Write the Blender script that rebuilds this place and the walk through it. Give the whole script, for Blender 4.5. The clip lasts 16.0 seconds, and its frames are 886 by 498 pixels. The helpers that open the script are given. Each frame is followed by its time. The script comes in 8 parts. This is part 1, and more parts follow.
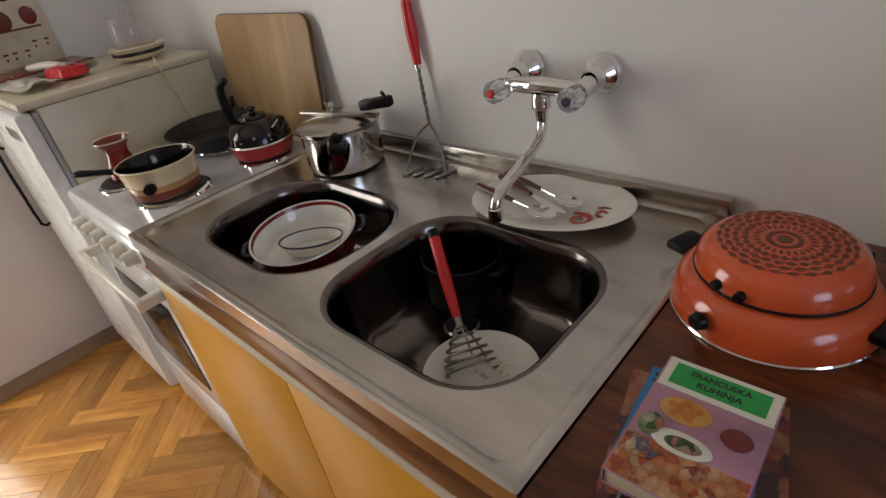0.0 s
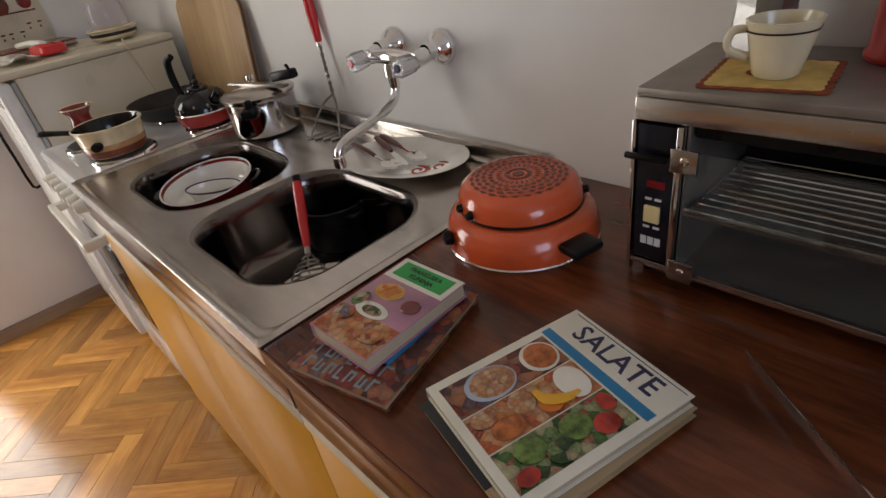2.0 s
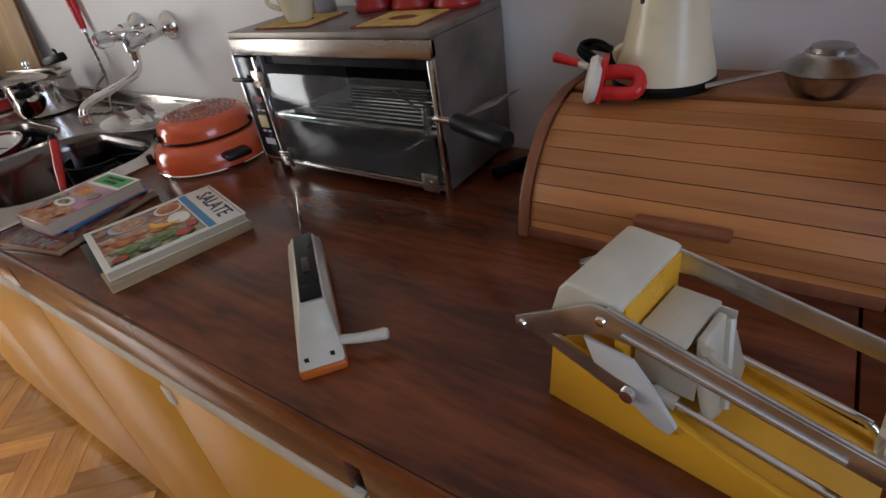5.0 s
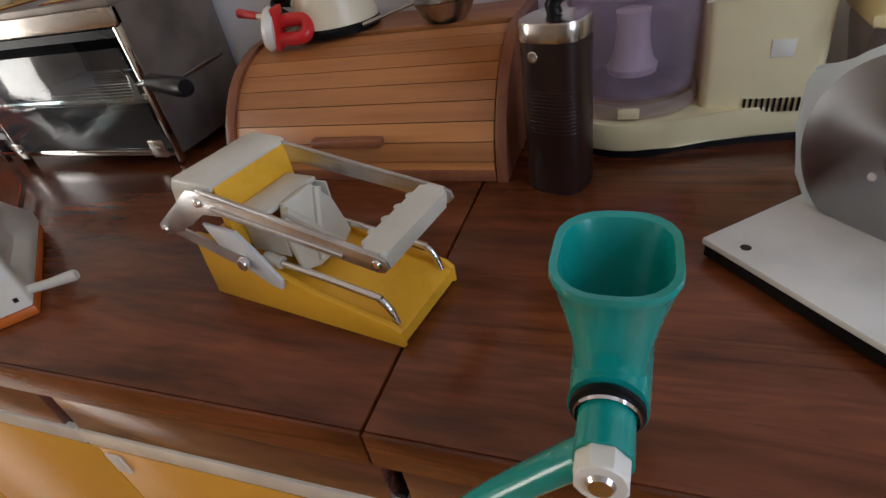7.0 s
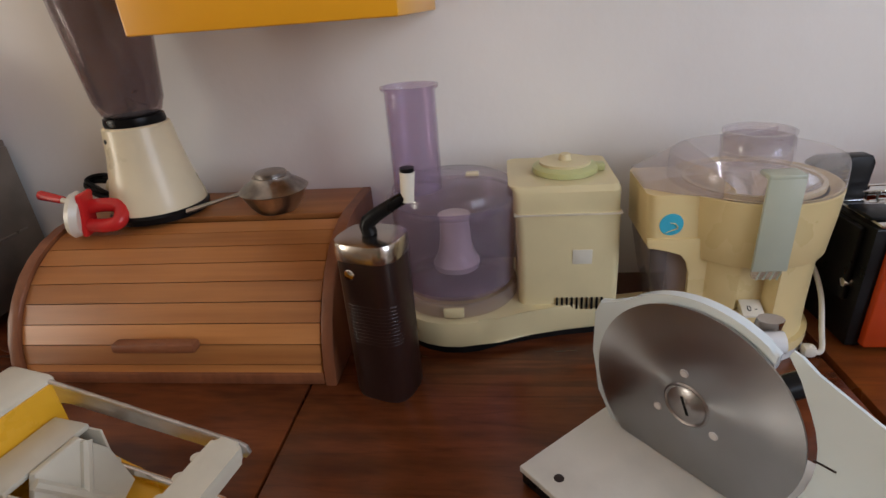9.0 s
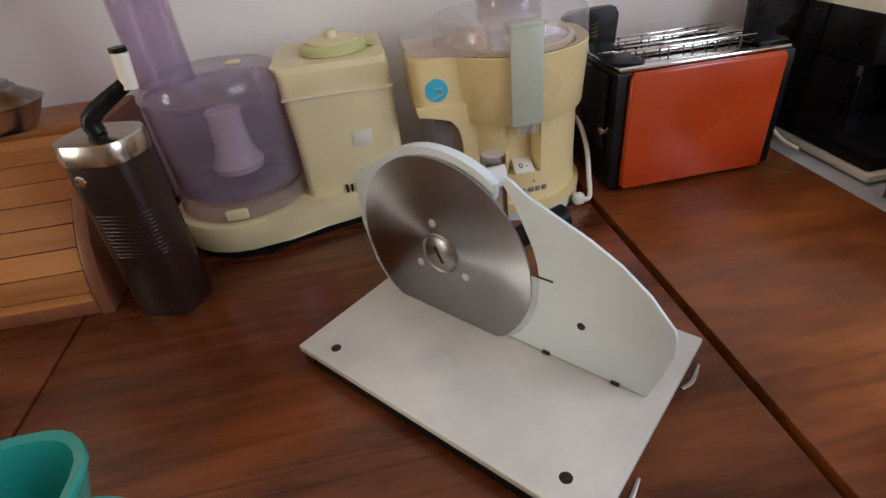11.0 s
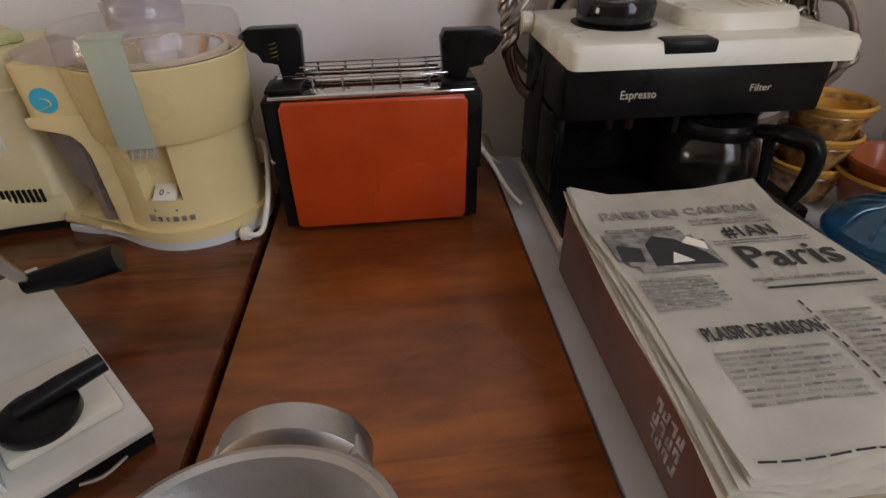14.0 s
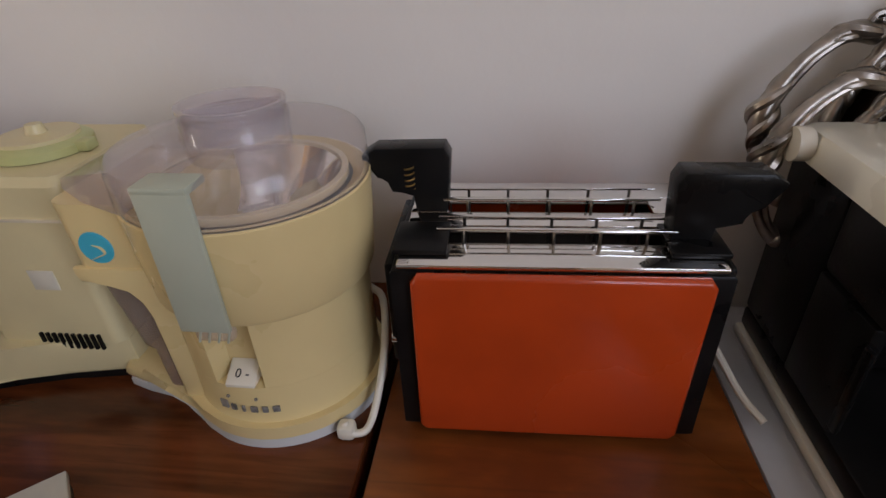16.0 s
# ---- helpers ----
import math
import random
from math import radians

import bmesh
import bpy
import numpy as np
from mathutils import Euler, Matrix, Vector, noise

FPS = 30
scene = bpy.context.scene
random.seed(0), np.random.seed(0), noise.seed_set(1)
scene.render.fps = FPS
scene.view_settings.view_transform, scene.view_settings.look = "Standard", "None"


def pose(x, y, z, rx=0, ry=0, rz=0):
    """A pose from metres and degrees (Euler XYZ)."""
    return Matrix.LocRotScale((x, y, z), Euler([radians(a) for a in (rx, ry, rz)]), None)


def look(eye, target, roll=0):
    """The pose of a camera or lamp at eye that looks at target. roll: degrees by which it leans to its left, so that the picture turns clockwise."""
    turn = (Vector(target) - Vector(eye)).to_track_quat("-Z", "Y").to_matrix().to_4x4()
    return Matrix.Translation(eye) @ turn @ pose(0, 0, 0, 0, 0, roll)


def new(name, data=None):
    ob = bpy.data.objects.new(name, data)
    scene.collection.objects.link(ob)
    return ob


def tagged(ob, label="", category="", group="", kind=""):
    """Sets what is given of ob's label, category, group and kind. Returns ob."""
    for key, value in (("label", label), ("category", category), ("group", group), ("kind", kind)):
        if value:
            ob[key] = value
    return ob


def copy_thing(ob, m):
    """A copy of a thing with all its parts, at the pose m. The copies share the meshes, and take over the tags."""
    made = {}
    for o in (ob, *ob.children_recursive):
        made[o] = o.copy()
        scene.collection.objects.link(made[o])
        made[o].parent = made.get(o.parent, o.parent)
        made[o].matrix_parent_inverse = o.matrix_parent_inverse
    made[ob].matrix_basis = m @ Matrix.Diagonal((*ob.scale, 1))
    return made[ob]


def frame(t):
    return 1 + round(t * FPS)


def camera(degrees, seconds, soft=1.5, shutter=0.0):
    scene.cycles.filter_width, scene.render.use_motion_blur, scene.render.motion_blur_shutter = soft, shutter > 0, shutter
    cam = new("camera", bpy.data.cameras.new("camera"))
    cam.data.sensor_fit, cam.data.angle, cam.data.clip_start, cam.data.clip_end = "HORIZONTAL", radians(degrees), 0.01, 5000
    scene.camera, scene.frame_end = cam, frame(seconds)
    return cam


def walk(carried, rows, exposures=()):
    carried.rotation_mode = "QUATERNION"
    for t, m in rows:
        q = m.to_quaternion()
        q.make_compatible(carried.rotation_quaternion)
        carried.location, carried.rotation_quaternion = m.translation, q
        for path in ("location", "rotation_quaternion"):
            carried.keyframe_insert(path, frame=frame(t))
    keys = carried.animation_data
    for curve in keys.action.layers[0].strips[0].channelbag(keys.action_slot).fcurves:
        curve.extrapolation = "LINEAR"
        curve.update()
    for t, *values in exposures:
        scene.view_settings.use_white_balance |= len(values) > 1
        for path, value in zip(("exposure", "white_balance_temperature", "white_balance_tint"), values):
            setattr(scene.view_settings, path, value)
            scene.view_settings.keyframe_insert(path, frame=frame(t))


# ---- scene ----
cam = camera(79.9, 16.0)
PATH = [
    (0, (0.2, -0.828, 1.382), (-1.037, 0.333, 0.324), -9.7),
    (0.5, (0.302, -0.788, 1.353), (-0.96, 0.366, 0.316), -9.4),
    (1, (0.423, -0.736, 1.34), (-0.866, 0.394, 0.31), -10.7),
    (1.5, (0.488, -0.718, 1.335), (-0.806, 0.371, 0.267), -10.8),
    (2, (0.577, -0.744, 1.339), (-0.728, 0.339, 0.279), -9.9),
    (2.5, (0.719, -0.817, 1.37), (-0.614, 0.269, 0.349), -9.4),
    (3, (0.838, -0.889, 1.385), (-0.463, 0.218, 0.344), -8.0),
    (3.5, (0.943, -0.901, 1.382), (-0.296, 0.281, 0.348), -8.1),
    (3.7, (0.983, -0.877, 1.367), (-0.214, 0.327, 0.31), -8.1),
    (5.8, (1.229, -0.765, 1.245), (0.287, 0.614, 0.144), -10.6),
    (6, (1.258, -0.769, 1.235), (0.356, 0.618, 0.111), -11.1),
    (6.5, (1.331, -0.784, 1.215), (0.518, 0.65, 0.083), -12.2),
    (7, (1.397, -0.783, 1.211), (0.723, 0.709, 0.063), -11.3),
    (7.5, (1.434, -0.749, 1.231), (0.911, 0.867, 0.175), -7.2),
    (8, (1.421, -0.734, 1.274), (1.02, 1.025, 0.41), -4.2),
    (8.2, (1.42, -0.723, 1.283), (1.026, 1.054, 0.454), -3.9),
    (10.3, (1.515, -0.695, 1.267), (1.625, 1.042, 0.281), -6.3),
    (10.5, (1.52, -0.699, 1.255), (1.642, 1.012, 0.226), -6.4),
    (11, (1.546, -0.715, 1.227), (1.729, 0.934, 0.109), -6.4),
    (11.5, (1.599, -0.761, 1.215), (1.819, 0.841, 0.038), -5.4),
    (12, (1.692, -0.822, 1.214), (1.914, 0.775, 0.029), -5.5),
    (12.5, (1.779, -0.873, 1.221), (1.997, 0.736, 0.054), -5.7),
    (13, (1.857, -0.869, 1.223), (2.089, 0.782, 0.118), -3.7),
    (13.5, (1.925, -0.791, 1.209), (2.152, 0.861, 0.104), -1.6),
    (14, (1.947, -0.692, 1.211), (2.083, 0.962, 0.095), -1.1),
    (14.5, (1.966, -0.605, 1.241), (2.0, 1.062, 0.136), -1.1),
    (15, (1.96, -0.545, 1.254), (1.892, 1.18, 0.244), -1.9),
    (15.5, (1.925, -0.491, 1.252), (1.759, 1.227, 0.241), -3.2),
    (16, (1.889, -0.448, 1.23), (1.663, 1.247, 0.192), -2.7),
]
walk(cam, [(t, look(eye, target, roll)) for t, eye, target, roll in PATH],
     exposures=[(0.0, -1.22, 6450, 9), (2.0, -1.14, 6500, 10), (3.6, -1.27, 6450, 10), (6.0, -0.83, 5980, 9), (8.0, -0.72, 7100, 11), (10.5, -0.52, 7300, 11), (12.5, -0.70, 7050, 9), (13.5, -0.86, 7850, 11), (14.5, -0.90, 7750, 13), (16.0, -0.94, 7500, 14)])

# ---- world and light ----
world = bpy.data.worlds.new("world")
scene.world = world
world.use_nodes = True
wn = world.node_tree
sky = wn.nodes.new("ShaderNodeTexSky")
sky.sky_type, sky.sun_disc = "NISHITA", False
sky.sun_elevation, sky.sun_rotation = radians(42), radians(200)
wn.nodes["Background"].inputs["Strength"].default_value = 0.12
wn.links.new(sky.outputs["Color"], wn.nodes["Background"].inputs["Color"])

sun = new("sun", bpy.data.lights.new("sun", "SUN"))
sun.data.energy, sun.data.angle, sun.data.color = 1.5, radians(12), (1.0, 0.95, 0.88)
sun.matrix_world = look((3, -8, 7), (0.5, 0, 1))


def window_light(name, where, target, wide, high, watts, colour):
    """Daylight that comes in at an opening."""
    lamp = new(name, bpy.data.lights.new(name, "AREA"))
    lamp.data.shape, lamp.data.size, lamp.data.size_y = "RECTANGLE", wide, high
    lamp.data.energy, lamp.data.color = watts, colour
    lamp.matrix_world = look(where, target)
    return lamp


window_light("daylight_west", (-2.30, -1.595, 1.20), (0.0, -1.595, 1.20), 0.83, 1.85, 72, (1.0, 0.98, 0.93))
window_light("daylight_east", (2.73, -1.35, 1.62), (0.0, -1.35, 1.5), 1.05, 1.1, 40, (0.62, 0.74, 1.0))


# ---- materials ----
def link(nt, a, b):
    nt.links.new(a, b)


def surf(name, colour, rough=0.5, metal=0.0, vary=0.12, scale=9.0, bump=0.04, bscale=260.0, stretch=(1, 1, 1), dark=None, coat=0.0,
         rvary=0.12, trans=0.0, ior=1.46, alpha=1.0, each=0.0):
    """A painted, plastic, metal or glass surface with grain at two scales."""
    m = bpy.data.materials.new(name)
    m.use_nodes = True
    nt = m.node_tree
    p = nt.nodes["Principled BSDF"]
    co = nt.nodes.new("ShaderNodeTexCoord")
    mp = nt.nodes.new("ShaderNodeMapping")
    mp.inputs["Scale"].default_value = stretch
    link(nt, co.outputs["Object"], mp.inputs["Vector"])
    n1 = nt.nodes.new("ShaderNodeTexNoise")
    n1.inputs["Scale"].default_value, n1.inputs["Detail"].default_value = scale, 5
    n2 = nt.nodes.new("ShaderNodeTexNoise")
    n2.inputs["Scale"].default_value, n2.inputs["Detail"].default_value = bscale, 3
    for n in (n1, n2):
        link(nt, mp.outputs["Vector"], n.inputs["Vector"])
    mix = nt.nodes.new("ShaderNodeMix")
    mix.data_type = "RGBA"
    low = dark or tuple(c * (1 - 2.2 * vary) for c in colour)
    high = colour if dark else tuple(min(1.0, c * (1 + vary)) for c in colour)
    mix.inputs["A"].default_value, mix.inputs["B"].default_value = (*low, 1), (*high, 1)
    ramp = nt.nodes.new("ShaderNodeMapRange")
    ramp.inputs["From Min"].default_value, ramp.inputs["From Max"].default_value = 0.3, 0.62
    link(nt, n1.outputs["Fac"], ramp.inputs["Value"])
    link(nt, ramp.outputs["Result"], mix.inputs["Factor"])
    out = mix.outputs["Result"]
    if each:
        info = nt.nodes.new("ShaderNodeObjectInfo")
        hsv = nt.nodes.new("ShaderNodeHueSaturation")
        r2 = nt.nodes.new("ShaderNodeMapRange")
        r2.inputs["To Min"].default_value, r2.inputs["To Max"].default_value = 1 - each, 1 + each
        link(nt, info.outputs["Random"], r2.inputs["Value"])
        link(nt, r2.outputs["Result"], hsv.inputs["Value"])
        link(nt, out, hsv.inputs["Color"])
        out = hsv.outputs["Color"]
    link(nt, out, p.inputs["Base Color"])
    rr = nt.nodes.new("ShaderNodeMapRange")
    rr.inputs["To Min"].default_value, rr.inputs["To Max"].default_value = max(0.02, rough - rvary), min(1, rough + rvary)
    link(nt, n1.outputs["Fac"], rr.inputs["Value"])
    link(nt, rr.outputs["Result"], p.inputs["Roughness"])
    p.inputs["Metallic"].default_value = metal
    p.inputs["Coat Weight"].default_value = coat
    p.inputs["Coat Roughness"].default_value = 0.12
    p.inputs["Transmission Weight"].default_value = trans
    p.inputs["IOR"].default_value = ior
    p.inputs["Alpha"].default_value = alpha
    if bump:
        b = nt.nodes.new("ShaderNodeBump")
        b.inputs["Strength"].default_value, b.inputs["Distance"].default_value = bump, 0.002
        link(nt, n2.outputs["Fac"], b.inputs["Height"])
        link(nt, b.outputs["Normal"], p.inputs["Normal"])
    return m


def wood(name, light, dark, rough=0.35, along="x", rings=26.0, stretch=0.05, each=0.0, coat=0.0, fine=90.0, mid=0.5, joined=False, veins=0.0):
    """Wood or wood print with long figured grain."""
    m = bpy.data.materials.new(name)
    m.use_nodes = True
    nt = m.node_tree
    p = nt.nodes["Principled BSDF"]
    co = nt.nodes.new("ShaderNodeTexCoord")
    mp = nt.nodes.new("ShaderNodeMapping")
    sc = {"x": (stretch, 1, 1), "y": (1, stretch, 1), "z": (1, 1, stretch)}[along]
    mp.inputs["Scale"].default_value = sc
    info = nt.nodes.new("ShaderNodeObjectInfo")
    sh = nt.nodes.new("ShaderNodeVectorMath")
    sh.operation = "SCALE"
    sh.inputs[0].default_value = (17.0, 31.0, 11.0)
    link(nt, info.outputs["Random"], sh.inputs["Scale"])
    ad = nt.nodes.new("ShaderNodeVectorMath")
    link(nt, co.outputs["Object"], mp.inputs["Vector"])
    link(nt, mp.outputs["Vector"], ad.inputs[0])
    link(nt, sh.outputs["Vector"], ad.inputs[1])
    n1 = nt.nodes.new("ShaderNodeTexNoise")
    n1.inputs["Scale"].default_value, n1.inputs["Detail"].default_value, n1.inputs["Distortion"].default_value = rings, 6, 0.7
    n2 = nt.nodes.new("ShaderNodeTexNoise")
    n2.inputs["Scale"].default_value, n2.inputs["Detail"].default_value = rings * 7, 4
    n3 = nt.nodes.new("ShaderNodeTexNoise")
    n3.inputs["Scale"].default_value = 3.0
    for n in (n1, n2):
        link(nt, ad.outputs["Vector"], n.inputs["Vector"])
    link(nt, co.outputs["Object"], n3.inputs["Vector"])
    ramp = nt.nodes.new("ShaderNodeValToRGB")
    e = ramp.color_ramp.elements
    e[0].position, e[0].color = 0.34, (*dark, 1)
    e[1].position, e[1].color = 0.68, (*light, 1)
    k = e.new(mid)
    k.color = (*[0.45 * a + 0.55 * b for a, b in zip(light, dark)], 1)
    add = nt.nodes.new("ShaderNodeMath")
    add.operation = "MULTIPLY_ADD"
    add.inputs[1].default_value = 0.35
    sub = nt.nodes.new("ShaderNodeMath")
    sub.operation = "MULTIPLY_ADD"
    sub.inputs[1].default_value, sub.inputs[2].default_value = 0.8, -0.075
    link(nt, n1.outputs["Fac"], sub.inputs[0])
    link(nt, n2.outputs["Fac"], add.inputs[0])
    link(nt, sub.outputs["Value"], add.inputs[2])
    patch = nt.nodes.new("ShaderNodeMath")
    patch.operation = "MULTIPLY_ADD"
    patch.inputs[1].default_value = 0.42
    n4 = nt.nodes.new("ShaderNodeTexNoise")
    n4.inputs["Scale"].default_value, n4.inputs["Detail"].default_value = 6.5, 3
    link(nt, co.outputs["Object"], n4.inputs["Vector"])
    less = nt.nodes.new("ShaderNodeMath")
    less.operation = "SUBTRACT"
    less.inputs[1].default_value = 0.21
    link(nt, n4.outputs["Fac"], patch.inputs[0])
    link(nt, add.outputs["Value"], patch.inputs[2])
    link(nt, patch.outputs["Value"], less.inputs[0])
    link(nt, less.outputs["Value"], ramp.inputs["Fac"])
    out = ramp.outputs["Color"]
    if veins:
        vm = nt.nodes.new("ShaderNodeMapping")
        vm.inputs["Scale"].default_value = {"x": (0.09, 1, 1), "y": (1, 0.09, 1), "z": (1, 1, 0.09)}[along]
        link(nt, co.outputs["Object"], vm.inputs["Vector"])
        fm = nt.nodes.new("ShaderNodeMapping")
        fm.inputs["Scale"].default_value = {"x": (0.06, 1, 1), "y": (1, 0.06, 1), "z": (1, 1, 0.06)}[along]
        link(nt, co.outputs["Object"], fm.inputs["Vector"])
        for src, sc_, lo, hi, amount, dist in ((vm, 7.0, 0.485, 0.515, 0.85 * veins, 1.2), (vm, 19.0, 0.49, 0.51, 0.45 * veins, 0.8), (fm, 420.0, 0.38, 0.30, 0.55 * veins, 0.0)):
            vn = nt.nodes.new("ShaderNodeTexNoise")
            vn.inputs["Scale"].default_value, vn.inputs["Detail"].default_value, vn.inputs["Distortion"].default_value = sc_, 3, dist
            link(nt, src.outputs["Vector"], vn.inputs["Vector"])
            band = nt.nodes.new("ShaderNodeMapRange")
            band.interpolation_type = "SMOOTHSTEP"
            if lo < hi:
                away = nt.nodes.new("ShaderNodeMath")
                away.operation = "SUBTRACT"
                away.inputs[1].default_value = (lo + hi) / 2
                size = nt.nodes.new("ShaderNodeMath")
                size.operation = "ABSOLUTE"
                link(nt, vn.outputs["Fac"], away.inputs[0])
                link(nt, away.outputs["Value"], size.inputs[0])
                band.inputs["From Min"].default_value, band.inputs["From Max"].default_value = hi - lo, 0.0
                link(nt, size.outputs["Value"], band.inputs["Value"])
            else:
                band.inputs["From Min"].default_value, band.inputs["From Max"].default_value = lo, hi
                link(nt, vn.outputs["Fac"], band.inputs["Value"])
            band.inputs["To Max"].default_value = amount
            dk = nt.nodes.new("ShaderNodeMix")
            dk.data_type = "RGBA"
            dk.inputs["B"].default_value = (*[0.35 * c for c in dark], 1)
            link(nt, band.outputs["Result"], dk.inputs["Factor"])
            link(nt, out, dk.inputs["A"])
            out = dk.outputs["Result"]
    if each:
        if joined:
            info = nt.nodes.new("ShaderNodeNewGeometry")
        hsv = nt.nodes.new("ShaderNodeHueSaturation")
        r2 = nt.nodes.new("ShaderNodeMapRange")
        r2.inputs["To Min"].default_value, r2.inputs["To Max"].default_value = 1 - each, 1 + each
        link(nt, info.outputs["Random Per Island" if joined else "Random"], r2.inputs["Value"])
        link(nt, r2.outputs["Result"], hsv.inputs["Value"])
        link(nt, out, hsv.inputs["Color"])
        out = hsv.outputs["Color"]
    link(nt, out, p.inputs["Base Color"])
    rr = nt.nodes.new("ShaderNodeMapRange")
    rr.inputs["To Min"].default_value, rr.inputs["To Max"].default_value = rough - 0.1, rough + 0.14
    link(nt, n3.outputs["Fac"], rr.inputs["Value"])
    link(nt, rr.outputs["Result"], p.inputs["Roughness"])
    p.inputs["Coat Weight"].default_value = coat
    p.inputs["Coat Roughness"].default_value = 0.15
    b = nt.nodes.new("ShaderNodeBump")
    b.inputs["Strength"].default_value, b.inputs["Distance"].default_value = 0.08, 0.002
    link(nt, n2.outputs["Fac"], b.inputs["Height"])
    link(nt, b.outputs["Normal"], p.inputs["Normal"])
    return m


def glass(name, colour, rough=0.03, body=0.05, ior=1.45):
    """Clear or tinted plastic or glass: straight through, with a mirror skin and a little milky body."""
    m = bpy.data.materials.new(name)
    m.use_nodes = True
    nt = m.node_tree
    nt.nodes.remove(nt.nodes["Principled BSDF"])
    tr = nt.nodes.new("ShaderNodeBsdfTransparent")
    tr.inputs["Color"].default_value = (*colour, 1)
    df = nt.nodes.new("ShaderNodeBsdfDiffuse")
    df.inputs["Color"].default_value = (*colour, 1)
    gl = nt.nodes.new("ShaderNodeBsdfGlossy")
    co = nt.nodes.new("ShaderNodeTexCoord")
    dirt = nt.nodes.new("ShaderNodeTexNoise")
    dirt.inputs["Scale"].default_value, dirt.inputs["Detail"].default_value = 26, 5
    link(nt, co.outputs["Object"], dirt.inputs["Vector"])
    rr = nt.nodes.new("ShaderNodeMapRange")
    rr.inputs["To Min"].default_value, rr.inputs["To Max"].default_value = rough, rough + 0.12
    link(nt, dirt.outputs["Fac"], rr.inputs["Value"])
    link(nt, rr.outputs["Result"], gl.inputs["Roughness"])
    bd = nt.nodes.new("ShaderNodeMapRange")
    bd.inputs["To Min"].default_value, bd.inputs["To Max"].default_value = body * 0.4, body * 1.6
    link(nt, dirt.outputs["Fac"], bd.inputs["Value"])
    lw = nt.nodes.new("ShaderNodeLayerWeight")
    lw.inputs["Blend"].default_value = 0.5
    pw = nt.nodes.new("ShaderNodeMath")
    pw.operation = "POWER"
    pw.inputs[1].default_value = 5.0
    link(nt, lw.outputs["Facing"], pw.inputs[0])
    f0 = ((ior - 1) / (ior + 1)) ** 2
    fr = nt.nodes.new("ShaderNodeMath")
    fr.operation = "MULTIPLY_ADD"
    fr.inputs[1].default_value, fr.inputs[2].default_value = 1 - f0, f0
    link(nt, pw.outputs["Value"], fr.inputs[0])
    m1 = nt.nodes.new("ShaderNodeMixShader")
    link(nt, bd.outputs["Result"], m1.inputs["Fac"])
    link(nt, tr.outputs["BSDF"], m1.inputs[1])
    link(nt, df.outputs["BSDF"], m1.inputs[2])
    m2 = nt.nodes.new("ShaderNodeMixShader")
    link(nt, fr.outputs["Value"], m2.inputs["Fac"])
    link(nt, m1.outputs["Shader"], m2.inputs[1])
    link(nt, gl.outputs["BSDF"], m2.inputs[2])
    link(nt, m2.outputs["Shader"], nt.nodes["Material Output"].inputs["Surface"])
    return m


M_WALL = surf("wall_paint", (0.82, 0.79, 0.75), 0.45, vary=0.03, scale=2.5, bump=0.25, bscale=60, rvary=0.08)
# dark tan for the unseen south wall, to lessen its bounce
M_WALLUNSEEN = surf("unseen_tan_wall", (0.30, 0.25, 0.20), 0.6, vary=0.06, scale=2.5, bump=0.2, bscale=60)
M_CEIL = surf("ceiling_paint", (0.82, 0.81, 0.79), 0.8, vary=0.02, scale=2, bump=0.1, bscale=80)
M_PARQUET = wood("parquet_oak", (0.66, 0.32, 0.075), (0.38, 0.155, 0.032), 0.21, "x", 16, 0.12, each=0.34, coat=0.25)
M_PARQUETJ = wood("parquet_oak_joined", (0.66, 0.32, 0.075), (0.38, 0.155, 0.032), 0.21, "x", 16, 0.5, each=0.34, coat=0.25, joined=True)
M_GAP = surf("joint_dirt", (0.11, 0.05, 0.02), 0.8)
M_SKIRT = wood("skirting_wood", (0.42, 0.27, 0.15), (0.25, 0.15, 0.08), 0.45, "y", 20, 0.05)
M_TOP = wood("rosewood_laminate", (0.215, 0.058, 0.018), (0.072, 0.018, 0.006), 0.22, "x", 14, 0.20, coat=0.10, veins=0.42)
M_TOP3 = wood("walnut_laminate", (0.37, 0.105, 0.023), (0.150, 0.037, 0.009), 0.26, "x", 10, 0.34, coat=0.10, veins=0.30)
M_TOP.node_tree.nodes["Principled BSDF"].inputs["Specular IOR Level"].default_value = 0.35
M_APRON = wood("apron_laminate", (0.15, 0.052, 0.032), (0.060, 0.022, 0.016), 0.17, "x", 14, 0.08, coat=0.5)
M_YELLOW = surf("yellow_laminate", (0.74, 0.37, 0.045), 0.30, vary=0.03, scale=3, bump=0.0, coat=0.0, rvary=0.01)
M_SHELF = surf("orange_yellow_laminate", (0.80, 0.36, 0.02), 0.3, vary=0.04, scale=4)
M_STRIP = surf("cream_strip", (0.70, 0.62, 0.48), 0.45, vary=0.08, scale=14)
# near-black for dark parts; also stands for shade in gaps and recesses
M_DARK = surf("near_black_and_gap_shade", (0.015, 0.010, 0.008), 0.7)
M_STEEL = surf("brushed_steel", (0.53, 0.49, 0.45), 0.23, 1.0, vary=0.16, scale=11, bump=0.05, bscale=300, stretch=(0.30, 1, 1), rvary=0.13)
# steel for the bowls, darkened to carry the shade inside them
M_BASINSHADE = surf("shaded_basin_steel", (0.16, 0.14, 0.13), 0.17, 1.0, vary=0.14, scale=9, bump=0.03, rvary=0.1)
M_CHROME = surf("chrome", (0.78, 0.76, 0.74), 0.08, 1.0, vary=0.05, scale=12, bump=0.0, rvary=0.05)
M_ALU = surf("cast_aluminium", (0.47, 0.455, 0.44), 0.38, 1.0, vary=0.12, scale=26, bump=0.12, bscale=300, rvary=0.12)
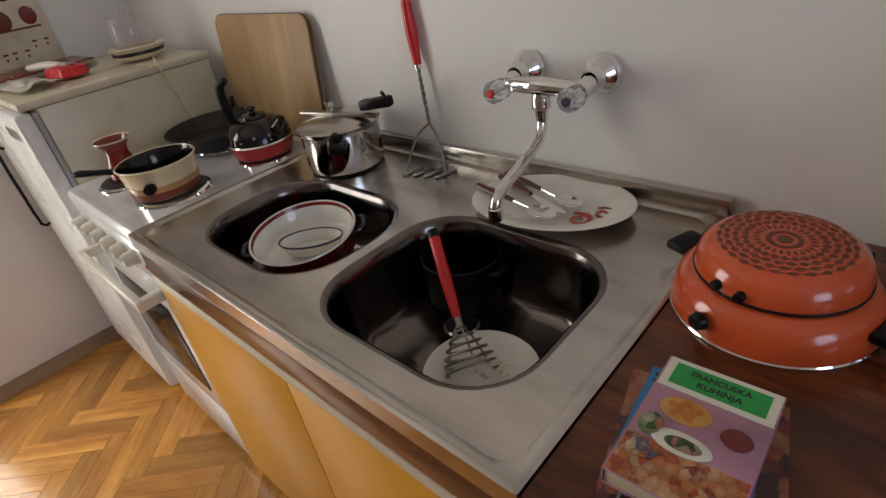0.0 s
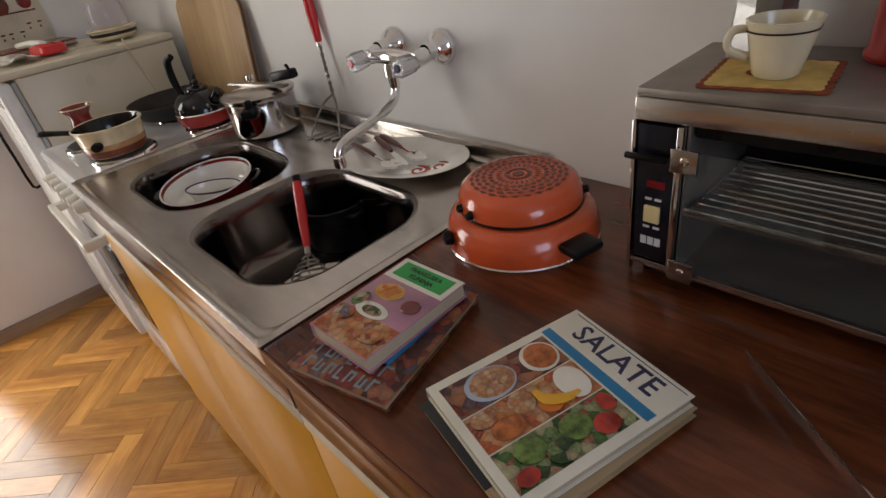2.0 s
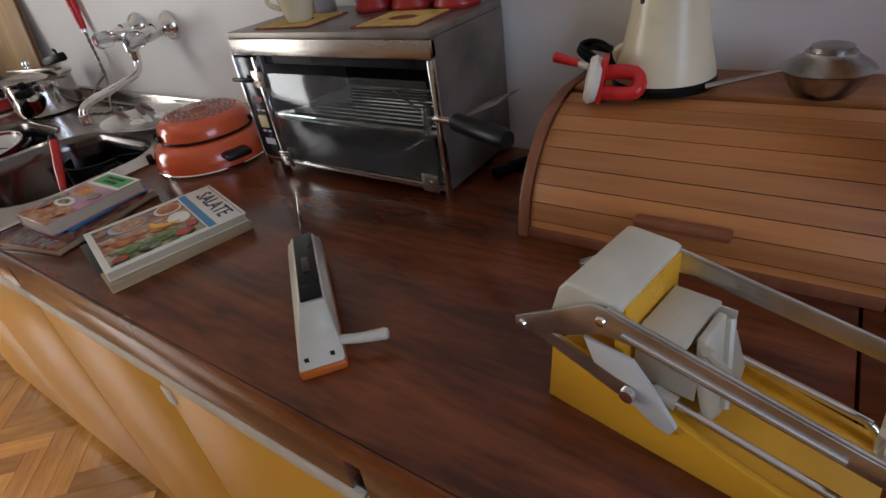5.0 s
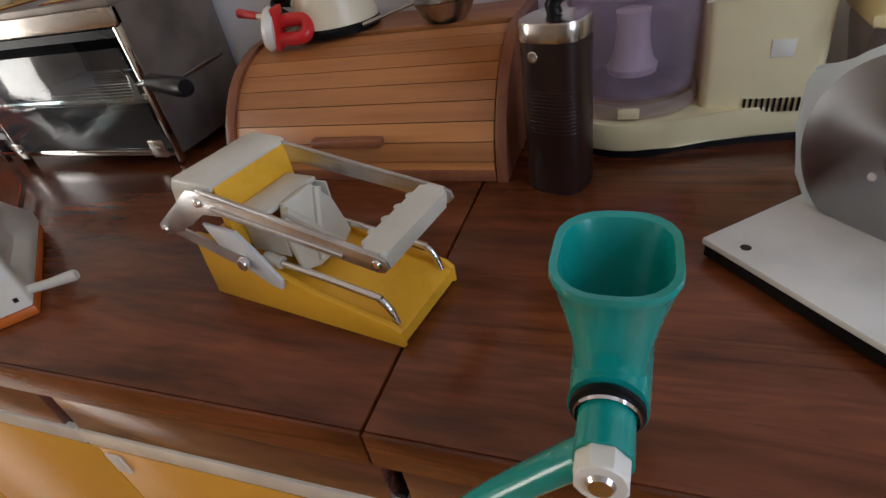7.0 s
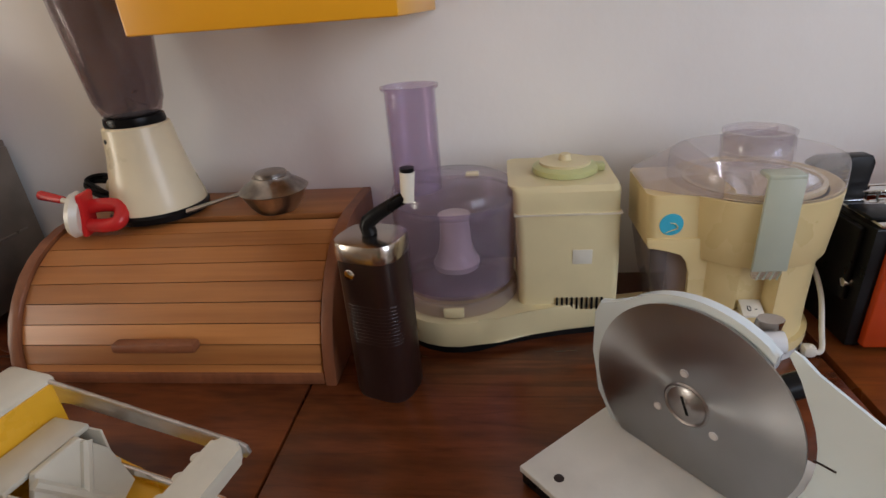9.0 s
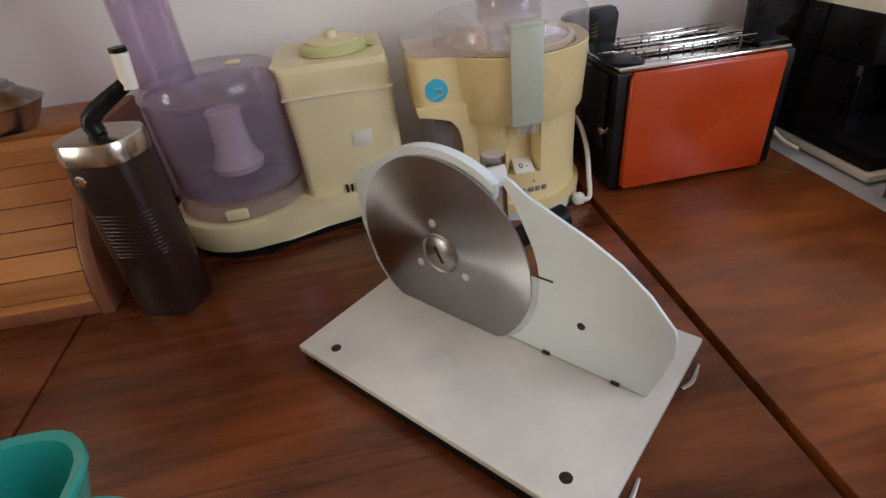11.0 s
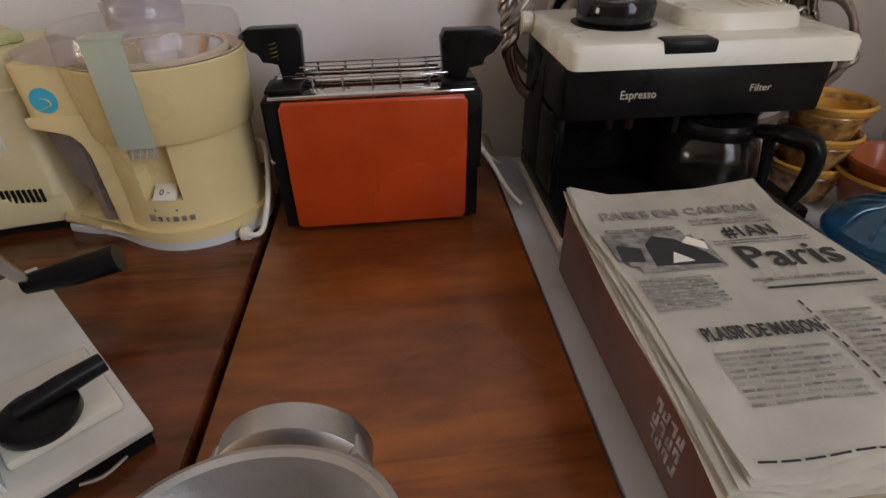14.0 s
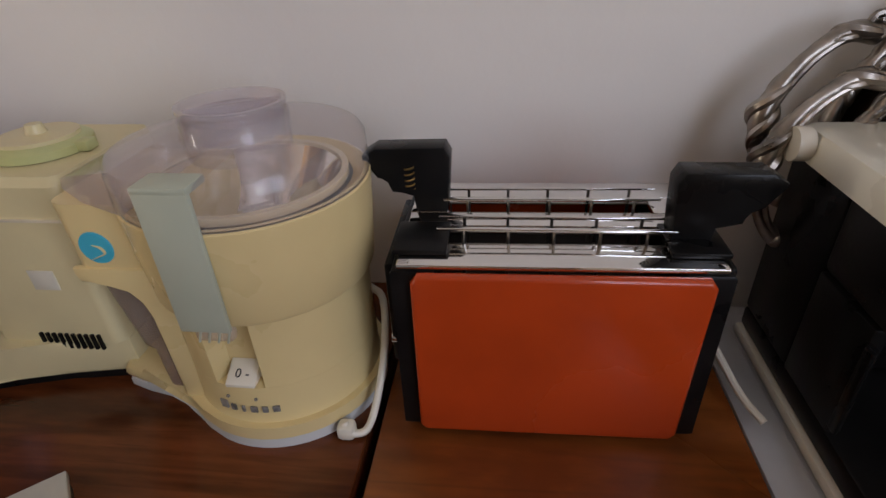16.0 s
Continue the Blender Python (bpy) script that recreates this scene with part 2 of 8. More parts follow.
M_TARN = surf("tarnished_silver", (0.40, 0.36, 0.32), 0.33, 1.0, vary=0.25, scale=30, bump=0.15, bscale=160, rvary=0.14)
M_TRAYF = surf("silver_tray_field", (0.50, 0.45, 0.41), 0.30, 1.0, vary=0.10, scale=9, bump=0.03, rvary=0.12)
M_TRAYD = surf("dark_tarnish", (0.10, 0.075, 0.060), 0.30, 1.0, vary=0.3, scale=24, bump=0.08, rvary=0.12)
M_ARM = surf("stamped_steel", (0.55, 0.53, 0.52), 0.36, 1.0, vary=0.10, scale=40, bump=0.10, bscale=400, rvary=0.10)
M_ENAMELG = surf("pale_grey_plastic", (0.62, 0.62, 0.60), 0.4, vary=0.04)
M_BRASS = surf("dull_brass", (0.42, 0.30, 0.12), 0.35, 1.0, vary=0.1)
M_OFFW = surf("off_white_plastic", (0.74, 0.715, 0.61), 0.30, vary=0.04, scale=10, bump=0.03)
M_COOLW = surf("cool_white_enamel", (0.70, 0.78, 0.80), 0.22, vary=0.04, scale=8, bump=0.02, coat=0.2)
M_BOARDW = surf("coated_board_white", (0.68, 0.66, 0.60), 0.35, vary=0.07, scale=14, bump=0.05)
M_ENAMEL = surf("white_enamel", (0.80, 0.80, 0.80), 0.16, vary=0.04, scale=6, bump=0.02, coat=0.4)
M_FRIDGE = surf("aged_cream_enamel", (0.64, 0.57, 0.42), 0.30, vary=0.05, scale=4, bump=0.05, bscale=120)
M_FRIDGEW = surf("fridge_white", (0.76, 0.75, 0.72), 0.28, vary=0.04, scale=4)
M_GREYP = surf("grey_plastic", (0.42, 0.42, 0.42), 0.4, vary=0.06)
M_BLACK = surf("black_plastic", (0.008, 0.0075, 0.0075), 0.30, vary=0.2, scale=20, bump=0.03)
M_BLACK.node_tree.nodes["Principled BSDF"].inputs["Specular IOR Level"].default_value = 0.18
M_IRON = surf("cast_iron", (0.022, 0.018, 0.017), 0.5, vary=0.3, scale=30, bump=0.25, bscale=200)
M_BLACKEN = surf("black_enamel", (0.008, 0.007, 0.008), 0.10, vary=0.1, coat=0.0, rvary=0.04)
M_RED = surf("red_enamel", (0.36, 0.018, 0.016), 0.16, vary=0.15, scale=10, coat=0.4)
M_DKRED = surf("dark_red_enamel", (0.20, 0.012, 0.012), 0.2, vary=0.2, scale=14, coat=0.3)
M_REDP = surf("red_plastic", (0.62, 0.025, 0.025), 0.25, vary=0.08)
M_REDCER = surf("red_ceramic", (0.34, 0.020, 0.014), 0.36, vary=0.12, scale=8, coat=0.15)
M_CREAM = surf("cream_enamel", (0.76, 0.64, 0.42), 0.18, vary=0.06, scale=12, coat=0.3)
M_WHITECER = surf("white_porcelain", (0.78, 0.74, 0.66), 0.14, vary=0.05, scale=14, coat=0.4)
M_TAN = surf("brown_fade_enamel", (0.72, 0.58, 0.36), 0.22, vary=0.18, scale=9, coat=0.3)
M_ORANGE = surf("orange_enamel", (0.64, 0.095, 0.026), 0.14, vary=0.10, scale=7, coat=0.5)
M_DKBR = surf("reddish_brown_plastic", (0.10, 0.022, 0.016), 0.3, vary=0.15)
M_TAND = surf("tan_enamel", (0.42, 0.22, 0.09), 0.22, vary=0.2, scale=12, coat=0.3)
M_BRWN = surf("brown_print", (0.16, 0.032, 0.012), 0.25, vary=0.15)
M_BOARD = wood("pale_board_wood", (0.56, 0.37, 0.18), (0.40, 0.235, 0.10), 0.5, "y", 9, 0.10)
M_BOARDE = wood("board_edge", (0.13, 0.06, 0.025), (0.08, 0.035, 0.015), 0.5)
M_BREAD = wood("bread_box_wood", (0.50, 0.200, 0.060), (0.33, 0.115, 0.032), 0.36, "x", 22, 0.05, each=0.12)
M_BREADS = wood("bread_box_side", (0.27, 0.095, 0.040), (0.17, 0.055, 0.024), 0.38, "z", 18, 0.08)
M_GRILLTOP = surf("grill_lid_metal", (0.26, 0.225, 0.195), 0.42, 0.7, vary=0.15, scale=12, bump=0.1, rvary=0.1)
M_SPIRAL = surf("wire_steel", (0.34, 0.31, 0.28), 0.3, 1.0, vary=0.1)
M_WHITEP = surf("white_plastic", (0.75, 0.70, 0.59), 0.32, vary=0.04, scale=10, bump=0.03)
M_OLDW = surf("aged_white_plastic", (0.64, 0.59, 0.47), 0.36, vary=0.07, scale=12, bump=0.04)
M_IVORY = surf("ivory_plastic", (0.72, 0.62, 0.36), 0.36, vary=0.05, scale=8, bump=0.04)
M_IVORYJ = surf("peach_ivory_plastic", (0.74, 0.58, 0.29), 0.30, vary=0.04, scale=8, bump=0.04)
M_BLENDER = surf("blender_cream", (0.78, 0.68, 0.47), 0.3, vary=0.05, scale=8)
M_GREENG = surf("pale_green_plastic", (0.44, 0.47, 0.37), 0.38, vary=0.05)
M_OLIVE = surf("olive_green_plastic", (0.55, 0.56, 0.26), 0.38, vary=0.06)
M_ORANGEP = surf("orange_plastic", (0.60, 0.17, 0.02), 0.3, vary=0.08)
M_TORANGE = surf("toaster_orange", (0.52, 0.056, 0.010), 0.26, vary=0.10, scale=8, coat=0.2)
M_YELP = surf("yellow_plastic", (0.82, 0.42, 0.03), 0.30, vary=0.06, scale=10)
M_TEAL = surf("teal_enamel", (0.005, 0.27, 0.225), 0.22, vary=0.10, scale=16, coat=0.3, bump=0.08, bscale=120)
M_BROWNP = surf("brown_plastic", (0.024, 0.010, 0.008), 0.33, vary=0.15)
M_PAPER = surf("newsprint", (0.84, 0.79, 0.68), 0.85, vary=0.07, scale=16, bump=0.15, bscale=90)
M_PAGES = surf("page_edges", (0.62, 0.52, 0.36), 0.85, vary=0.22, scale=10, bump=0.6, bscale=300, stretch=(0.05, 0.05, 3))
M_PAGESD = surf("aged_page_edges", (0.50, 0.36, 0.20), 0.85, vary=0.25, scale=12, bump=0.5, bscale=260, stretch=(0.05, 0.05, 3))
M_PAGEP = surf("pinkish_page_edges", (0.56, 0.40, 0.30), 0.85, vary=0.25, scale=14, bump=0.6, bscale=300, stretch=(0.05, 0.05, 3))
M_BLUEP = surf("pale_blue_paper", (0.42, 0.47, 0.55), 0.8)
M_OCHREP = surf("ochre_paper", (0.52, 0.43, 0.26), 0.8, vary=0.15, scale=30)
M_INK = surf("black_ink", (0.03, 0.03, 0.03), 0.7)
M_INKG = surf("grey_ink", (0.24, 0.22, 0.20), 0.8, vary=0.3, scale=120)
M_INKM = surf("mid_ink", (0.27, 0.25, 0.22), 0.8, vary=0.3, scale=200)
M_NAVY = surf("navy_ink", (0.03, 0.025, 0.07), 0.5)
M_COVERW = surf("white_cover", (0.74, 0.70, 0.58), 0.35, vary=0.05, scale=12, coat=0.1)
M_BLUEB = surf("blue_band", (0.02, 0.19, 0.38), 0.35)
M_GREENB = surf("green_label", (0.02, 0.33, 0.06), 0.35)
M_PINK = surf("pink_cover", (0.46, 0.22, 0.29), 0.32, vary=0.2, scale=9, coat=0.2)
M_BINDER = surf("mauve_binder", (0.17, 0.085, 0.075), 0.38, vary=0.1, scale=10)
M_BINDERD = surf("dark_binder_lid", (0.035, 0.025, 0.03), 0.45, vary=0.1)
M_WHITEINK = surf("white_print", (0.62, 0.58, 0.58), 0.6)
M_MAT = surf("yellow_cloth", (0.66, 0.45, 0.13), 0.9, vary=0.12, scale=40, bump=0.8, bscale=900)
M_MATR = surf("rust_stitch", (0.25, 0.055, 0.018), 0.9, vary=0.2, scale=60, bump=0.6, bscale=700)
M_TERRA = surf("terracotta_glaze", (0.40, 0.11, 0.045), 0.25, vary=0.15, scale=14, coat=0.3)
M_OCHRE = surf("ochre_glaze", (0.62, 0.31, 0.06), 0.22, vary=0.15, scale=20, coat=0.3)
M_PATT = surf("flowered_glaze", (0.58, 0.33, 0.12), 0.25, vary=0.2, scale=70, dark=(0.10, 0.04, 0.02), coat=0.3)
M_CLEAR = glass("clear_plastic", (0.95, 0.93, 0.92), 0.04, 0.06)
M_VIOLET = glass("violet_plastic", (0.83, 0.77, 0.85), 0.05, 0.08)
M_SMOKE = glass("smoked_plastic", (0.58, 0.50, 0.50), 0.04, 0.14)
M_PULP = glass("grey_clear_plastic", (0.80, 0.74, 0.74), 0.08, 0.12)
M_PANE = glass("window_glass", (0.97, 0.98, 0.98), 0.01, 0.0)
M_OVENG = glass("oven_glass", (0.82, 0.87, 0.88), 0.010, 0.012, 1.8)
M_MILKY = glass("scuffed_clear_plastic", (0.92, 0.89, 0.90), 0.06, 0.14, 1.5)
M_MUGC = surf("cream_stoneware", (0.72, 0.63, 0.43), 0.2, vary=0.06, coat=0.3)
M_DARKG = glass("dark_glass", (0.24, 0.25, 0.25), 0.03, 0.03)
M_BLUEG = glass("blue_glass", (0.14, 0.46, 0.64), 0.03, 0.13, 1.65)
M_DISC = surf("saw_steel", (0.40, 0.38, 0.38), 0.33, 1.0, vary=0.08, scale=10, bump=0.05, bscale=500)
M_DISCR = surf("turned_steel", (0.42, 0.43, 0.45), 0.34, 1.0, vary=0.05, scale=10, bump=0.0)
tan = M_DISCR.node_tree.nodes.new("ShaderNodeTangent")
tan.direction_type, tan.axis = "RADIAL", "Z"
M_DISCR.node_tree.nodes["Principled BSDF"].inputs["Anisotropic"].default_value = 0.85
link(M_DISCR.node_tree, tan.outputs["Tangent"], M_DISCR.node_tree.nodes["Principled BSDF"].inputs["Tangent"])
M_CARAFE = glass("carafe_glass", (0.62, 0.59, 0.57), 0.02, 0.01, 1.45)
M_CRYST = surf("clear_acrylic", (0.9, 0.9, 0.92), 0.05, trans=0.85, ior=1.3, vary=0.02, bump=0)
M_MIRRB = surf("blue_dark_panel", (0.008, 0.009, 0.014), 0.22, vary=0.2, coat=0.1)
M_BUTTON = surf("lamp_switch", (0.72, 0.58, 0.28), 0.3)
M_LOGO = surf("turquoise_print", (0.03, 0.40, 0.55), 0.4)
M_TRANSP = surf("frosted_wrap", (0.62, 0.58, 0.50), 0.35, vary=0.1, bump=0.4, bscale=60)


def food(name, colours, scale=34.0):
    """A printed colour picture: blotches in the colours given."""
    m = bpy.data.materials.new(name)
    m.use_nodes = True
    nt = m.node_tree
    p = nt.nodes["Principled BSDF"]
    co = nt.nodes.new("ShaderNodeTexCoord")
    v = nt.nodes.new("ShaderNodeTexVoronoi")
    v.inputs["Scale"].default_value = scale
    n = nt.nodes.new("ShaderNodeTexNoise")
    n.inputs["Scale"].default_value, n.inputs["Detail"].default_value = scale * 3, 6
    nt.links.new(co.outputs["Object"], v.inputs["Vector"])
    nt.links.new(co.outputs["Object"], n.inputs["Vector"])
    sep = nt.nodes.new("ShaderNodeSeparateColor")
    nt.links.new(v.outputs["Color"], sep.inputs["Color"])
    ad = nt.nodes.new("ShaderNodeMath")
    ad.operation = "MULTIPLY_ADD"
    ad.inputs[1].default_value, ad.inputs[2].default_value = 0.5, -0.25
    nt.links.new(n.outputs["Fac"], ad.inputs[0])
    a2 = nt.nodes.new("ShaderNodeMath")
    nt.links.new(sep.outputs["Red"], a2.inputs[0])
    nt.links.new(ad.outputs["Value"], a2.inputs[1])
    ramp = nt.nodes.new("ShaderNodeValToRGB")
    e = ramp.color_ramp.elements
    while len(e) < len(colours):
        e.new(0.5)
    for k, c in enumerate(colours):
        e[k].position, e[k].color = k / (len(colours) - 1), (*c, 1)
    nt.links.new(a2.outputs["Value"], ramp.inputs["Fac"])
    mul = nt.nodes.new("ShaderNodeMix")
    mul.data_type, mul.blend_type = "RGBA", "MULTIPLY"
    mul.inputs["Factor"].default_value = 0.7
    r3 = nt.nodes.new("ShaderNodeMapRange")
    r3.inputs["From Max"].default_value = 0.03
    nt.links.new(v.outputs["Distance"], r3.inputs["Value"])
    r3.inputs["From Min"].default_value, r3.inputs["From Max"].default_value = 0.9, 0.1
    r3.inputs["To Min"].default_value = 0.35
    nt.links.new(ramp.outputs["Color"], mul.inputs["A"])
    nt.links.new(r3.outputs["Result"], mul.inputs["B"])
    nt.links.new(mul.outputs["Result"], p.inputs["Base Color"])
    p.inputs["Roughness"].default_value = 0.32
    return m


F_WARM = food("photo_warm_dishes", [(0.42, 0.07, 0.025), (0.60, 0.20, 0.05), (0.66, 0.40, 0.20), (0.26, 0.03, 0.02)], 95)
F_SALAD = food("photo_green_salad", [(0.012, 0.030, 0.010), (0.07, 0.17, 0.03), (0.45, 0.42, 0.24), (0.32, 0.03, 0.02)], 95)
F_FRUIT = food("photo_fruit", [(0.52, 0.26, 0.05), (0.45, 0.07, 0.03), (0.60, 0.46, 0.30), (0.08, 0.07, 0.14)], 85)
F_DARKM = food("photo_dark_meat", [(0.05, 0.02, 0.02), (0.26, 0.03, 0.02), (0.40, 0.16, 0.07), (0.09, 0.07, 0.09)], 70)
F_PASTA = food("photo_pasta", [(0.58, 0.33, 0.15), (0.50, 0.18, 0.07), (0.66, 0.46, 0.26), (0.40, 0.10, 0.05)], 160)
M_CARROT = surf("printed_orange", (0.48, 0.14, 0.035), 0.35, vary=0.25, scale=90)
M_TOMATO = surf("printed_red", (0.40, 0.035, 0.022), 0.35, vary=0.25, scale=70)
M_LEAF = surf("printed_green", (0.13, 0.20, 0.045), 0.35, vary=0.35, scale=110)
F_PRINT = food("kitchen_motif", [(0.62, 0.55, 0.40), (0.60, 0.52, 0.38), (0.62, 0.55, 0.40), (0.30, 0.08, 0.05)], 22)


# ---- shaping helpers ----
def grab(bm, before):
    return [v for v in bm.verts if v.index == -1 or v not in before]


def move(bm, verts, m):
    if m is not None:
        bmesh.ops.transform(bm, matrix=m, verts=verts)


def box(bm, x0, y0, z0, x1, y1, z1, bev=0.0, seg=2, m=None, taper=None):
    """A block between two corners with rounded edges. taper: how the top shrinks, in x and y."""
    g = bmesh.ops.create_cube(bm, size=1.0)
    vs = g["verts"]
    for v in vs:
        top = v.co.z > 0
        v.co = Vector(((x0 + x1) / 2 + v.co.x * (x1 - x0), (y0 + y1) / 2 + v.co.y * (y1 - y0), (z0 + z1) / 2 + v.co.z * (z1 - z0)))
        if taper and top:
            v.co.x = (x0 + x1) / 2 + (v.co.x - (x0 + x1) / 2) * taper[0]
            v.co.y = (y0 + y1) / 2 + (v.co.y - (y0 + y1) / 2) * taper[1]
    if bev:
        es = list({e for v in vs for e in v.link_edges})
        r = bmesh.ops.bevel(bm, geom=es, offset=bev, segments=seg, affect="EDGES", profile=0.5)
        vs = list({v for f in r["faces"] for v in f.verts} | {v for v in vs if v.is_valid})
    move(bm, vs, m)
    return vs


def lathe(bm, prof, seg=32, m=None, sx=1.0, sy=1.0, closed=False):
    """A turned shape: prof is a list of (radius, height)."""
    rings, vs = [], []
    for r, z in prof:
        if r < 1e-6:
            ring = [bm.verts.new((0, 0, z))]
        else:
            ring = [bm.verts.new((sx * r * math.cos(2 * math.pi * k / seg), sy * r * math.sin(2 * math.pi * k / seg), z)) for k in range(seg)]
        rings.append(ring)
        vs += ring
    pairs = list(zip(rings, rings[1:])) + ([(rings[-1], rings[0])] if closed else [])
    for a, b in pairs:
        for k in range(seg):
            q = (k + 1) % seg
            if len(a) == 1 and len(b) == 1:
                continue
            if len(a) == 1:
                bm.faces.new((a[0], b[q], b[k]))
            elif len(b) == 1:
                bm.faces.new((a[k], a[q], b[0]))
            else:
                bm.faces.new((a[k], a[q], b[q], b[k]))
    move(bm, vs, m)
    return vs


def smooth_path(pts, n=6):
    """A soft curve through the points."""
    p = [Vector(q) for q in pts]
    p = [2 * p[0] - p[1]] + p + [2 * p[-1] - p[-2]]
    out = []
    for k in range(1, len(p) - 2):
        for s in range(n):
            t = s / n
            a, b, c, d = p[k - 1], p[k], p[k + 1], p[k + 2]
            out.append(0.5 * (2 * b + (c - a) * t + (2 * a - 5 * b + 4 * c - d) * t * t + (3 * b - a - 3 * c + d) * t**3))
    return out + [p[-2]]


def tube(bm, pts, r, seg=10, soft=0, m=None, flat=1.0, closed=False):
    """A bent rod through the points; r may be a list, one radius a point."""
    p = smooth_path(pts, soft) if soft else [Vector(q) for q in pts]
    rr = [r] * len(p) if not isinstance(r, (list, tuple)) else [float(np.interp(k / (len(p) - 1), np.linspace(0, 1, len(r)), r)) for k in range(len(p))]
    rings, vs = [], []
    up = Vector((0, 0, 1))
    for k, c in enumerate(p):
        if closed:
            d = (p[(k + 1) % len(p)] - p[k - 1]).normalized()
        else:
            d = (p[min(k + 1, len(p) - 1)] - p[max(k - 1, 0)]).normalized()
        if k == 0:
            a = d.cross(up)
            a = a.normalized() if a.length > 0.05 else d.cross(Vector((1, 0, 0))).normalized()
        else:
            a = (a - d * a.dot(d)).normalized()
        b = d.cross(a)
        ring = [bm.verts.new(c + rr[k] * (math.cos(t) * a + flat * math.sin(t) * b)) for t in (2 * math.pi * j / seg for j in range(seg))]
        rings.append(ring)
        vs += ring
    for u, w in list(zip(rings, rings[1:])) + ([(rings[-1], rings[0])] if closed else []):
        for j in range(seg):
            bm.faces.new((u[j], u[(j + 1) % seg], w[(j + 1) % seg], w[j]))
    if not closed:
        bm.faces.new(rings[0][::-1])
        bm.faces.new(rings[-1])
    move(bm, vs, m)
    return vs


def prism(bm, poly, z0, z1, bev=0.0, m=None, seg=2):
    """A flat outline in x and y, thickened from z0 to z1."""
    lo = [bm.verts.new((x, y, z0)) for x, y in poly]
    hi = [bm.verts.new((x, y, z1)) for x, y in poly]
    fs = [bm.faces.new(lo[::-1]), bm.faces.new(hi)]
    n = len(poly)
    fs += [bm.faces.new((lo[k], lo[(k + 1) % n], hi[(k + 1) % n], hi[k])) for k in range(n)]
    vs = lo + hi
    if bev:
        es = [e for f in fs[:2] for e in f.edges]
        r = bmesh.ops.bevel(bm, geom=list(set(es)), offset=bev, segments=seg, affect="EDGES", profile=0.5)
        vs = list({v for f in r["faces"] for v in f.verts} | {v for v in vs if v.is_valid})
    move(bm, vs, m)
    return vs


def rrect(x0, y0, x1, y1, r, n=5):
    """A rectangle's outline with round corners."""
    out = []
    for cx, cy, a0 in ((x1 - r, y1 - r, 0), (x0 + r, y1 - r, 90), (x0 + r, y0 + r, 180), (x1 - r, y0 + r, 270)):
        out += [(cx + r * math.cos(radians(a0 + 90 * k / n)), cy + r * math.sin(radians(a0 + 90 * k / n))) for k in range(n + 1)]
    return out


def loft(bm, loops, cap0=True, cap1=True, m=None):
    """A skin over outlines of equal count, each a list of 3D points."""
    rings = [[bm.verts.new(p) for p in loop] for loop in loops]
    n = len(rings[0])
    for a, b in zip(rings, rings[1:]):
        for k in range(n):
            bm.faces.new((a[k], a[(k + 1) % n], b[(k + 1) % n], b[k]))
    if cap0:
        bm.faces.new(rings[0][::-1])
    if cap1:
        bm.faces.new(rings[-1])
    vs = [v for r in rings for v in r]
    move(bm, vs, m)
    return vs


def finish(bm, sharp=38):
    bmesh.ops.recalc_face_normals(bm, faces=bm.faces[:])
    for f in bm.faces:
        f.smooth = True
    for e in bm.edges:
        if len(e.link_faces) == 2 and e.calc_face_angle(0) > radians(sharp):
            e.smooth = False


def part(name, bm, material, parent=None, label="", sharp=38):
    """Links a bmesh as one mesh object under a thing or a part."""
    finish(bm, sharp)
    me = bpy.data.meshes.new(name)
    bm.to_mesh(me)
    bm.free()
    me.materials.append(material)
    ob = new(name, me)
    if parent:
        ob.parent = parent
    if label:
        ob["label"] = label
    return ob


def thing(name, x, y, z, rz, label, category, group="", kind=""):
    ob = new(name)
    ob.empty_display_size = 0.05
    ob.matrix_world = pose(x, y, z, 0, 0, rz)
    return tagged(ob, label, category, group, kind)


def solid(name, bm, material, label, category, kind="", group="", sharp=38):
    return tagged(part(name, bm, material, None, "", sharp), label, category, group, kind)


def B():
    return bmesh.new()


def bx(*a, **k):
    bm = B()
    box(bm, *a, **k)
    return bm


def la(prof, seg=32, **k):
    bm = B()
    lathe(bm, prof, seg, **k)
    return bm


def tb(pts, r, **k):
    bm = B()
    tube(bm, pts, r, **k)
    return bm


def pr(poly, z0, z1, **k):
    bm = B()
    prism(bm, poly, z0, z1, **k)
    return bm


def words(name, text, size, m, material, parent, wide=None, thick=0.0002, bold=0.0):
    """Lettering lying in its own x-y plane, centred at m; wide: the length to which it is fitted."""
    cu = bpy.data.curves.new(name, "FONT")
    cu.body, cu.size, cu.extrude, cu.offset = text, size, thick, bold
    cu.align_x, cu.align_y = "CENTER", "CENTER"
    cu.resolution_u = 2
    tmp = bpy.data.objects.new(name, cu)
    me = bpy.data.meshes.new_from_object(tmp)
    bpy.data.objects.remove(tmp)
    if wide:
        xs = [v.co.x for v in me.vertices]
        k = wide / (max(xs) - min(xs))
        for v in me.vertices:
            v.co.x *= k
    me.transform(m)
    me.materials.clear()
    me.materials.append(material)
    ob = new(name, me)
    ob.parent = parent
    return ob


def bars(bm, x0, y0, x1, y1, z, rows, rnd, fill=0.8, h=0.0003, ragged=0.3):
    """Rows of unreadable print in a column."""
    dy = (y1 - y0) / rows
    for k in range(rows):
        y = y0 + k * dy
        x = x0
        end = x1 - ragged * rnd.random() * (x1 - x0) * (rnd.random() < 0.3)
        while x < end - 0.002:
            w = min(end - x, rnd.uniform(0.004, 0.014))
            box(bm, x, y, z, x + w * 0.86, y + dy * 0.45 * fill + dy * 0.1, z + h)
            x += w


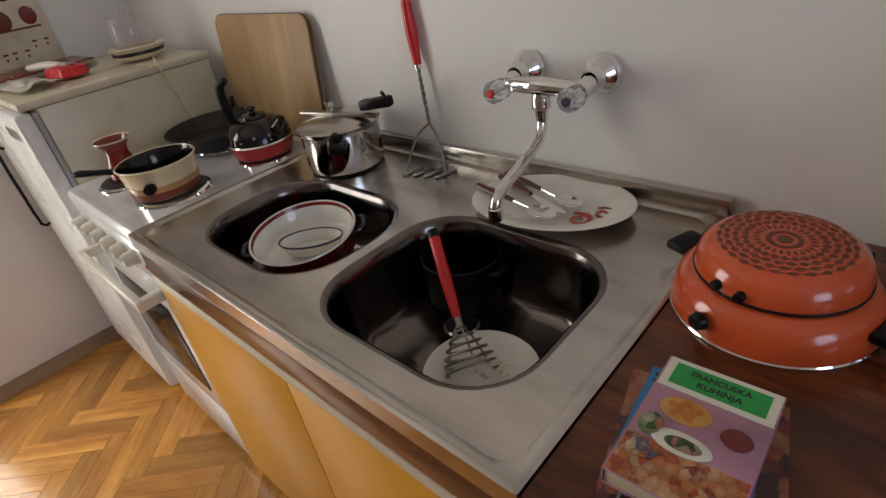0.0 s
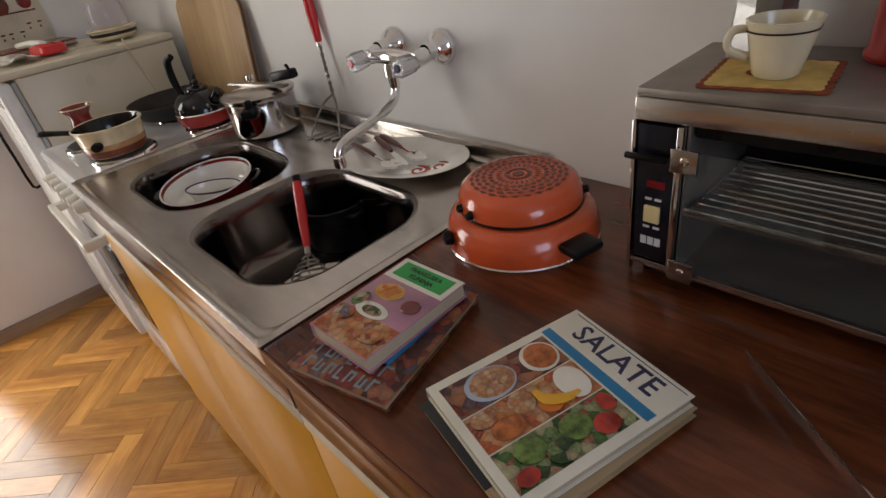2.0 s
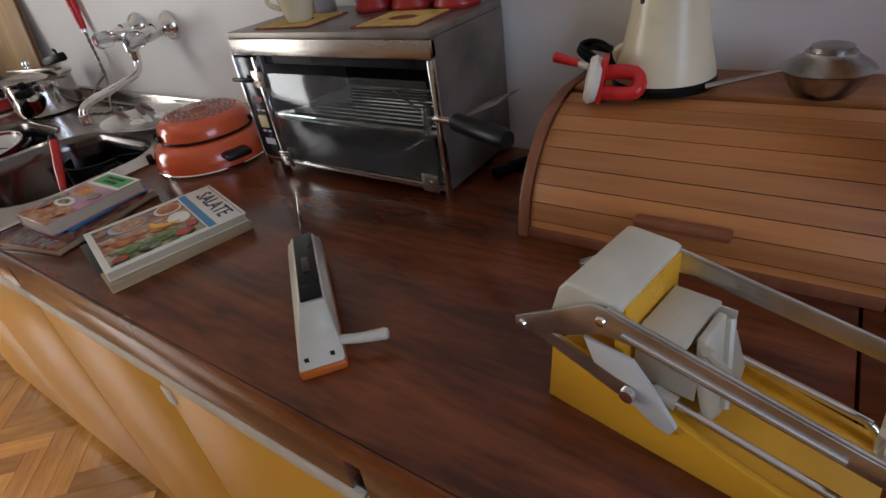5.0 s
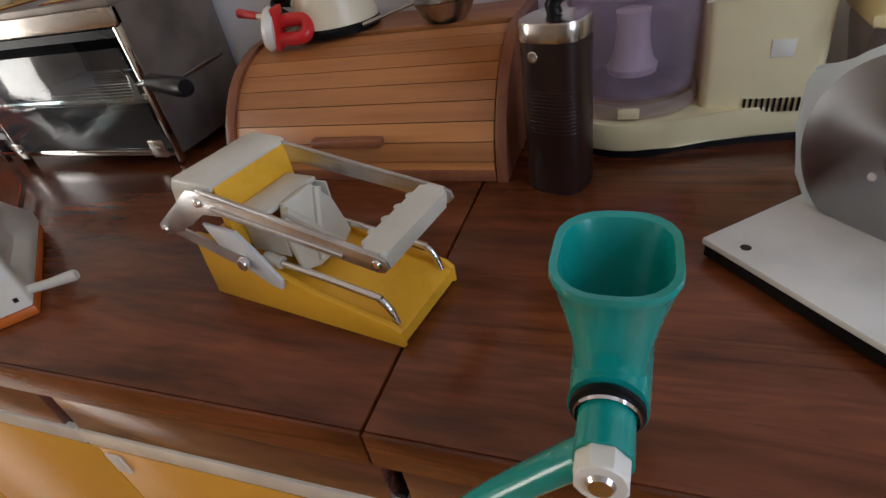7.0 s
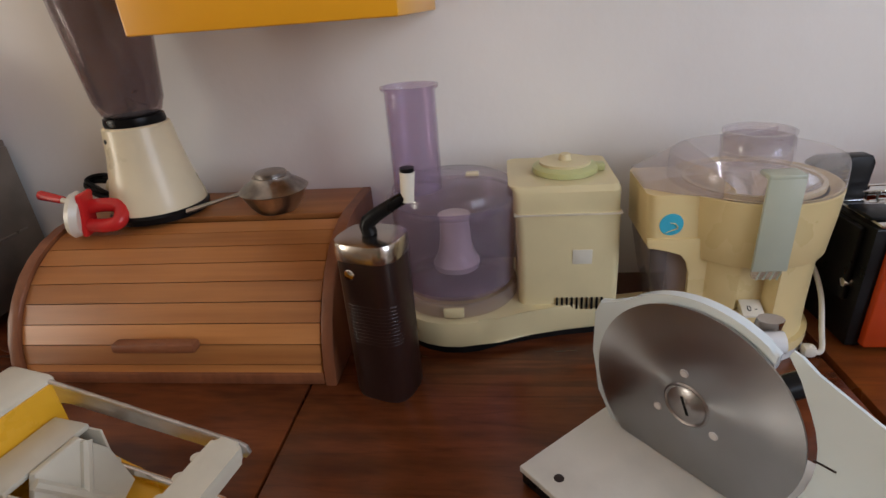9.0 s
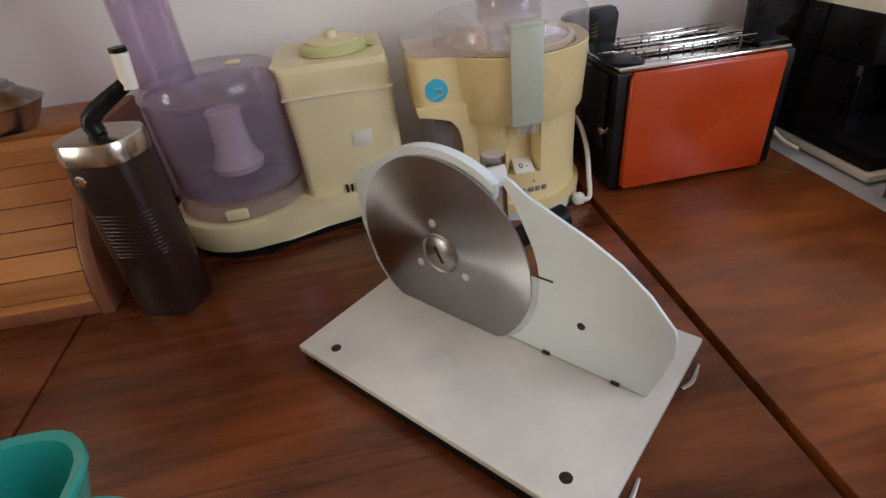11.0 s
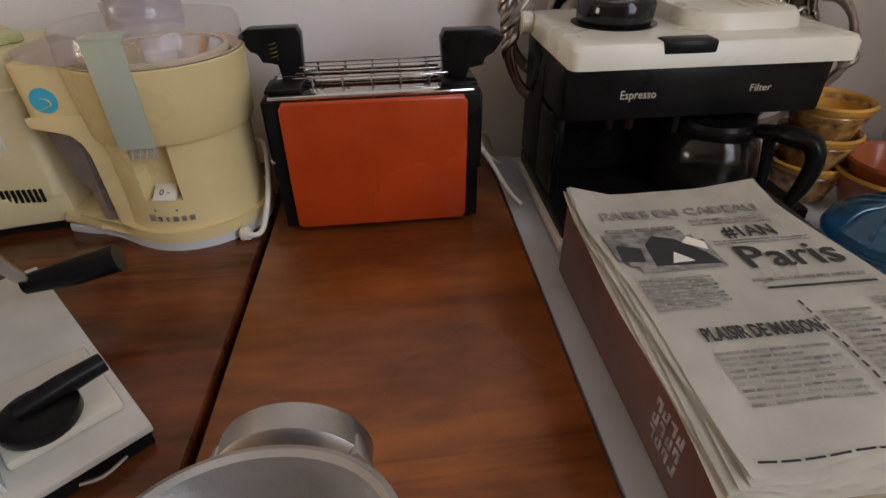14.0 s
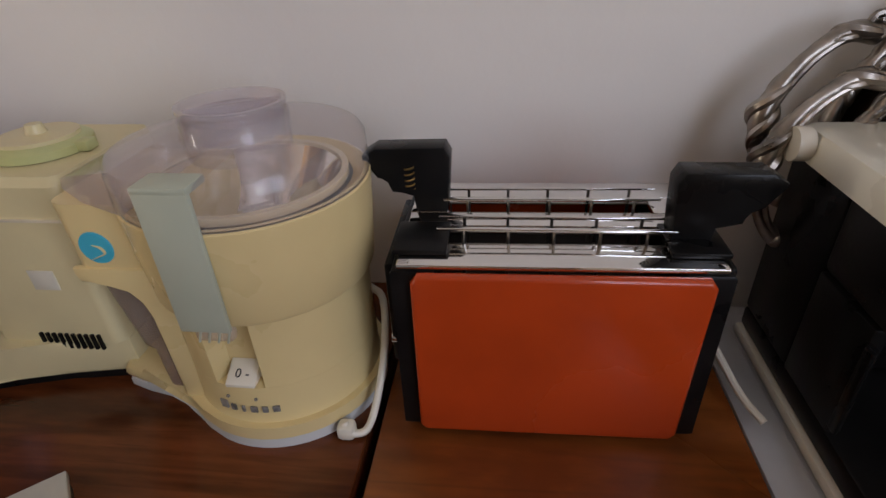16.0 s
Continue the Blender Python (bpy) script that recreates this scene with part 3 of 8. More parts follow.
# ---- the large structure ----
WALL_Y, WEST, EAST, SOUTH, CEIL, TOPZ = 0.02, -2.26, 2.69, -3.70, 2.65, 0.90

solid("wall_north", bx(WEST - 0.12, WALL_Y, 0, EAST + 0.12, WALL_Y + 0.15, CEIL), M_WALL, "plain off-white painted kitchen wall", "wall", "structure")
bm = B()
for y0, y1, z0, z1 in ((-1.12, WALL_Y, 0, CEIL), (-2.07, -1.12, 2.16, CEIL), (SOUTH, -2.07, 0, CEIL)):
    box(bm, WEST - 0.12, y0, z0, WEST, y1, z1)
solid("wall_west", bm, M_WALL, "off-white painted end wall behind the fridge", "wall", "structure")
bm = B()
for y0, y1, z0, z1 in ((-0.78, WALL_Y, 0, CEIL), (-1.92, -0.78, 0, 1.02), (-1.92, -0.78, 2.22, CEIL), (SOUTH, -1.92, 0, CEIL)):
    box(bm, EAST, y0, z0, EAST + 0.12, y1, z1)
solid("wall_east", bm, M_WALL, "off-white painted end wall beside the washing machine", "wall", "structure")
# unseen closing wall, set far back and dark so less light returns
solid("wall_south", bx(WEST - 0.12, SOUTH - 0.12, 0, EAST + 0.12, SOUTH, CEIL), M_WALLUNSEEN, "unseen tan wall added to cut fill light", "wall", "structure")
solid("ceiling", bx(WEST - 0.12, SOUTH - 0.12, CEIL, EAST + 0.12, WALL_Y + 0.15, CEIL + 0.1), M_CEIL, "plain white ceiling", "ceiling", "structure")
bm = B()
prism(bm, [(0, 0), (0.014, 0), (0.014, 0.05), (0.006, 0.062), (0, 0.062)], 0, 1.12 + WALL_Y, m=pose(WEST, WALL_Y, 0, 90, 0, 0))
solid("baseboard", bm, M_SKIRT, "narrow brown wooden skirting board", "baseboard", "structure")


def opening(name, x, y0, y1, z0, z1, mull, label):
    """A framed window or glazed door in an end wall."""
    w = thing(name, x, (y0 + y1) / 2, z0, 0, label, "window", kind="structure")
    h, half = z1 - z0, (y1 - y0) / 2
    for a, b, c, d in ((-half, -half + 0.06, 0, h), (half - 0.06, half, 0, h), (-half + 0.06, half - 0.06, 0, 0.07), (-half + 0.06, half - 0.06, h - 0.06, h)):
        part("window_frame", bx(-0.03, a, c, 0.03, b, d, 0.004), M_ENAMEL, w)
    for k in range(mull):
        yy = -half + (k + 1) * 2 * half / (mull + 1)
        part("window_frame", bx(-0.025, yy - 0.03, 0.07, 0.025, yy + 0.03, h - 0.06, 0.004), M_ENAMEL, w)
    ob = part("pane", bx(-0.003, -half + 0.06, 0.07, 0.003, half - 0.06, h - 0.06), M_PANE, w)
    ob.visible_shadow = False
    return w


opening("door_1", WEST - 0.06, -2.07, -1.12, 0.02, 2.16, 0, "white glazed balcony door letting in daylight")
opening("window_1", EAST + 0.06, -1.92, -0.78, 1.02, 2.22, 1, "white two-light window letting in daylight")
solid("ground", bx(-60, -60, -3.2, 60, 60, -3.1), surf("far_ground", (0.22, 0.24, 0.17), 0.9, scale=0.4), "pale ground outside far below", "ground", "structure")


# sink unit, worktops, cabinets
def sink_top():
    t = thing("sink", -1.015, -0.6, TOPZ, 0, "stainless steel double-bowl inset sink top", "sink")
    W, D = 1.015, 0.615
    holes = [(0.118, 0.092, 0.505, 0.385, 0.115), (0.552, 0.072, 0.928, 0.405, 0.10)]
    n = 7
    bm = B()
    edges = []

    def ring(pts, z):
        vs = [bm.verts.new((x, y, z)) for x, y in pts]
        es = [bm.edges.new((vs[k], vs[(k + 1) % len(vs)])) for k in range(len(vs))]
        return vs, es
    for pts in [rrect(0.022, 0.022, W - 0.022, D - 0.03, 0.03, n)] + [rrect(a - 0.012, b - 0.012, c + 0.012, d + 0.012, r + 0.012, n) for a, b, c, d, r in holes]:
        vs, es = ring(pts, 0.0)
        edges += es
    bmesh.ops.triangle_fill(bm, use_beauty=True, edges=edges)
    outer = rrect(0.022, 0.022, W - 0.022, D - 0.03, 0.03, n)
    mid = rrect(0.012, 0.012, W - 0.012, D - 0.022, 0.022, n)
    edge = rrect(0.0, 0.0, W, D, 0.004, n)
    loft(bm, [[(x, y, 0) for x, y in outer], [(x, y, 0.005) for x, y in mid], [(x, y, 0.006) for x, y in rrect(0.004, 0.004, W - 0.004, D - 0.018, 0.016, n)],
              [(x, y, 0.003) for x, y in edge], [(x, y, -0.030) for x, y in edge]], False, False)
    part("drainer_top", bm, M_STEEL, t, "scratched brushed steel", sharp=50)
    part("upstand", bx(0.0, D - 0.019, 0.004, W, D - 0.001, 0.036, 0.004), M_STEEL, t, "folded steel upstand against the wall")
    for a, b, c, d, r in holes:
        bm = B()
        loops = []
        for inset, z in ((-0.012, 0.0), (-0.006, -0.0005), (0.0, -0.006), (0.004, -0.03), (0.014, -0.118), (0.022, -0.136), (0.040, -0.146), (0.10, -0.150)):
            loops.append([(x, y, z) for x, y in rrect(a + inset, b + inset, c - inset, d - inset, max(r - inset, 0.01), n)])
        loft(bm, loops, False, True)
        # the bowl's inner shade is put into its steel colour
        bw = part("bowl", bm, M_BASINSHADE, t, "deep pressed steel bowl", sharp=60)
        cx, cy = (a + c) / 2 - 0.06, (b + d) / 2 + 0.05
        part("drain", la([(0.0, -0.1470), (0.018, -0.1470), (0.030, -0.1455), (0.034, -0.148)], 24, m=pose(cx, cy, 0)), M_CHROME, bw)
    # overflow rosette
    a, b, c, d, r = holes[1]
    part("overflow", la([(0.0, 0.003), (0.013, 0.003), (0.016, 0.0)], 18, m=pose(c - 0.06, d - 0.0075, -0.055, 90, 0, 0)), M_BLACK, t)
    return t


sink_top()


def slab(name, x0, x1, mat, label, y0=-0.6):
    t = thing(name, x0, y0, TOPZ, 0, label, "worktop")
    w = x1 - x0
    part("slab", bx(0.0012, 0.004, -0.039, w - 0.0012, WALL_Y - 0.001 - y0, 0, 0.002), mat, t)
    part("front_edge", bx(0.0012, 0.0, -0.0388, w - 0.0012, 0.0038, -0.0006, 0.0012), mat, t, "laminate front edging")
    return t


slab("worktop", 0.0, 1.222, M_TOP, "long dark rosewood laminate kitchen worktop")
slab("worktop", 1.222, 1.790, M_TOP, "middle dark rosewood laminate worktop with a scuffed front edge")
slab("worktop", 1.796, 2.071, M_TOP3, "narrow reddish walnut laminate worktop by the washer")


def unit(x0, x1, doors, label, high=0.858, step=0.0, left=0.003, right=0.003):
    """A base cabinet: carcass, apron, cream pull strip and yellow doors."""
    u = thing("base_cabinet", x0, -0.6, 0, 0, label, "cabinet", "row of base cabinets")
    w = x1 - x0
    part("body", bx(0.002, 0.03, 0.10, w - 0.002, 0.60, high), M_WHITEP, u, "white carcass")
    part("plinth", bx(0.0, 0.09, 0.0, w, 0.11, 0.10), M_DARK, u, "dark recessed plinth")
    part("apron", bx(left, 0.004 - step, 0.803, w - right, 0.028, 0.860, 0.0015), M_APRON, u, "brown laminate apron")
    part("pull_strip", bx(0.002, 0.004 - step, 0.772, w - 0.002, 0.028, 0.797, 0.002), M_STRIP, u, "worn cream pull strip")
    part("strip_edge", bx(0.002, 0.012, 0.797, w - 0.002, 0.027, 0.803), M_DARK, u)
    part("strip_edge", bx(0.002, 0.008, 0.764, w - 0.002, 0.027, 0.771), M_BROWNP, u)
    dw = w / doors
    for k in range(doors):
        d = part("door", bx(k * dw + 0.002, 0.008, 0.105, (k + 1) * dw - 0.002, 0.027, 0.762, 0.0015), M_YELLOW, u, "glossy yellow laminate door")
        part("door_edge", bx(k * dw + 0.0005, 0.010, 0.105, k * dw + 0.002, 0.026, 0.762), M_BROWNP, d, "dark reddish edge band")
    return u


unit(-1.013, 0.034, 2, "yellow double-door base cabinet under the sink", 0.735)
u = unit(0.036, 0.852, 2, "yellow double-door base cabinet under the dark worktop", right=0.011)
part("catch_plate", bx(0.408, 0.0045, 0.722, 0.428, 0.008, 0.755, 0.0012), M_WHITEP, u, "small white door catch")
u = unit(0.852, 1.234, 1, "yellow base cabinet with a white door catch", left=0.010, right=0.009)
part("catch_plate", bx(0.010, 0.0045, 0.722, 0.030, 0.008, 0.755, 0.0012), M_WHITEP, u, "small white door catch")
unit(1.234, 1.790, 1, "yellow base cabinet under the middle worktop", left=0.009)
unit(1.798, 2.072, 1, "narrow yellow base cabinet beside the washing machine")
# near-black sheets painted as the shade in the gaps between aprons
for x in (0.852, 1.234):
    solid("gap_shade_sheet", bx(x - 0.012, -0.574, 0.804, x + 0.012, -0.5715, 0.858), M_DARK, "near-black sheet standing for shade in the apron gap", "panel", "structure")


# ---- fridge and stove ----
def fridge():
    f = thing("fridge", -2.16, -0.6, 0, 0, "old cream refrigerator with a white door", "refrigerator")
    part("body", bx(0, 0.06, 0.03, 0.56, 0.57, 1.10, 0.006), M_FRIDGE, f, "yellowed cream enamel body")
    part("top_panel", bx(-0.002, 0.02, 1.10, 0.563, 0.575, 1.122, 0.006), M_FRIDGE, f, "cream top panel")
    d = part("door", bx(0, 0.0, 0.07, 0.562, 0.045, 1.095, 0.012, 3), M_FRIDGEW, f, "white enamel door")
    part("door_seal", bx(0.008, 0.046, 0.08, 0.555, 0.058, 1.09), M_GREYP, f, "grey rubber seal")
    part("handle", tb([(0.06, -0.002, 0.93), (0.06, -0.026, 0.925), (0.06, -0.028, 0.76), (0.06, -0.026, 0.645), (0.06, -0.002, 0.64)], 0.0055, soft=2), M_BLACK, d, "thin dark bar handle")
    part("badge", bx(0.38, -0.003, 1.02, 0.52, -0.0005, 1.05, 0.001), M_CHROME, d, "small chrome badge")
    for x in (0.04, 0.52):
        part("foot", la([(0.0, 0), (0.018, 0), (0.018, 0.03), (0, 0.03)], 16, m=pose(x, 0.10, 0)), M_BLACK, f)
    return f


FRIDGE = fridge()


def stove():
    s = thing("stove", -1.535, -0.588, 0, 0, "white enamel electric stove with four hotplates", "stove")
    W = 0.517
    part("body", bx(0, 0.03, 0.05, W, 0.60, 0.86, 0.004), M_ENAMEL, s, "white enamel housing")
    bm = B()
    loft(bm, [[(x, y, 0.855) for x, y in rrect(0, 0, W, 0.605, 0.02)], [(x, y, 0.882) for x, y in rrect(0, 0, W, 0.605, 0.02)], [(x, y, 0.890) for x, y in rrect(0.006, 0.006, W - 0.006, 0.599, 0.02)],
              [(x, y, 0.889) for x, y in rrect(0.016, 0.02, W - 0.016, 0.59, 0.025)], [(x, y, 0.884) for x, y in rrect(0.026, 0.03, W - 0.026, 0.58, 0.025)]], True, True)
    part("hob_top", bm, M_ENAMEL, s, "glossy white hob with rounded rim")
    for x, y, r in ((0.125, 0.125, 0.062), (0.345, 0.165, 0.085), (0.125, 0.425, 0.085), (0.375, 0.425, 0.068)):
        p = part("hotplate", la([(0.0, 0.897), (0.018, 0.897), (0.022, 0.899), (r - 0.006, 0.899), (r, 0.896), (r, 0.886)], 40, m=pose(x, y, 0)), M_IRON, s, "black cast-iron hotplate")
        part("hotplate_ring", la([(r + 0.001, 0.884), (r + 0.001, 0.892), (r + 0.008, 0.889), (r + 0.010, 0.884)], 40, m=pose(x, y, 0)), M_CHROME, p)
    # control panel
    part("control_panel", bx(0.004, 0.002, 0.755, W - 0.004, 0.03, 0.850, 0.006), M_ENAMEL, s)
    for k in range(6):
        kn = part("knob", la([(0.0, 0.030), (0.013, 0.030), (0.017, 0.024), (0.019, 0.006), (0.022, 0.0)], 20, m=pose(0.05 + 0.073 * k, 0.002, 0.805, 90, 0, 0)), M_WHITEP, s, "white stove knob")
        part("pointer", bx(0.048 + 0.073 * k, -0.031, 0.806, 0.052 + 0.073 * k, -0.029, 0.819), M_GREYP, kn)
    part("pilot_lamp", la([(0, 0.006), (0.005, 0.005), (0.006, 0)], 12, m=pose(0.490, 0.001, 0.800, 90, 0, 0)), M_REDP, s, "small red pilot lamp")
    d = part("oven_door", bx(0.008, 0.004, 0.285, W - 0.008, 0.03, 0.748, 0.006), M_ENAMEL, s, "white oven door")
    part("oven_window", bx(0.07, 0.0005, 0.36, W - 0.07, 0.0035, 0.655, 0.001), M_DARKG, d, "dark oven window")
    for x in (0.03, W - 0.055):
        part("handle_bracket", bx(x, -0.046, 0.700, x + 0.025, 0.004, 0.728, 0.004), M_WHITEP, d)
    part("handle", bx(0.03, -0.060, 0.698, W - 0.03, -0.040, 0.730, 0.006), M_WHITEP, d, "wide white bar handle")
    part("drawer", bx(0.008, 0.006, 0.085, W - 0.008, 0.03, 0.275, 0.006), M_ENAMEL, s, "white lower drawer")
    part("plinth", bx(0.03, 0.07, 0.0, W - 0.03, 0.12, 0.06), M_BLACK, s)
    return s


stove()


# ---- things on the fridge ----
def butter_bell():
    b = thing("cheese_dish", -1.80, -0.16, 1.13, 0, "cream cheese dish with a brown band under a clear dome", "dish")
    part("dish", la([(0, 0), (0.068, 0), (0.078, 0.008), (0.080, 0.030), (0.074, 0.032), (0.070, 0.012), (0, 0.010)], 40), M_CREAM, b)
    part("band", la([(0.0805, 0.014), (0.0812, 0.016), (0.0812, 0.023), (0.0805, 0.025)], 40), M_BROWNP, b, "dark brown band")
    part("rim", la([(0.088, 0.032), (0.090, 0.036), (0.064, 0.038), (0.064, 0.033)], 40), M_CREAM, b)
    d = part("dome", la([(0.062, 0.038), (0.063, 0.070), (0.061, 0.112), (0.052, 0.128), (0.0, 0.132)], 40), M_MILKY, b, "clear plastic dome")
    part("knob", la([(0, 0.150), (0.010, 0.148), (0.012, 0.140), (0.007, 0.132), (0, 0.132)], 20), M_CLEAR, d)


butter_bell()
m = thing("hand_mixer", -1.83, -0.385, 1.13, 14, "red and white plastic utensil lying on the fridge", "utensil")
part("grip", tb([(-0.13, -0.03, 0.032), (-0.05, -0.01, 0.036), (0.03, 0.01, 0.026)], [0.010, 0.012, 0.009], soft=4), M_WHITEP, m, "white handle")
bm = B()
loft(bm, [[(x, y, z) for x, y in rrect(-0.05 + i, -0.045 + i, 0.085 - i, 0.045 - i, 0.03)] for i, z in ((0.004, 0), (0, 0.006), (0.004, 0.026), (0.02, 0.033))])
part("body", bm, M_REDP, m, "red plastic body")
part("slider", bx(0.0, -0.012, 0.030, 0.05, 0.004, 0.040, 0.003), M_GREYP, m)
w = thing("plastic_bag", -1.86, -0.50, 1.131, 6, "crumpled clear plastic wrap on the fridge", "bag")
bm = B()
rnd = random.Random(4)
g = [[bm.verts.new((-0.16 + 0.32 * i / 16, -0.06 + 0.12 * j / 8, 0.004 + 0.016 * rnd.random() * math.sin(math.pi * (j + 0.5) / 9))) for j in range(9)] for i in range(17)]
for i in range(16):
    for j in range(8):
        bm.faces.new((g[i][j], g[i + 1][j], g[i + 1][j + 1], g[i][j + 1]))
part("wrap", bm, M_TRANSP, w, sharp=15)
part("power_cord", tb([(-0.10, 0.03, 0.004), (-0.01, 0.0, 0.008), (0.008, -0.003, -0.01), (0.010, 0.02, -0.12), (0.008, 0.05, -0.245)], 0.003, soft=5, seg=8, m=pose(0.56, 0.41, 1.13)), M_CREAM, FRIDGE, "beige cord over the side")


def picture_board():
    t = thing("picture_board", WEST + 0.004, -0.42, 1.14, 0, "cream kitchen picture board with painted onions and cups", "picture")
    part("panel", bx(0.0, -0.26, 0.0, 0.012, 0.155, 0.40, 0.003), M_STRIP, t, "cream board")
    rnd = random.Random(9)
    for y, z, r, mt in ((0.105, 0.155, 0.026, M_DKRED), (0.02, 0.150, 0.030, M_BRWN), (-0.05, 0.17, 0.026, M_TAN), (0.06, 0.235, 0.024, M_DKRED), (-0.04, 0.25, 0.028, M_OCHRE), (0.12, 0.24, 0.02, M_TAN)):
        part("painted_onion", la([(0, 0.0135), (r * 0.8, 0.0135), (r, 0.0125), (r, 0.012)], 20, m=pose(0, y, z, 90, 0, 90) @ pose(0, 0, 0), sy=1.15), mt, t)
    bm = B()
    for z in (0.115, 0.21):
        box(bm, 0.012, -0.20, z, 0.0135, 0.13, z + 0.006)
    for k in range(9):
        y, z = -0.17 + 0.035 * k + rnd.uniform(-0.006, 0.006), rnd.choice((0.045, 0.07))
        box(bm, 0.012, y, z, 0.0132, y + 0.016, z + 0.006)
        box(bm, 0.012, y + 0.003, z - 0.018, 0.0132, y + 0.009, z - 0.010)
    part("painted_rack", bm, M_BRWN, t, "dark brown painted hooks")


picture_board()
k = thing("cookbook", -2.04, -0.42, 1.13, 3, "thin brown book lying flat on the fridge", "book")
part("pages", bx(-0.10, -0.155, 0.002, 0.10, 0.155, 0.014, 0.002), M_PAGES, k)
part("cover", bx(-0.104, -0.16, 0.0145, 0.104, 0.16, 0.018, 0.001), M_BRWN, k)
part("back_cover", bx(-0.104, -0.16, 0.0, 0.104, 0.16, 0.0015), M_BRWN, k)


# ---- pots on the stove ----
def saucepan():
    p = thing("saucepan", -1.19, -0.432, 0.899, 0, "cream enamel saucepan fading to brown with a black handle", "pot")
    part("wall", la([(0, 0), (0.076, 0), (0.082, 0.006), (0.090, 0.082), (0.093, 0.090), (0.095, 0.094), (0.091, 0.094), (0.087, 0.086), (0.079, 0.008), (0, 0.006)], 48), M_TAN, p, "cream to brown enamel wall")
    part("lower_band", la([(0.0822, 0.004), (0.0852, 0.024), (0.0850, 0.026)], 48), M_BRWN, p, "brown lower band")
    part("middle_band", la([(0.0848, 0.026), (0.0866, 0.042), (0.0862, 0.044)], 48), M_TAND, p, "tan middle band")
    part("inside", la([(0, 0.0065), (0.0785, 0.0085), (0.0865, 0.0855), (0.0905, 0.0945)], 48), M_BLACKEN, p, "black enamel inside")
    part("rim", la([(0.0905, 0.0935), (0.0925, 0.0965), (0.0955, 0.0935)], 48), M_CREAM, p)
    part("handle", tb([(-0.055, -0.075, 0.080), (-0.075, -0.10, 0.085), (-0.112, -0.140, 0.092), (-0.122, -0.150, 0.092)], [0.011, 0.011, 0.014, 0.011], soft=4, flat=0.7), M_BLACK, p, "black plastic handle")
    part("helper_knob", la([(0, 0.028), (0.013, 0.026), (0.015, 0.014), (0.008, 0.006), (0.010, 0)], 20, m=pose(0.070, -0.052, 0.05, 0, 90, -37)), M_BLACK, p, "black side knob")
    p.scale = (1.0, 1.0, 0.86)


def cezve():
    p = thing("coffee_pot", -1.405, -0.452, 0.899, 0, "small dark red enamel coffee pot with a flared cream rim", "pot")
    part("wall", la([(0, 0), (0.036, 0), (0.042, 0.008), (0.040, 0.035), (0.028, 0.070), (0.030, 0.085), (0.046, 0.108), (0.042, 0.108), (0.026, 0.086), (0.024, 0.07), (0.034, 0.03), (0, 0.006)], 36), M_DKRED, p)
    part("lip", la([(0.028, 0.088), (0.0445, 0.1085), (0.0475, 0.110), (0.0465, 0.106)], 36), M_CREAM, p, "cream enamel lip")


def frying_pan():
    p = thing("frying_pan", -1.405, -0.165, 0.899, 0, "large black frying pan", "pan")
    part("body", la([(0, 0), (0.115, 0), (0.125, 0.006), (0.150, 0.048), (0.153, 0.050), (0.150, 0.052), (0.121, 0.010), (0, 0.006)], 56), M_IRON, p)
    part("handle", tb([(-0.10, 0.10, 0.046), (-0.135, 0.135, 0.060), (-0.165, 0.150, 0.068)], 0.009, soft=3, flat=0.6), M_BLACK, p)


def kettle():
    p = thing("kettle", -1.155, -0.165, 0.899, 0, "black enamel kettle with floral print and a red base", "kettle")
    part("base", la([(0, 0), (0.072, 0), (0.080, 0.004), (0.086, 0.030), (0.086, 0.038), (0, 0.038)], 44), M_RED, p, "red enamel lower part")
    part("rim", la([(0.086, 0.0375), (0.0885, 0.040), (0.086, 0.043)], 44), M_CHROME, p, "light metal rim")
    part("body", la([(0.085, 0.042), (0.082, 0.062), (0.070, 0.082), (0.050, 0.096), (0.032, 0.100), (0, 0.100)], 44), M_BLACKEN, p, "glossy black upper part")
    part("lid", la([(0.034, 0.1005), (0.032, 0.106), (0.010, 0.112), (0.008, 0.116), (0.013, 0.122), (0.008, 0.128), (0, 0.129)], 28), M_BLACKEN, p)
    part("spout", tb([(0.06, 0.012, 0.065), (0.085, 0.016, 0.080), (0.105, 0.020, 0.102)], [0.020, 0.015, 0.011], soft=4), M_BLACKEN, p)
    part("handle", tb([(-0.062, -0.03, 0.080), (-0.068, -0.035, 0.13), (-0.066, -0.033, 0.182), (-0.045, -0.022, 0.200)], [0.010, 0.012, 0.012, 0.009], soft=5), M_BLACK, p, "upright black handle")
    rnd = random.Random(2)
    for k in range(9):
        a = radians(-150 + 28 * k)
        part("printed_flower", la([(0, 0.0016), (0.008, 0.0012), (0.0085, 0)], 8, m=pose(0.0812 * math.cos(a), 0.0812 * math.sin(a), 0.062 + rnd.uniform(-0.006, 0.004)) @ pose(0, 0, 0, 0, 62, math.degrees(a)), sx=0.6, sy=0.5), M_INKG, p)


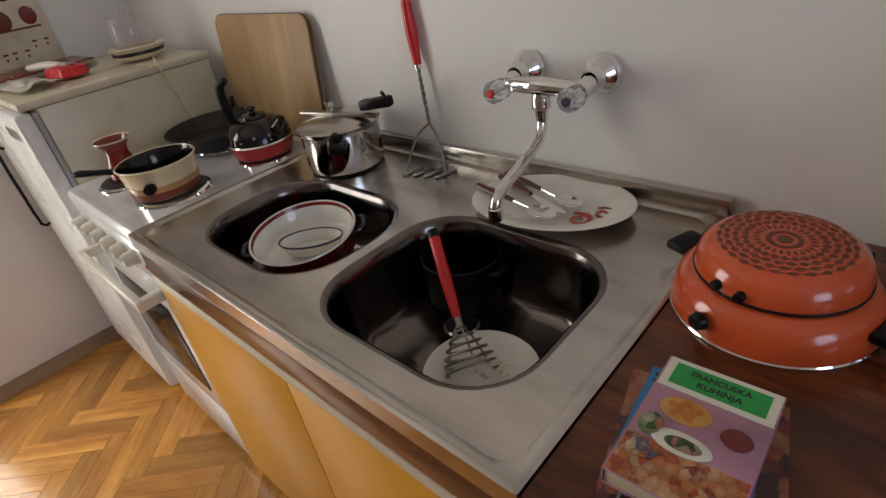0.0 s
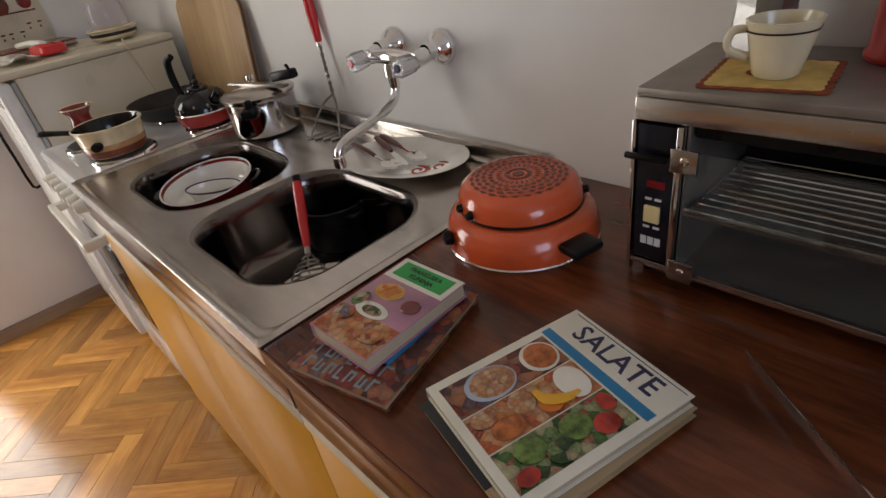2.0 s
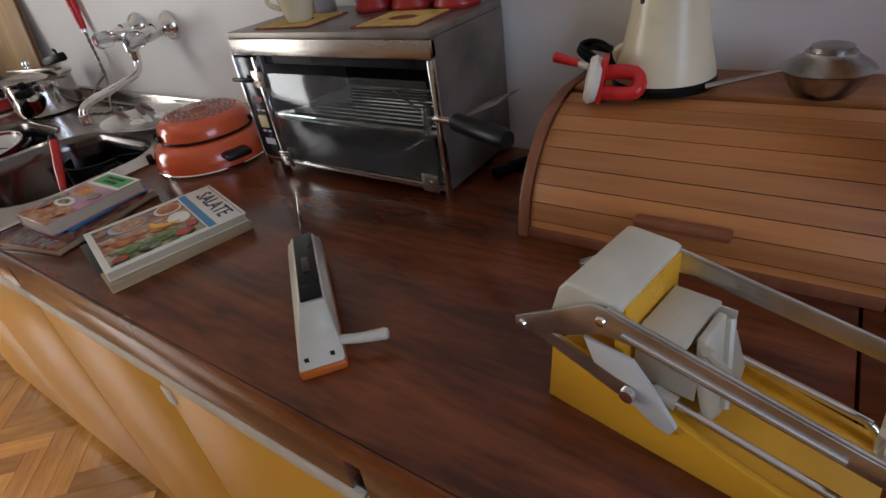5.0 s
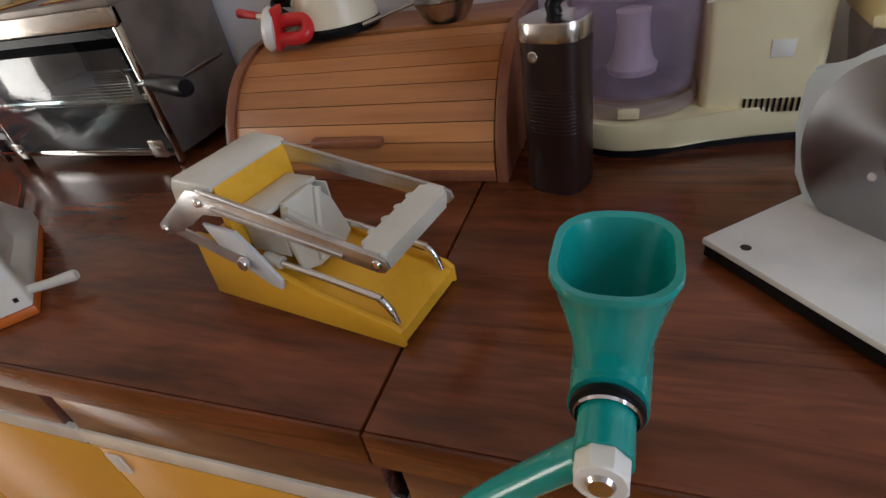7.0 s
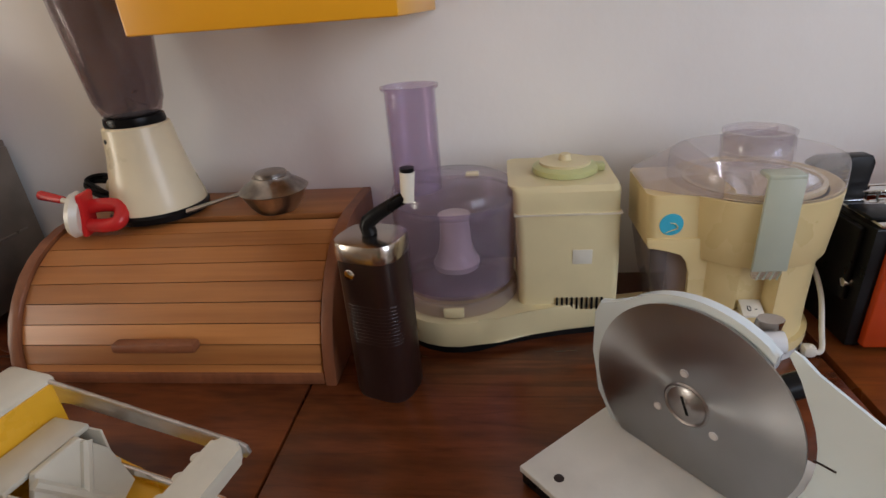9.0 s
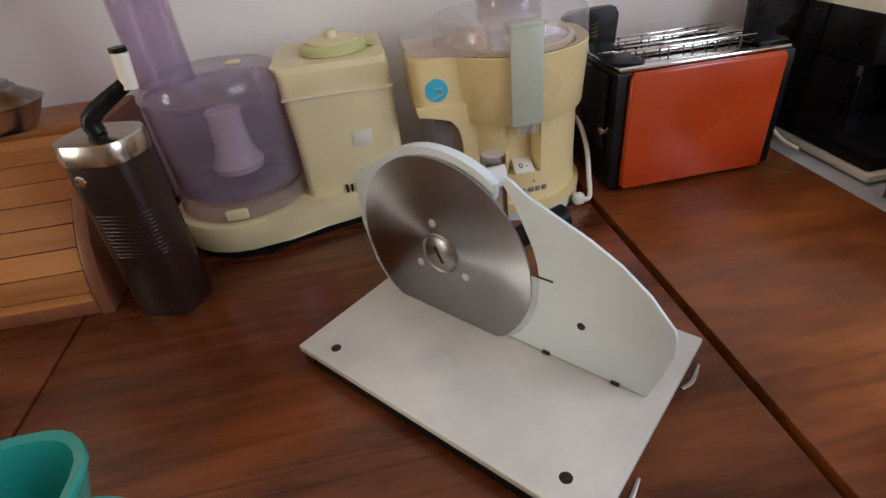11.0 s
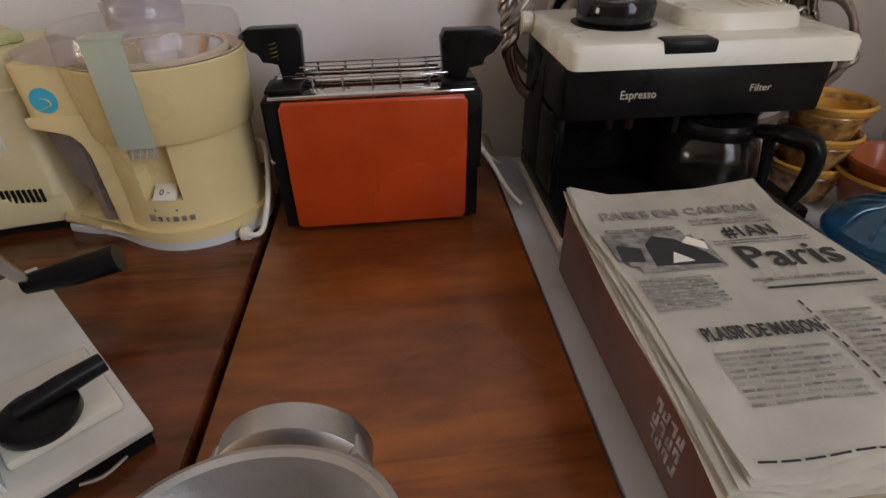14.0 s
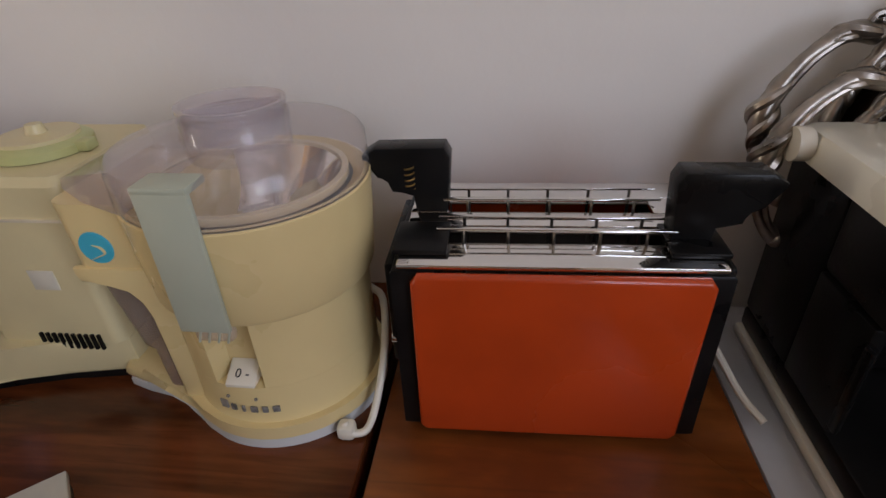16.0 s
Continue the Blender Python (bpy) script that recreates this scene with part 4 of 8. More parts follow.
def pressure_cooker():
    p = thing("pressure_cooker", -0.842, -0.118, TOPZ + 0.0005, 0, "polished aluminium pressure cooker with black handles", "pot")
    part("body", la([(0, 0), (0.080, 0), (0.090, 0.006), (0.094, 0.02), (0.094, 0.094), (0.098, 0.098), (0.0985, 0.102), (0.092, 0.103), (0, 0.103)], 56), M_CHROME, p, "polished pot body")
    part("lid", la([(0.100, 0.103), (0.101, 0.108), (0.095, 0.113), (0.06, 0.121), (0.02, 0.124), (0, 0.124)], 56), M_STEEL, p, "low domed metal lid")
    part("weight", la([(0, 0.152), (0.010, 0.151), (0.011, 0.140), (0.007, 0.136), (0.008, 0.124)], 20, m=pose(-0.02, 0, 0)), M_CHROME, p, "small steel pressure valve")
    part("lid_bar", bx(-0.105, -0.011, 0.121, 0.12, 0.011, 0.130, 0.003, m=pose(0, 0, 0, 0, 0, 14)), M_SPIRAL, p)
    h = part("lid_handle", bx(0.10, -0.013, 0.122, 0.185, 0.013, 0.146, 0.006, m=pose(0, 0, 0, 0, -8, 14)), M_BLACK, p, "black lid handle")
    part("hook", tb([(0.155, 0.03, 0.158), (0.150, 0.03, 0.174), (0.145, 0.028, 0.180)], 0.004, soft=3), M_BLACK, h)
    h = part("side_handle", bx(0.085, -0.020, 0.070, 0.135, 0.020, 0.094, 0.008, m=pose(0, 0, 0, 0, 0, -42)), M_BLACK, p, "black side handle")
    part("lug", bx(0.09, -0.008, 0.09, 0.112, 0.008, 0.112, 0.004, m=pose(0, 0, 0, 0, 0, -42)), M_BLACK, h)


saucepan()
cezve()
frying_pan()
kettle()
pressure_cooker()


def chopping_board():
    b = new("cutting_board")
    tagged(b, "pale wooden cutting board with rounded corners leaning on the wall", "board")
    b.matrix_world = pose(-1.28, -0.030, TOPZ - 0.010, 90 - 6.0, 0, 0)
    bm = B()
    prism(bm, rrect(-0.245, 0.0, 0.245, 0.335, 0.035, 6), -0.008, 0.008, 0.003)
    part("board_panel", bm, M_BOARD, b)
    bm = B()
    a, c = rrect(-0.2465, -0.0015, 0.2465, 0.3365, 0.0365, 6), rrect(-0.2455, -0.0005, 0.2455, 0.3355, 0.0355, 6)
    loft(bm, [[(x, y, -0.0045) for x, y in c], [(x, y, -0.0045) for x, y in a], [(x, y, 0.0045) for x, y in a], [(x, y, 0.0045) for x, y in c]], False, False)
    part("dark_edge", bm, M_BOARDE, b, "dark stained rim")


chopping_board()
# a low cover at the stove's back on which the board stands
solid("stove_back_ledge", bx(-1.535, -0.058, 0.8845, -1.02, -0.002, 0.8888, 0.001), M_ENAMEL, "flat white ledge at the stove's back", "ledge", "structure")


# ---- sink things ----
def tap():
    t = thing("wall_tap", -0.310, WALL_Y, 1.102, 0, "chrome wall-mounted mixer tap with clear acrylic knobs", "tap")
    for x, col, nm in ((-0.075, M_REDP, "red"), (0.075, M_NAVY, "blue")):
        part("flange", la([(0.036, 0), (0.036, 0.004), (0.030, 0.016), (0.020, 0.024), (0.016, 0.030), (0.016, 0.05)], 36, m=pose(x, 0, 0.014, 90, 0, 0)), M_CHROME, t, "round chrome wall plate")
        part("arm", tb([(x, -0.03, 0.014), (x, -0.055, 0.010), (x * 0.95, -0.075, 0.005)], 0.016, soft=3), M_CHROME, t)
        k = part("knob", la([(0.011, 0), (0.013, 0.010), (0.019, 0.016), (0.021, 0.045), (0.017, 0.052), (0, 0.052)], 8, m=pose(x * 1.0, -0.072, 0.004, 90, 0, 0) @ pose(0, 0, 0)), M_CRYST, t, "faceted clear acrylic knob")
        part("cap", la([(0, 0.0555), (0.007, 0.055), (0.008, 0.0525)], 16, m=pose(x * 1.0, -0.072, 0.004, 90, 0, 0)), col, k, nm + " marker disc")
        part("stem", la([(0.006, 0), (0.006, 0.046), (0, 0.046)], 12, m=pose(x, -0.072, 0.004, 90, 0, 0)), M_CHROME, k)
    part("bar", tb([(-0.075, -0.072, 0.006), (0, -0.078, 0.010), (0.075, -0.072, 0.006)], [0.013, 0.016, 0.013], soft=4, seg=14), M_CHROME, t, "chrome mixer body")
    part("collar", la([(0.014, 0.0), (0.017, -0.008), (0.017, -0.026), (0.012, -0.030), (0.010, -0.05)], 24, m=pose(0.0, -0.080, 0.0)), M_CHROME, t)
    part("spout", tb([(0, -0.080, -0.03), (0.0, -0.082, -0.058), (0.006, -0.105, -0.080), (0.020, -0.185, -0.094), (0.028, -0.235, -0.100), (0.031, -0.264, -0.112), (0.032, -0.272, -0.134)], 0.0095, soft=6, seg=16), M_CHROME, t, "long curved chrome spout")
    part("aerator", la([(0.010, 0), (0.012, 0.002), (0.012, 0.022), (0.0095, 0.024)], 20, m=pose(0.032, -0.272, -0.146)), M_CHROME, t)


tap()


def masher():
    p = thing("potato_masher", -0.598, -0.075, TOPZ, 0, "wire potato masher with a red handle leaning on the wall", "masher")
    A = Vector((-0.055, 0.072, 0.085))
    top = Vector((-0.068, 0.078, 0.215))
    part("handle", tb([(-0.078, 0.082, 0.345), (-0.074, 0.081, 0.28), tuple(top)], [0.010, 0.013, 0.009], soft=4, seg=14), M_REDP, p, "red plastic handle")
    part("ferrule", tb([tuple(top), (-0.0675, 0.0775, 0.205)], 0.0075, seg=12), M_CHROME, p)
    bm = B()
    for s in (0, math.pi):
        tube(bm, [(-0.0675 + 0.0024 * math.cos(s + 22 * t) + 0.0125 * t, 0.0775 - 0.0055 * t + 0.0024 * math.sin(s + 22 * t), 0.205 - 0.12 * t) for t in np.linspace(0, 1, 48)], 0.0027, seg=8)
    part("twisted_shaft", bm, M_SPIRAL, p, "twisted steel wire shaft")
    part("fork", tb([tuple(A), (-0.075, 0.045, 0.06), (-0.062, -0.004, 0.02), (-0.055, -0.022, 0.004)], 0.003, soft=5, seg=8), M_SPIRAL, p)
    part("fork", tb([tuple(A), (-0.015, 0.05, 0.065), (0.025, 0.02, 0.035), (0.040, 0.004, 0.004)], 0.003, soft=5, seg=8), M_SPIRAL, p)
    z = []
    for k in range(8):
        z += [(-0.055 + 0.0135 * k, -0.022 + 0.0037 * k + (0.026 if k % 2 else -0.012), 0.004), (-0.048 + 0.0135 * k, -0.020 + 0.0037 * k + (0.026 if k % 2 else -0.012), 0.004)]
    part("mashing_wire", tb(z, 0.003, soft=2, seg=8), M_SPIRAL, p, "zigzag steel mashing wire")


masher()


def oval_dish():
    p = thing("oval_plate", -0.272, -0.102, TOPZ + 0.003, 14, "white oval serving plate with red spiral flowers", "plate")
    part("plate", la([(0, 0), (0.085, 0), (0.10, 0.004), (0.147, 0.016), (0.150, 0.019), (0.146, 0.019), (0.10, 0.009), (0.085, 0.005), (0, 0.005)], 56, sy=0.70), M_WHITECER, p)
    for cx, cy in ((0.062, -0.040), (0.098, -0.012)):
        f = tb([((0.004 + 0.0011 * k) * math.cos(0.5 * k) + cx, (0.004 + 0.0011 * k) * math.sin(0.5 * k) + cy, 0.0098) for k in range(18)], 0.0034, seg=6, flat=0.3)
        part("painted_spiral", f, M_RED, p, "red painted spiral")
    part("painted_leaf", tb([(0.048, -0.018, 0.009), (0.07, -0.02, 0.0092), (0.085, -0.034, 0.0098)], [0.004, 0.007, 0.003], flat=0.15, seg=8), M_RED, p)
    return p


oval_dish()


def cutlery(name, x, y, rz, rz2, head, label):
    c = thing(name, x, y, TOPZ + 0.0225, rz, label, "cutlery", "cutlery on the oval plate")
    part("handle", tb([(-0.10, 0, 0.004), (-0.04, 0, 0.003), (0.0, 0, 0.001)], [0.0075, 0.0085, 0.005], flat=0.6, seg=10), M_DKBR, c, "reddish brown handle")
    if head == "spoon":
        part("neck", tb([(0, 0, 0.001), (0.045, 0, -0.001)], 0.0024, seg=8), M_CHROME, c)
        part("bowl", la([(0, -0.004), (0.012, -0.003), (0.019, 0.001), (0.018, 0.002), (0.011, -0.0015), (0, -0.0025)], 24, m=pose(0.07, 0, 0.0), sx=1.6), M_CHROME, c)
    else:
        bm = B()
        prism(bm, [(0, -0.004), (0.04, -0.009), (0.085, -0.009), (0.10, 0.0), (0.095, 0.005), (0.04, 0.006), (0, 0.004)], -0.001, 0.0008)
        part("blade", bm, M_CHROME, c)


cutlery("spoon", -0.31, -0.075, -14, 0, "spoon", "steel spoon with a brown handle on the oval plate")
cutlery("knife", -0.315, -0.10, -20, 0, "knife", "steel knife with a dark handle on the oval plate")
cutlery("spoon", -0.33, -0.135, -10, 0, "spoon", "steel spoon with a brown handle on the oval plate")


def casserole_in_bowl():
    tilt = pose(0, 0, 0.012, 5, 3, 0)
    p = thing("enamel_pan", -0.662, -0.378, TOPZ - 0.150, 0, "red enamel pan with a cream inside in the sink bowl", "pan")
    part("wall", la([(0.070, 0.0), (0.078, 0.004), (0.096, 0.120), (0.1045, 0.139), (0.1025, 0.1415), (0.094, 0.122), (0.074, 0.008), (0, 0.006), (0, 0.0)], 56, m=tilt), M_DKRED, p, "dark red enamel wall")
    part("inside", la([(0.1035, 0.1415), (0.0945, 0.126), (0.088, 0.104), (0.080, 0.098), (0, 0.096)], 56, m=tilt), M_WHITECER, p, "cream enamel inside")
    part("rim", la([(0.1030, 0.1390), (0.1062, 0.1410), (0.1048, 0.1438), (0.1020, 0.1425)], 56, m=tilt), M_WHITECER, p, "thin cream rim")
    for a in (-128, 52):
        part("handle", tb([(0.094, -0.026, 0.126), (0.116, -0.020, 0.130), (0.120, 0.0, 0.131), (0.116, 0.020, 0.130), (0.094, 0.026, 0.126)], 0.0052, soft=4, m=tilt @ pose(0, 0, 0, 0, 0, a), flat=0.7), M_BLACKEN, p, "black side handle")
    b = thing("enamel_bowl", -0.652, -0.384, TOPZ - 0.150, 52, "small white enamel bowl with a blue rim inside the pan", "bowl")
    part("body", la([(0, 0.0975), (0.040, 0.0975), (0.050, 0.101), (0.062, 0.126), (0.060, 0.126), (0.047, 0.103), (0, 0.1005)], 52, m=tilt, sy=0.52), M_WHITECER, b, "white enamel")
    part("rim", la([(0.0598, 0.1255), (0.0612, 0.1290), (0.0634, 0.1280), (0.0625, 0.1245)], 52, m=tilt, sy=0.52), M_NAVY, b, "dark blue rim")


casserole_in_bowl()


def sink_pot():
    p = thing("black_pot", -0.385, -0.235, TOPZ - 0.1495, 0, "black enamel pot standing in the deep bowl", "pot")
    part("body", la([(0, 0), (0.066, 0), (0.072, 0.006), (0.076, 0.098), (0.078, 0.100), (0.074, 0.101), (0.069, 0.008), (0, 0.006)], 44), M_BLACK, p)
    for s in (-1, 1):
        part("handle", tb([(0.070 * s, -0.018, 0.085), (0.092 * s, -0.012, 0.088), (0.092 * s, 0.012, 0.088), (0.070 * s, 0.018, 0.085)], 0.005, soft=4), M_BLACK, p)


sink_pot()
p = thing("soup_plate", -0.222, -0.395, TOPZ - 0.147, 0, "white plate with food remains in the sink", "plate")
part("plate", la([(0, 0), (0.05, 0), (0.06, 0.004), (0.092, 0.016), (0.094, 0.018), (0.09, 0.0185), (0.058, 0.008), (0, 0.005)], 44), M_WHITECER, p)
bm = B()
rnd = random.Random(11)
for k in range(26):
    a, r = rnd.uniform(0, 6.28), 0.055 * math.sqrt(rnd.random())
    lathe(bm, [(0, 0.009), (rnd.uniform(0.002, 0.005), 0.0075), (0.005, 0.0055)], 7, m=pose(0.02 + r * math.cos(a), 0.015 + r * math.sin(a), 0, 0, 0, rnd.uniform(0, 90)), sy=rnd.uniform(0.5, 1))
part("crumbs", bm, M_CREAM, p, "pale food crumbs")["kind"] = "stuff"


def whisk():
    p = thing("spiral_whisk", -0.232, -0.405, TOPZ - 0.122, 0, "spiral wire whisk with a red handle in the sink", "whisk")
    d = Vector((-0.150, 0.105, 0.158))
    part("handle", tb([tuple(0.34 * d), tuple(0.62 * d), tuple(0.93 * d)], [0.0075, 0.0105, 0.0095], seg=14), M_REDP, p, "red plastic grip")
    part("end_cap", tb([tuple(0.93 * d), tuple(0.99 * d)], [0.0105, 0.0090], seg=14), M_BLACK, p, "black end cap")
    u = d.normalized()
    a = u.cross(Vector((0, 0, 1))).normalized()
    b = u.cross(a)
    part("ferrule", tb([tuple(0.28 * d), tuple(0.345 * d)], [0.0085, 0.0078], seg=12), M_SPIRAL, p)
    pts = []
    for k in range(150):
        t = k / 149
        r = 0.008 + 0.034 * math.sin(math.pi * min(1.0, 1.12 * (1 - t)) * 0.5)
        c = d * (0.30 * t - 0.03)
        pts.append(tuple(c + r * (math.cos(t * 38) * a + math.sin(t * 38) * b)))
    part("coil", tb(pts, 0.0021, seg=7), M_SPIRAL, p, "springy wire coil")
    for g in (0.6, 2.7, 4.8):
        part("brace_wire", tb([tuple(d * 0.28 + 0.007 * (math.cos(g) * a + math.sin(g) * b)), tuple(d * 0.18 + 0.024 * (math.cos(g) * a + math.sin(g) * b)), tuple(d * 0.05 + 0.036 * (math.cos(g) * a + math.sin(g) * b))], 0.0018, soft=4, seg=7), M_SPIRAL, p)


whisk()


# ---- worktop things: sink end ----
def orange_pans():
    def pan(name, z, r, h, label):
        p = thing(name, 0.108, -0.186, z, 0, label, "pan", "orange pans")
        part("wall", la([(r, 0), (r + 0.003, 0.003), (r + 0.002, h * 0.35), (r - 0.004, h * 0.72), (r - 0.016, h * 0.95), (r - 0.03, h), (0, h)], 64), M_ORANGE, p, "glossy orange enamel")
        part("rim", la([(r - 0.004, -0.001), (r + 0.0035, -0.001), (r + 0.0045, 0.0015), (r + 0.003, 0.0035)], 64), M_CHROME if r > 0.1 else M_BLACK, p, "thin rim")
        return p
    p = pan("orange_pan", TOPZ + 0.002, 0.116, 0.054, "orange enamel pan turned upside down on the worktop")
    for a in (-14, 160):
        c, s = math.cos(radians(a)), math.sin(radians(a))
        part("handle", bx(0.112, -0.026, 0.022, 0.150, 0.026, 0.036, 0.006, m=pose(0, 0, 0, 0, 0, a)), M_BLACK, p, "black side handle")
    part("stud", la([(0, 0.014), (0.010, 0.012), (0.012, 0.004), (0.010, 0)], 16, m=pose(0.117 * math.cos(radians(-115)), 0.117 * math.sin(radians(-115)), 0.026) @ pose(0, 0, 0, 0, 90, -115)), M_BLACK, p)
    p = pan("orange_pan", TOPZ + 0.058, 0.092, 0.040, "smaller orange enamel pan with brown check pattern on top")
    part("gap_ring", la([(0.084, -0.003), (0.090, -0.003), (0.090, 0.0), (0.084, 0.0)], 48, closed=True), M_BLACK, p)
    for a in (-100, -118, 35):
        part("stud", la([(0, 0.012), (0.006, 0.010), (0.007, 0)], 12, m=pose(0.091 * math.cos(radians(a)), 0.091 * math.sin(radians(a)), 0.010) @ pose(0, 0, 0, 0, 90, a)), M_BLACK, p)
    z = 0.0402
    bm = B()
    for ring, (r0, r1) in enumerate(((0.024, 0.036), (0.037, 0.047), (0.048, 0.057), (0.058, 0.066), (0.067, 0.074))):
        n = 26
        for k in range(n):
            a = 2 * math.pi * (k + 0.5 * (ring % 2)) / n
            da = math.pi / n * (0.98 if ring else 0.6)
            rm = (r0 + r1) / 2
            pts = [(r0, a), (rm, a + da), (r1, a), (rm, a - da)]
            zz = z if r1 < 0.063 else z - 0.0012 * (r1 - 0.062) / 0.004
            bm.faces.new([bm.verts.new((r * math.cos(t), r * math.sin(t), z - max(0, r - 0.0625) * 0.16 + 0.0006)) for r, t in pts])
    lathe(bm, [(0.014, z + 0.0004), (0.015, z + 0.0010), (0.019, z + 0.0010), (0.020, z + 0.0004)], 36)
    lathe(bm, [(0, z + 0.0010), (0.008, z + 0.0010), (0.0085, z + 0.0003)], 24)
    part("check_pattern", bm, M_BRWN, p, "dark brown check and rosette print")


orange_pans()


def book(name, cx, cy, z, rz, w, h, t, cover, pages, label, group="cookbooks", bow=0.0):
    """A paperback lying flat: x across the cover, y up the cover."""
    b = thing(name, cx, cy, z, rz, label, "book", group)
    part("page_block", bx(-w / 2 + 0.001, -h / 2 + 0.002, 0.0012, w / 2 - 0.003, h / 2 - 0.002, t - 0.0012, 0.0008), pages, b, "yellowed page edges")
    part("cover", bx(-w / 2, -h / 2, t - 0.0012, w / 2, h / 2, t, 0.0004), cover, b)
    part("back_cover", bx(-w / 2, -h / 2, 0.0, w / 2, h / 2, 0.0012, 0.0004), cover, b)
    part("spine", bx(-w / 2 - 0.001, -h / 2, 0.0, -w / 2, h / 2, t, 0.0003), cover, b)
    return b


def at(x, y, z, rz=0):
    return pose(x, y, z, 0, 0, rz)


# lower loose booklets
b = book("cookbook", 0.120, -0.478, TOPZ + 0.0005, 13, 0.152, 0.205, 0.012, F_DARKM, M_PAGESD, "worn cookbook with a dark food photo cover, lying under others")
bm = B()
rnd = random.Random(17)
for row in range(2):
    for k in range(7):
        x0, y0 = -0.058 + 0.0165 * k + rnd.uniform(-0.001, 0.001), -0.096 + 0.024 * row
        w = rnd.uniform(0.009, 0.012)
        box(bm, x0, y0, 0.012, x0 + 0.0028, y0 + 0.019, 0.0124)
        box(bm, x0 + 0.0028, y0 + (0.0 if k % 2 else 0.015), 0.012, x0 + w, y0 + (0.0035 if k % 2 else 0.0185), 0.0124)
        if k % 3:
            box(bm, x0 + w - 0.0028, y0 + 0.0036, 0.012, x0 + w, y0 + 0.0148, 0.0124)
part("title_bars", bm, surf("pale_blue_print", (0.22, 0.29, 0.31), 0.5), b, "pale blue blocky title")["kind"] = "stuff"
bb = book("booklet", 0.108, -0.452, TOPZ + 0.0130, 6, 0.120, 0.150, 0.004, M_BLUEB, M_PAGES, "thin blue booklet between the cookbooks")
bm = B()
bars(bm, -0.055, 0.052, -0.02, 0.072, 0.0041, 2, random.Random(3))
part("print_bars", bm, M_NAVY, bb)


def pink_book():
    b = book("cookbook", 0.1145, -0.4625, TOPZ + 0.0175, 1.5, 0.119, 0.163, 0.018, M_PINK, M_PAGES, "pink cookbook with a green title panel and food photo")
    t = 0.018
    part("title_border", bx(-0.058, 0.038, t, 0.058, 0.081, t + 0.0004), M_COVERW, b, "pale patterned border")
    part("title_panel", bx(-0.049, 0.045, t + 0.0004, 0.049, 0.075, t + 0.0008), M_GREENB, b, "bright green panel")
    words("cover_title", "FRANCUSKA", 0.0105, at(0, 0.0655, t + 0.0009), M_INK, b, 0.062, bold=0.0002)
    words("cover_title", "KUHINJA", 0.0105, at(0.002, 0.0535, t + 0.0009), M_INK, b, 0.046, bold=0.0002)
    part("photo", bx(-0.058, -0.080, t, 0.058, -0.030, t + 0.0004), F_WARM, b, "photo of meat and vegetables")
    rnd = random.Random(6)
    for n, (x, y, rx, ry, mt) in enumerate(((-0.018, 0.016, 0.026, 0.016, M_OCHRE), (0.034, 0.008, 0.015, 0.012, M_DKRED), (-0.008, -0.022, 0.030, 0.013, M_COVERW), (-0.006, -0.023, 0.019, 0.008, F_SALAD), (-0.042, -0.014, 0.012, 0.014, F_SALAD), (0.026, -0.052, 0.024, 0.015, F_WARM), (-0.038, -0.043, 0.016, 0.012, F_FRUIT))):
        part("photo_dish", la([(0, 0.0011), (0.95, 0.0011), (1.0, 0.0005)], 28, m=at(x, y, t + 0.00018 * n) @ Matrix.Diagonal((rx, ry, 1, 1))), mt, b)
    bm = B()
    for k in range(11):
        a = 0.57 * k
        lathe(bm, [(0, 0.0016), (0.0035, 0.0017), (0.004, 0.0011)], 8, m=at(-0.018 + 0.016 * math.cos(a) * (0.5 + 0.5 * (k % 2)), 0.016 + 0.010 * math.sin(a) * (0.5 + 0.5 * (k % 2)), t))
    part("photo_dots", bm, M_ORANGEP, b)
    b.scale = (0.93, 1.03, 1.2)


pink_book()


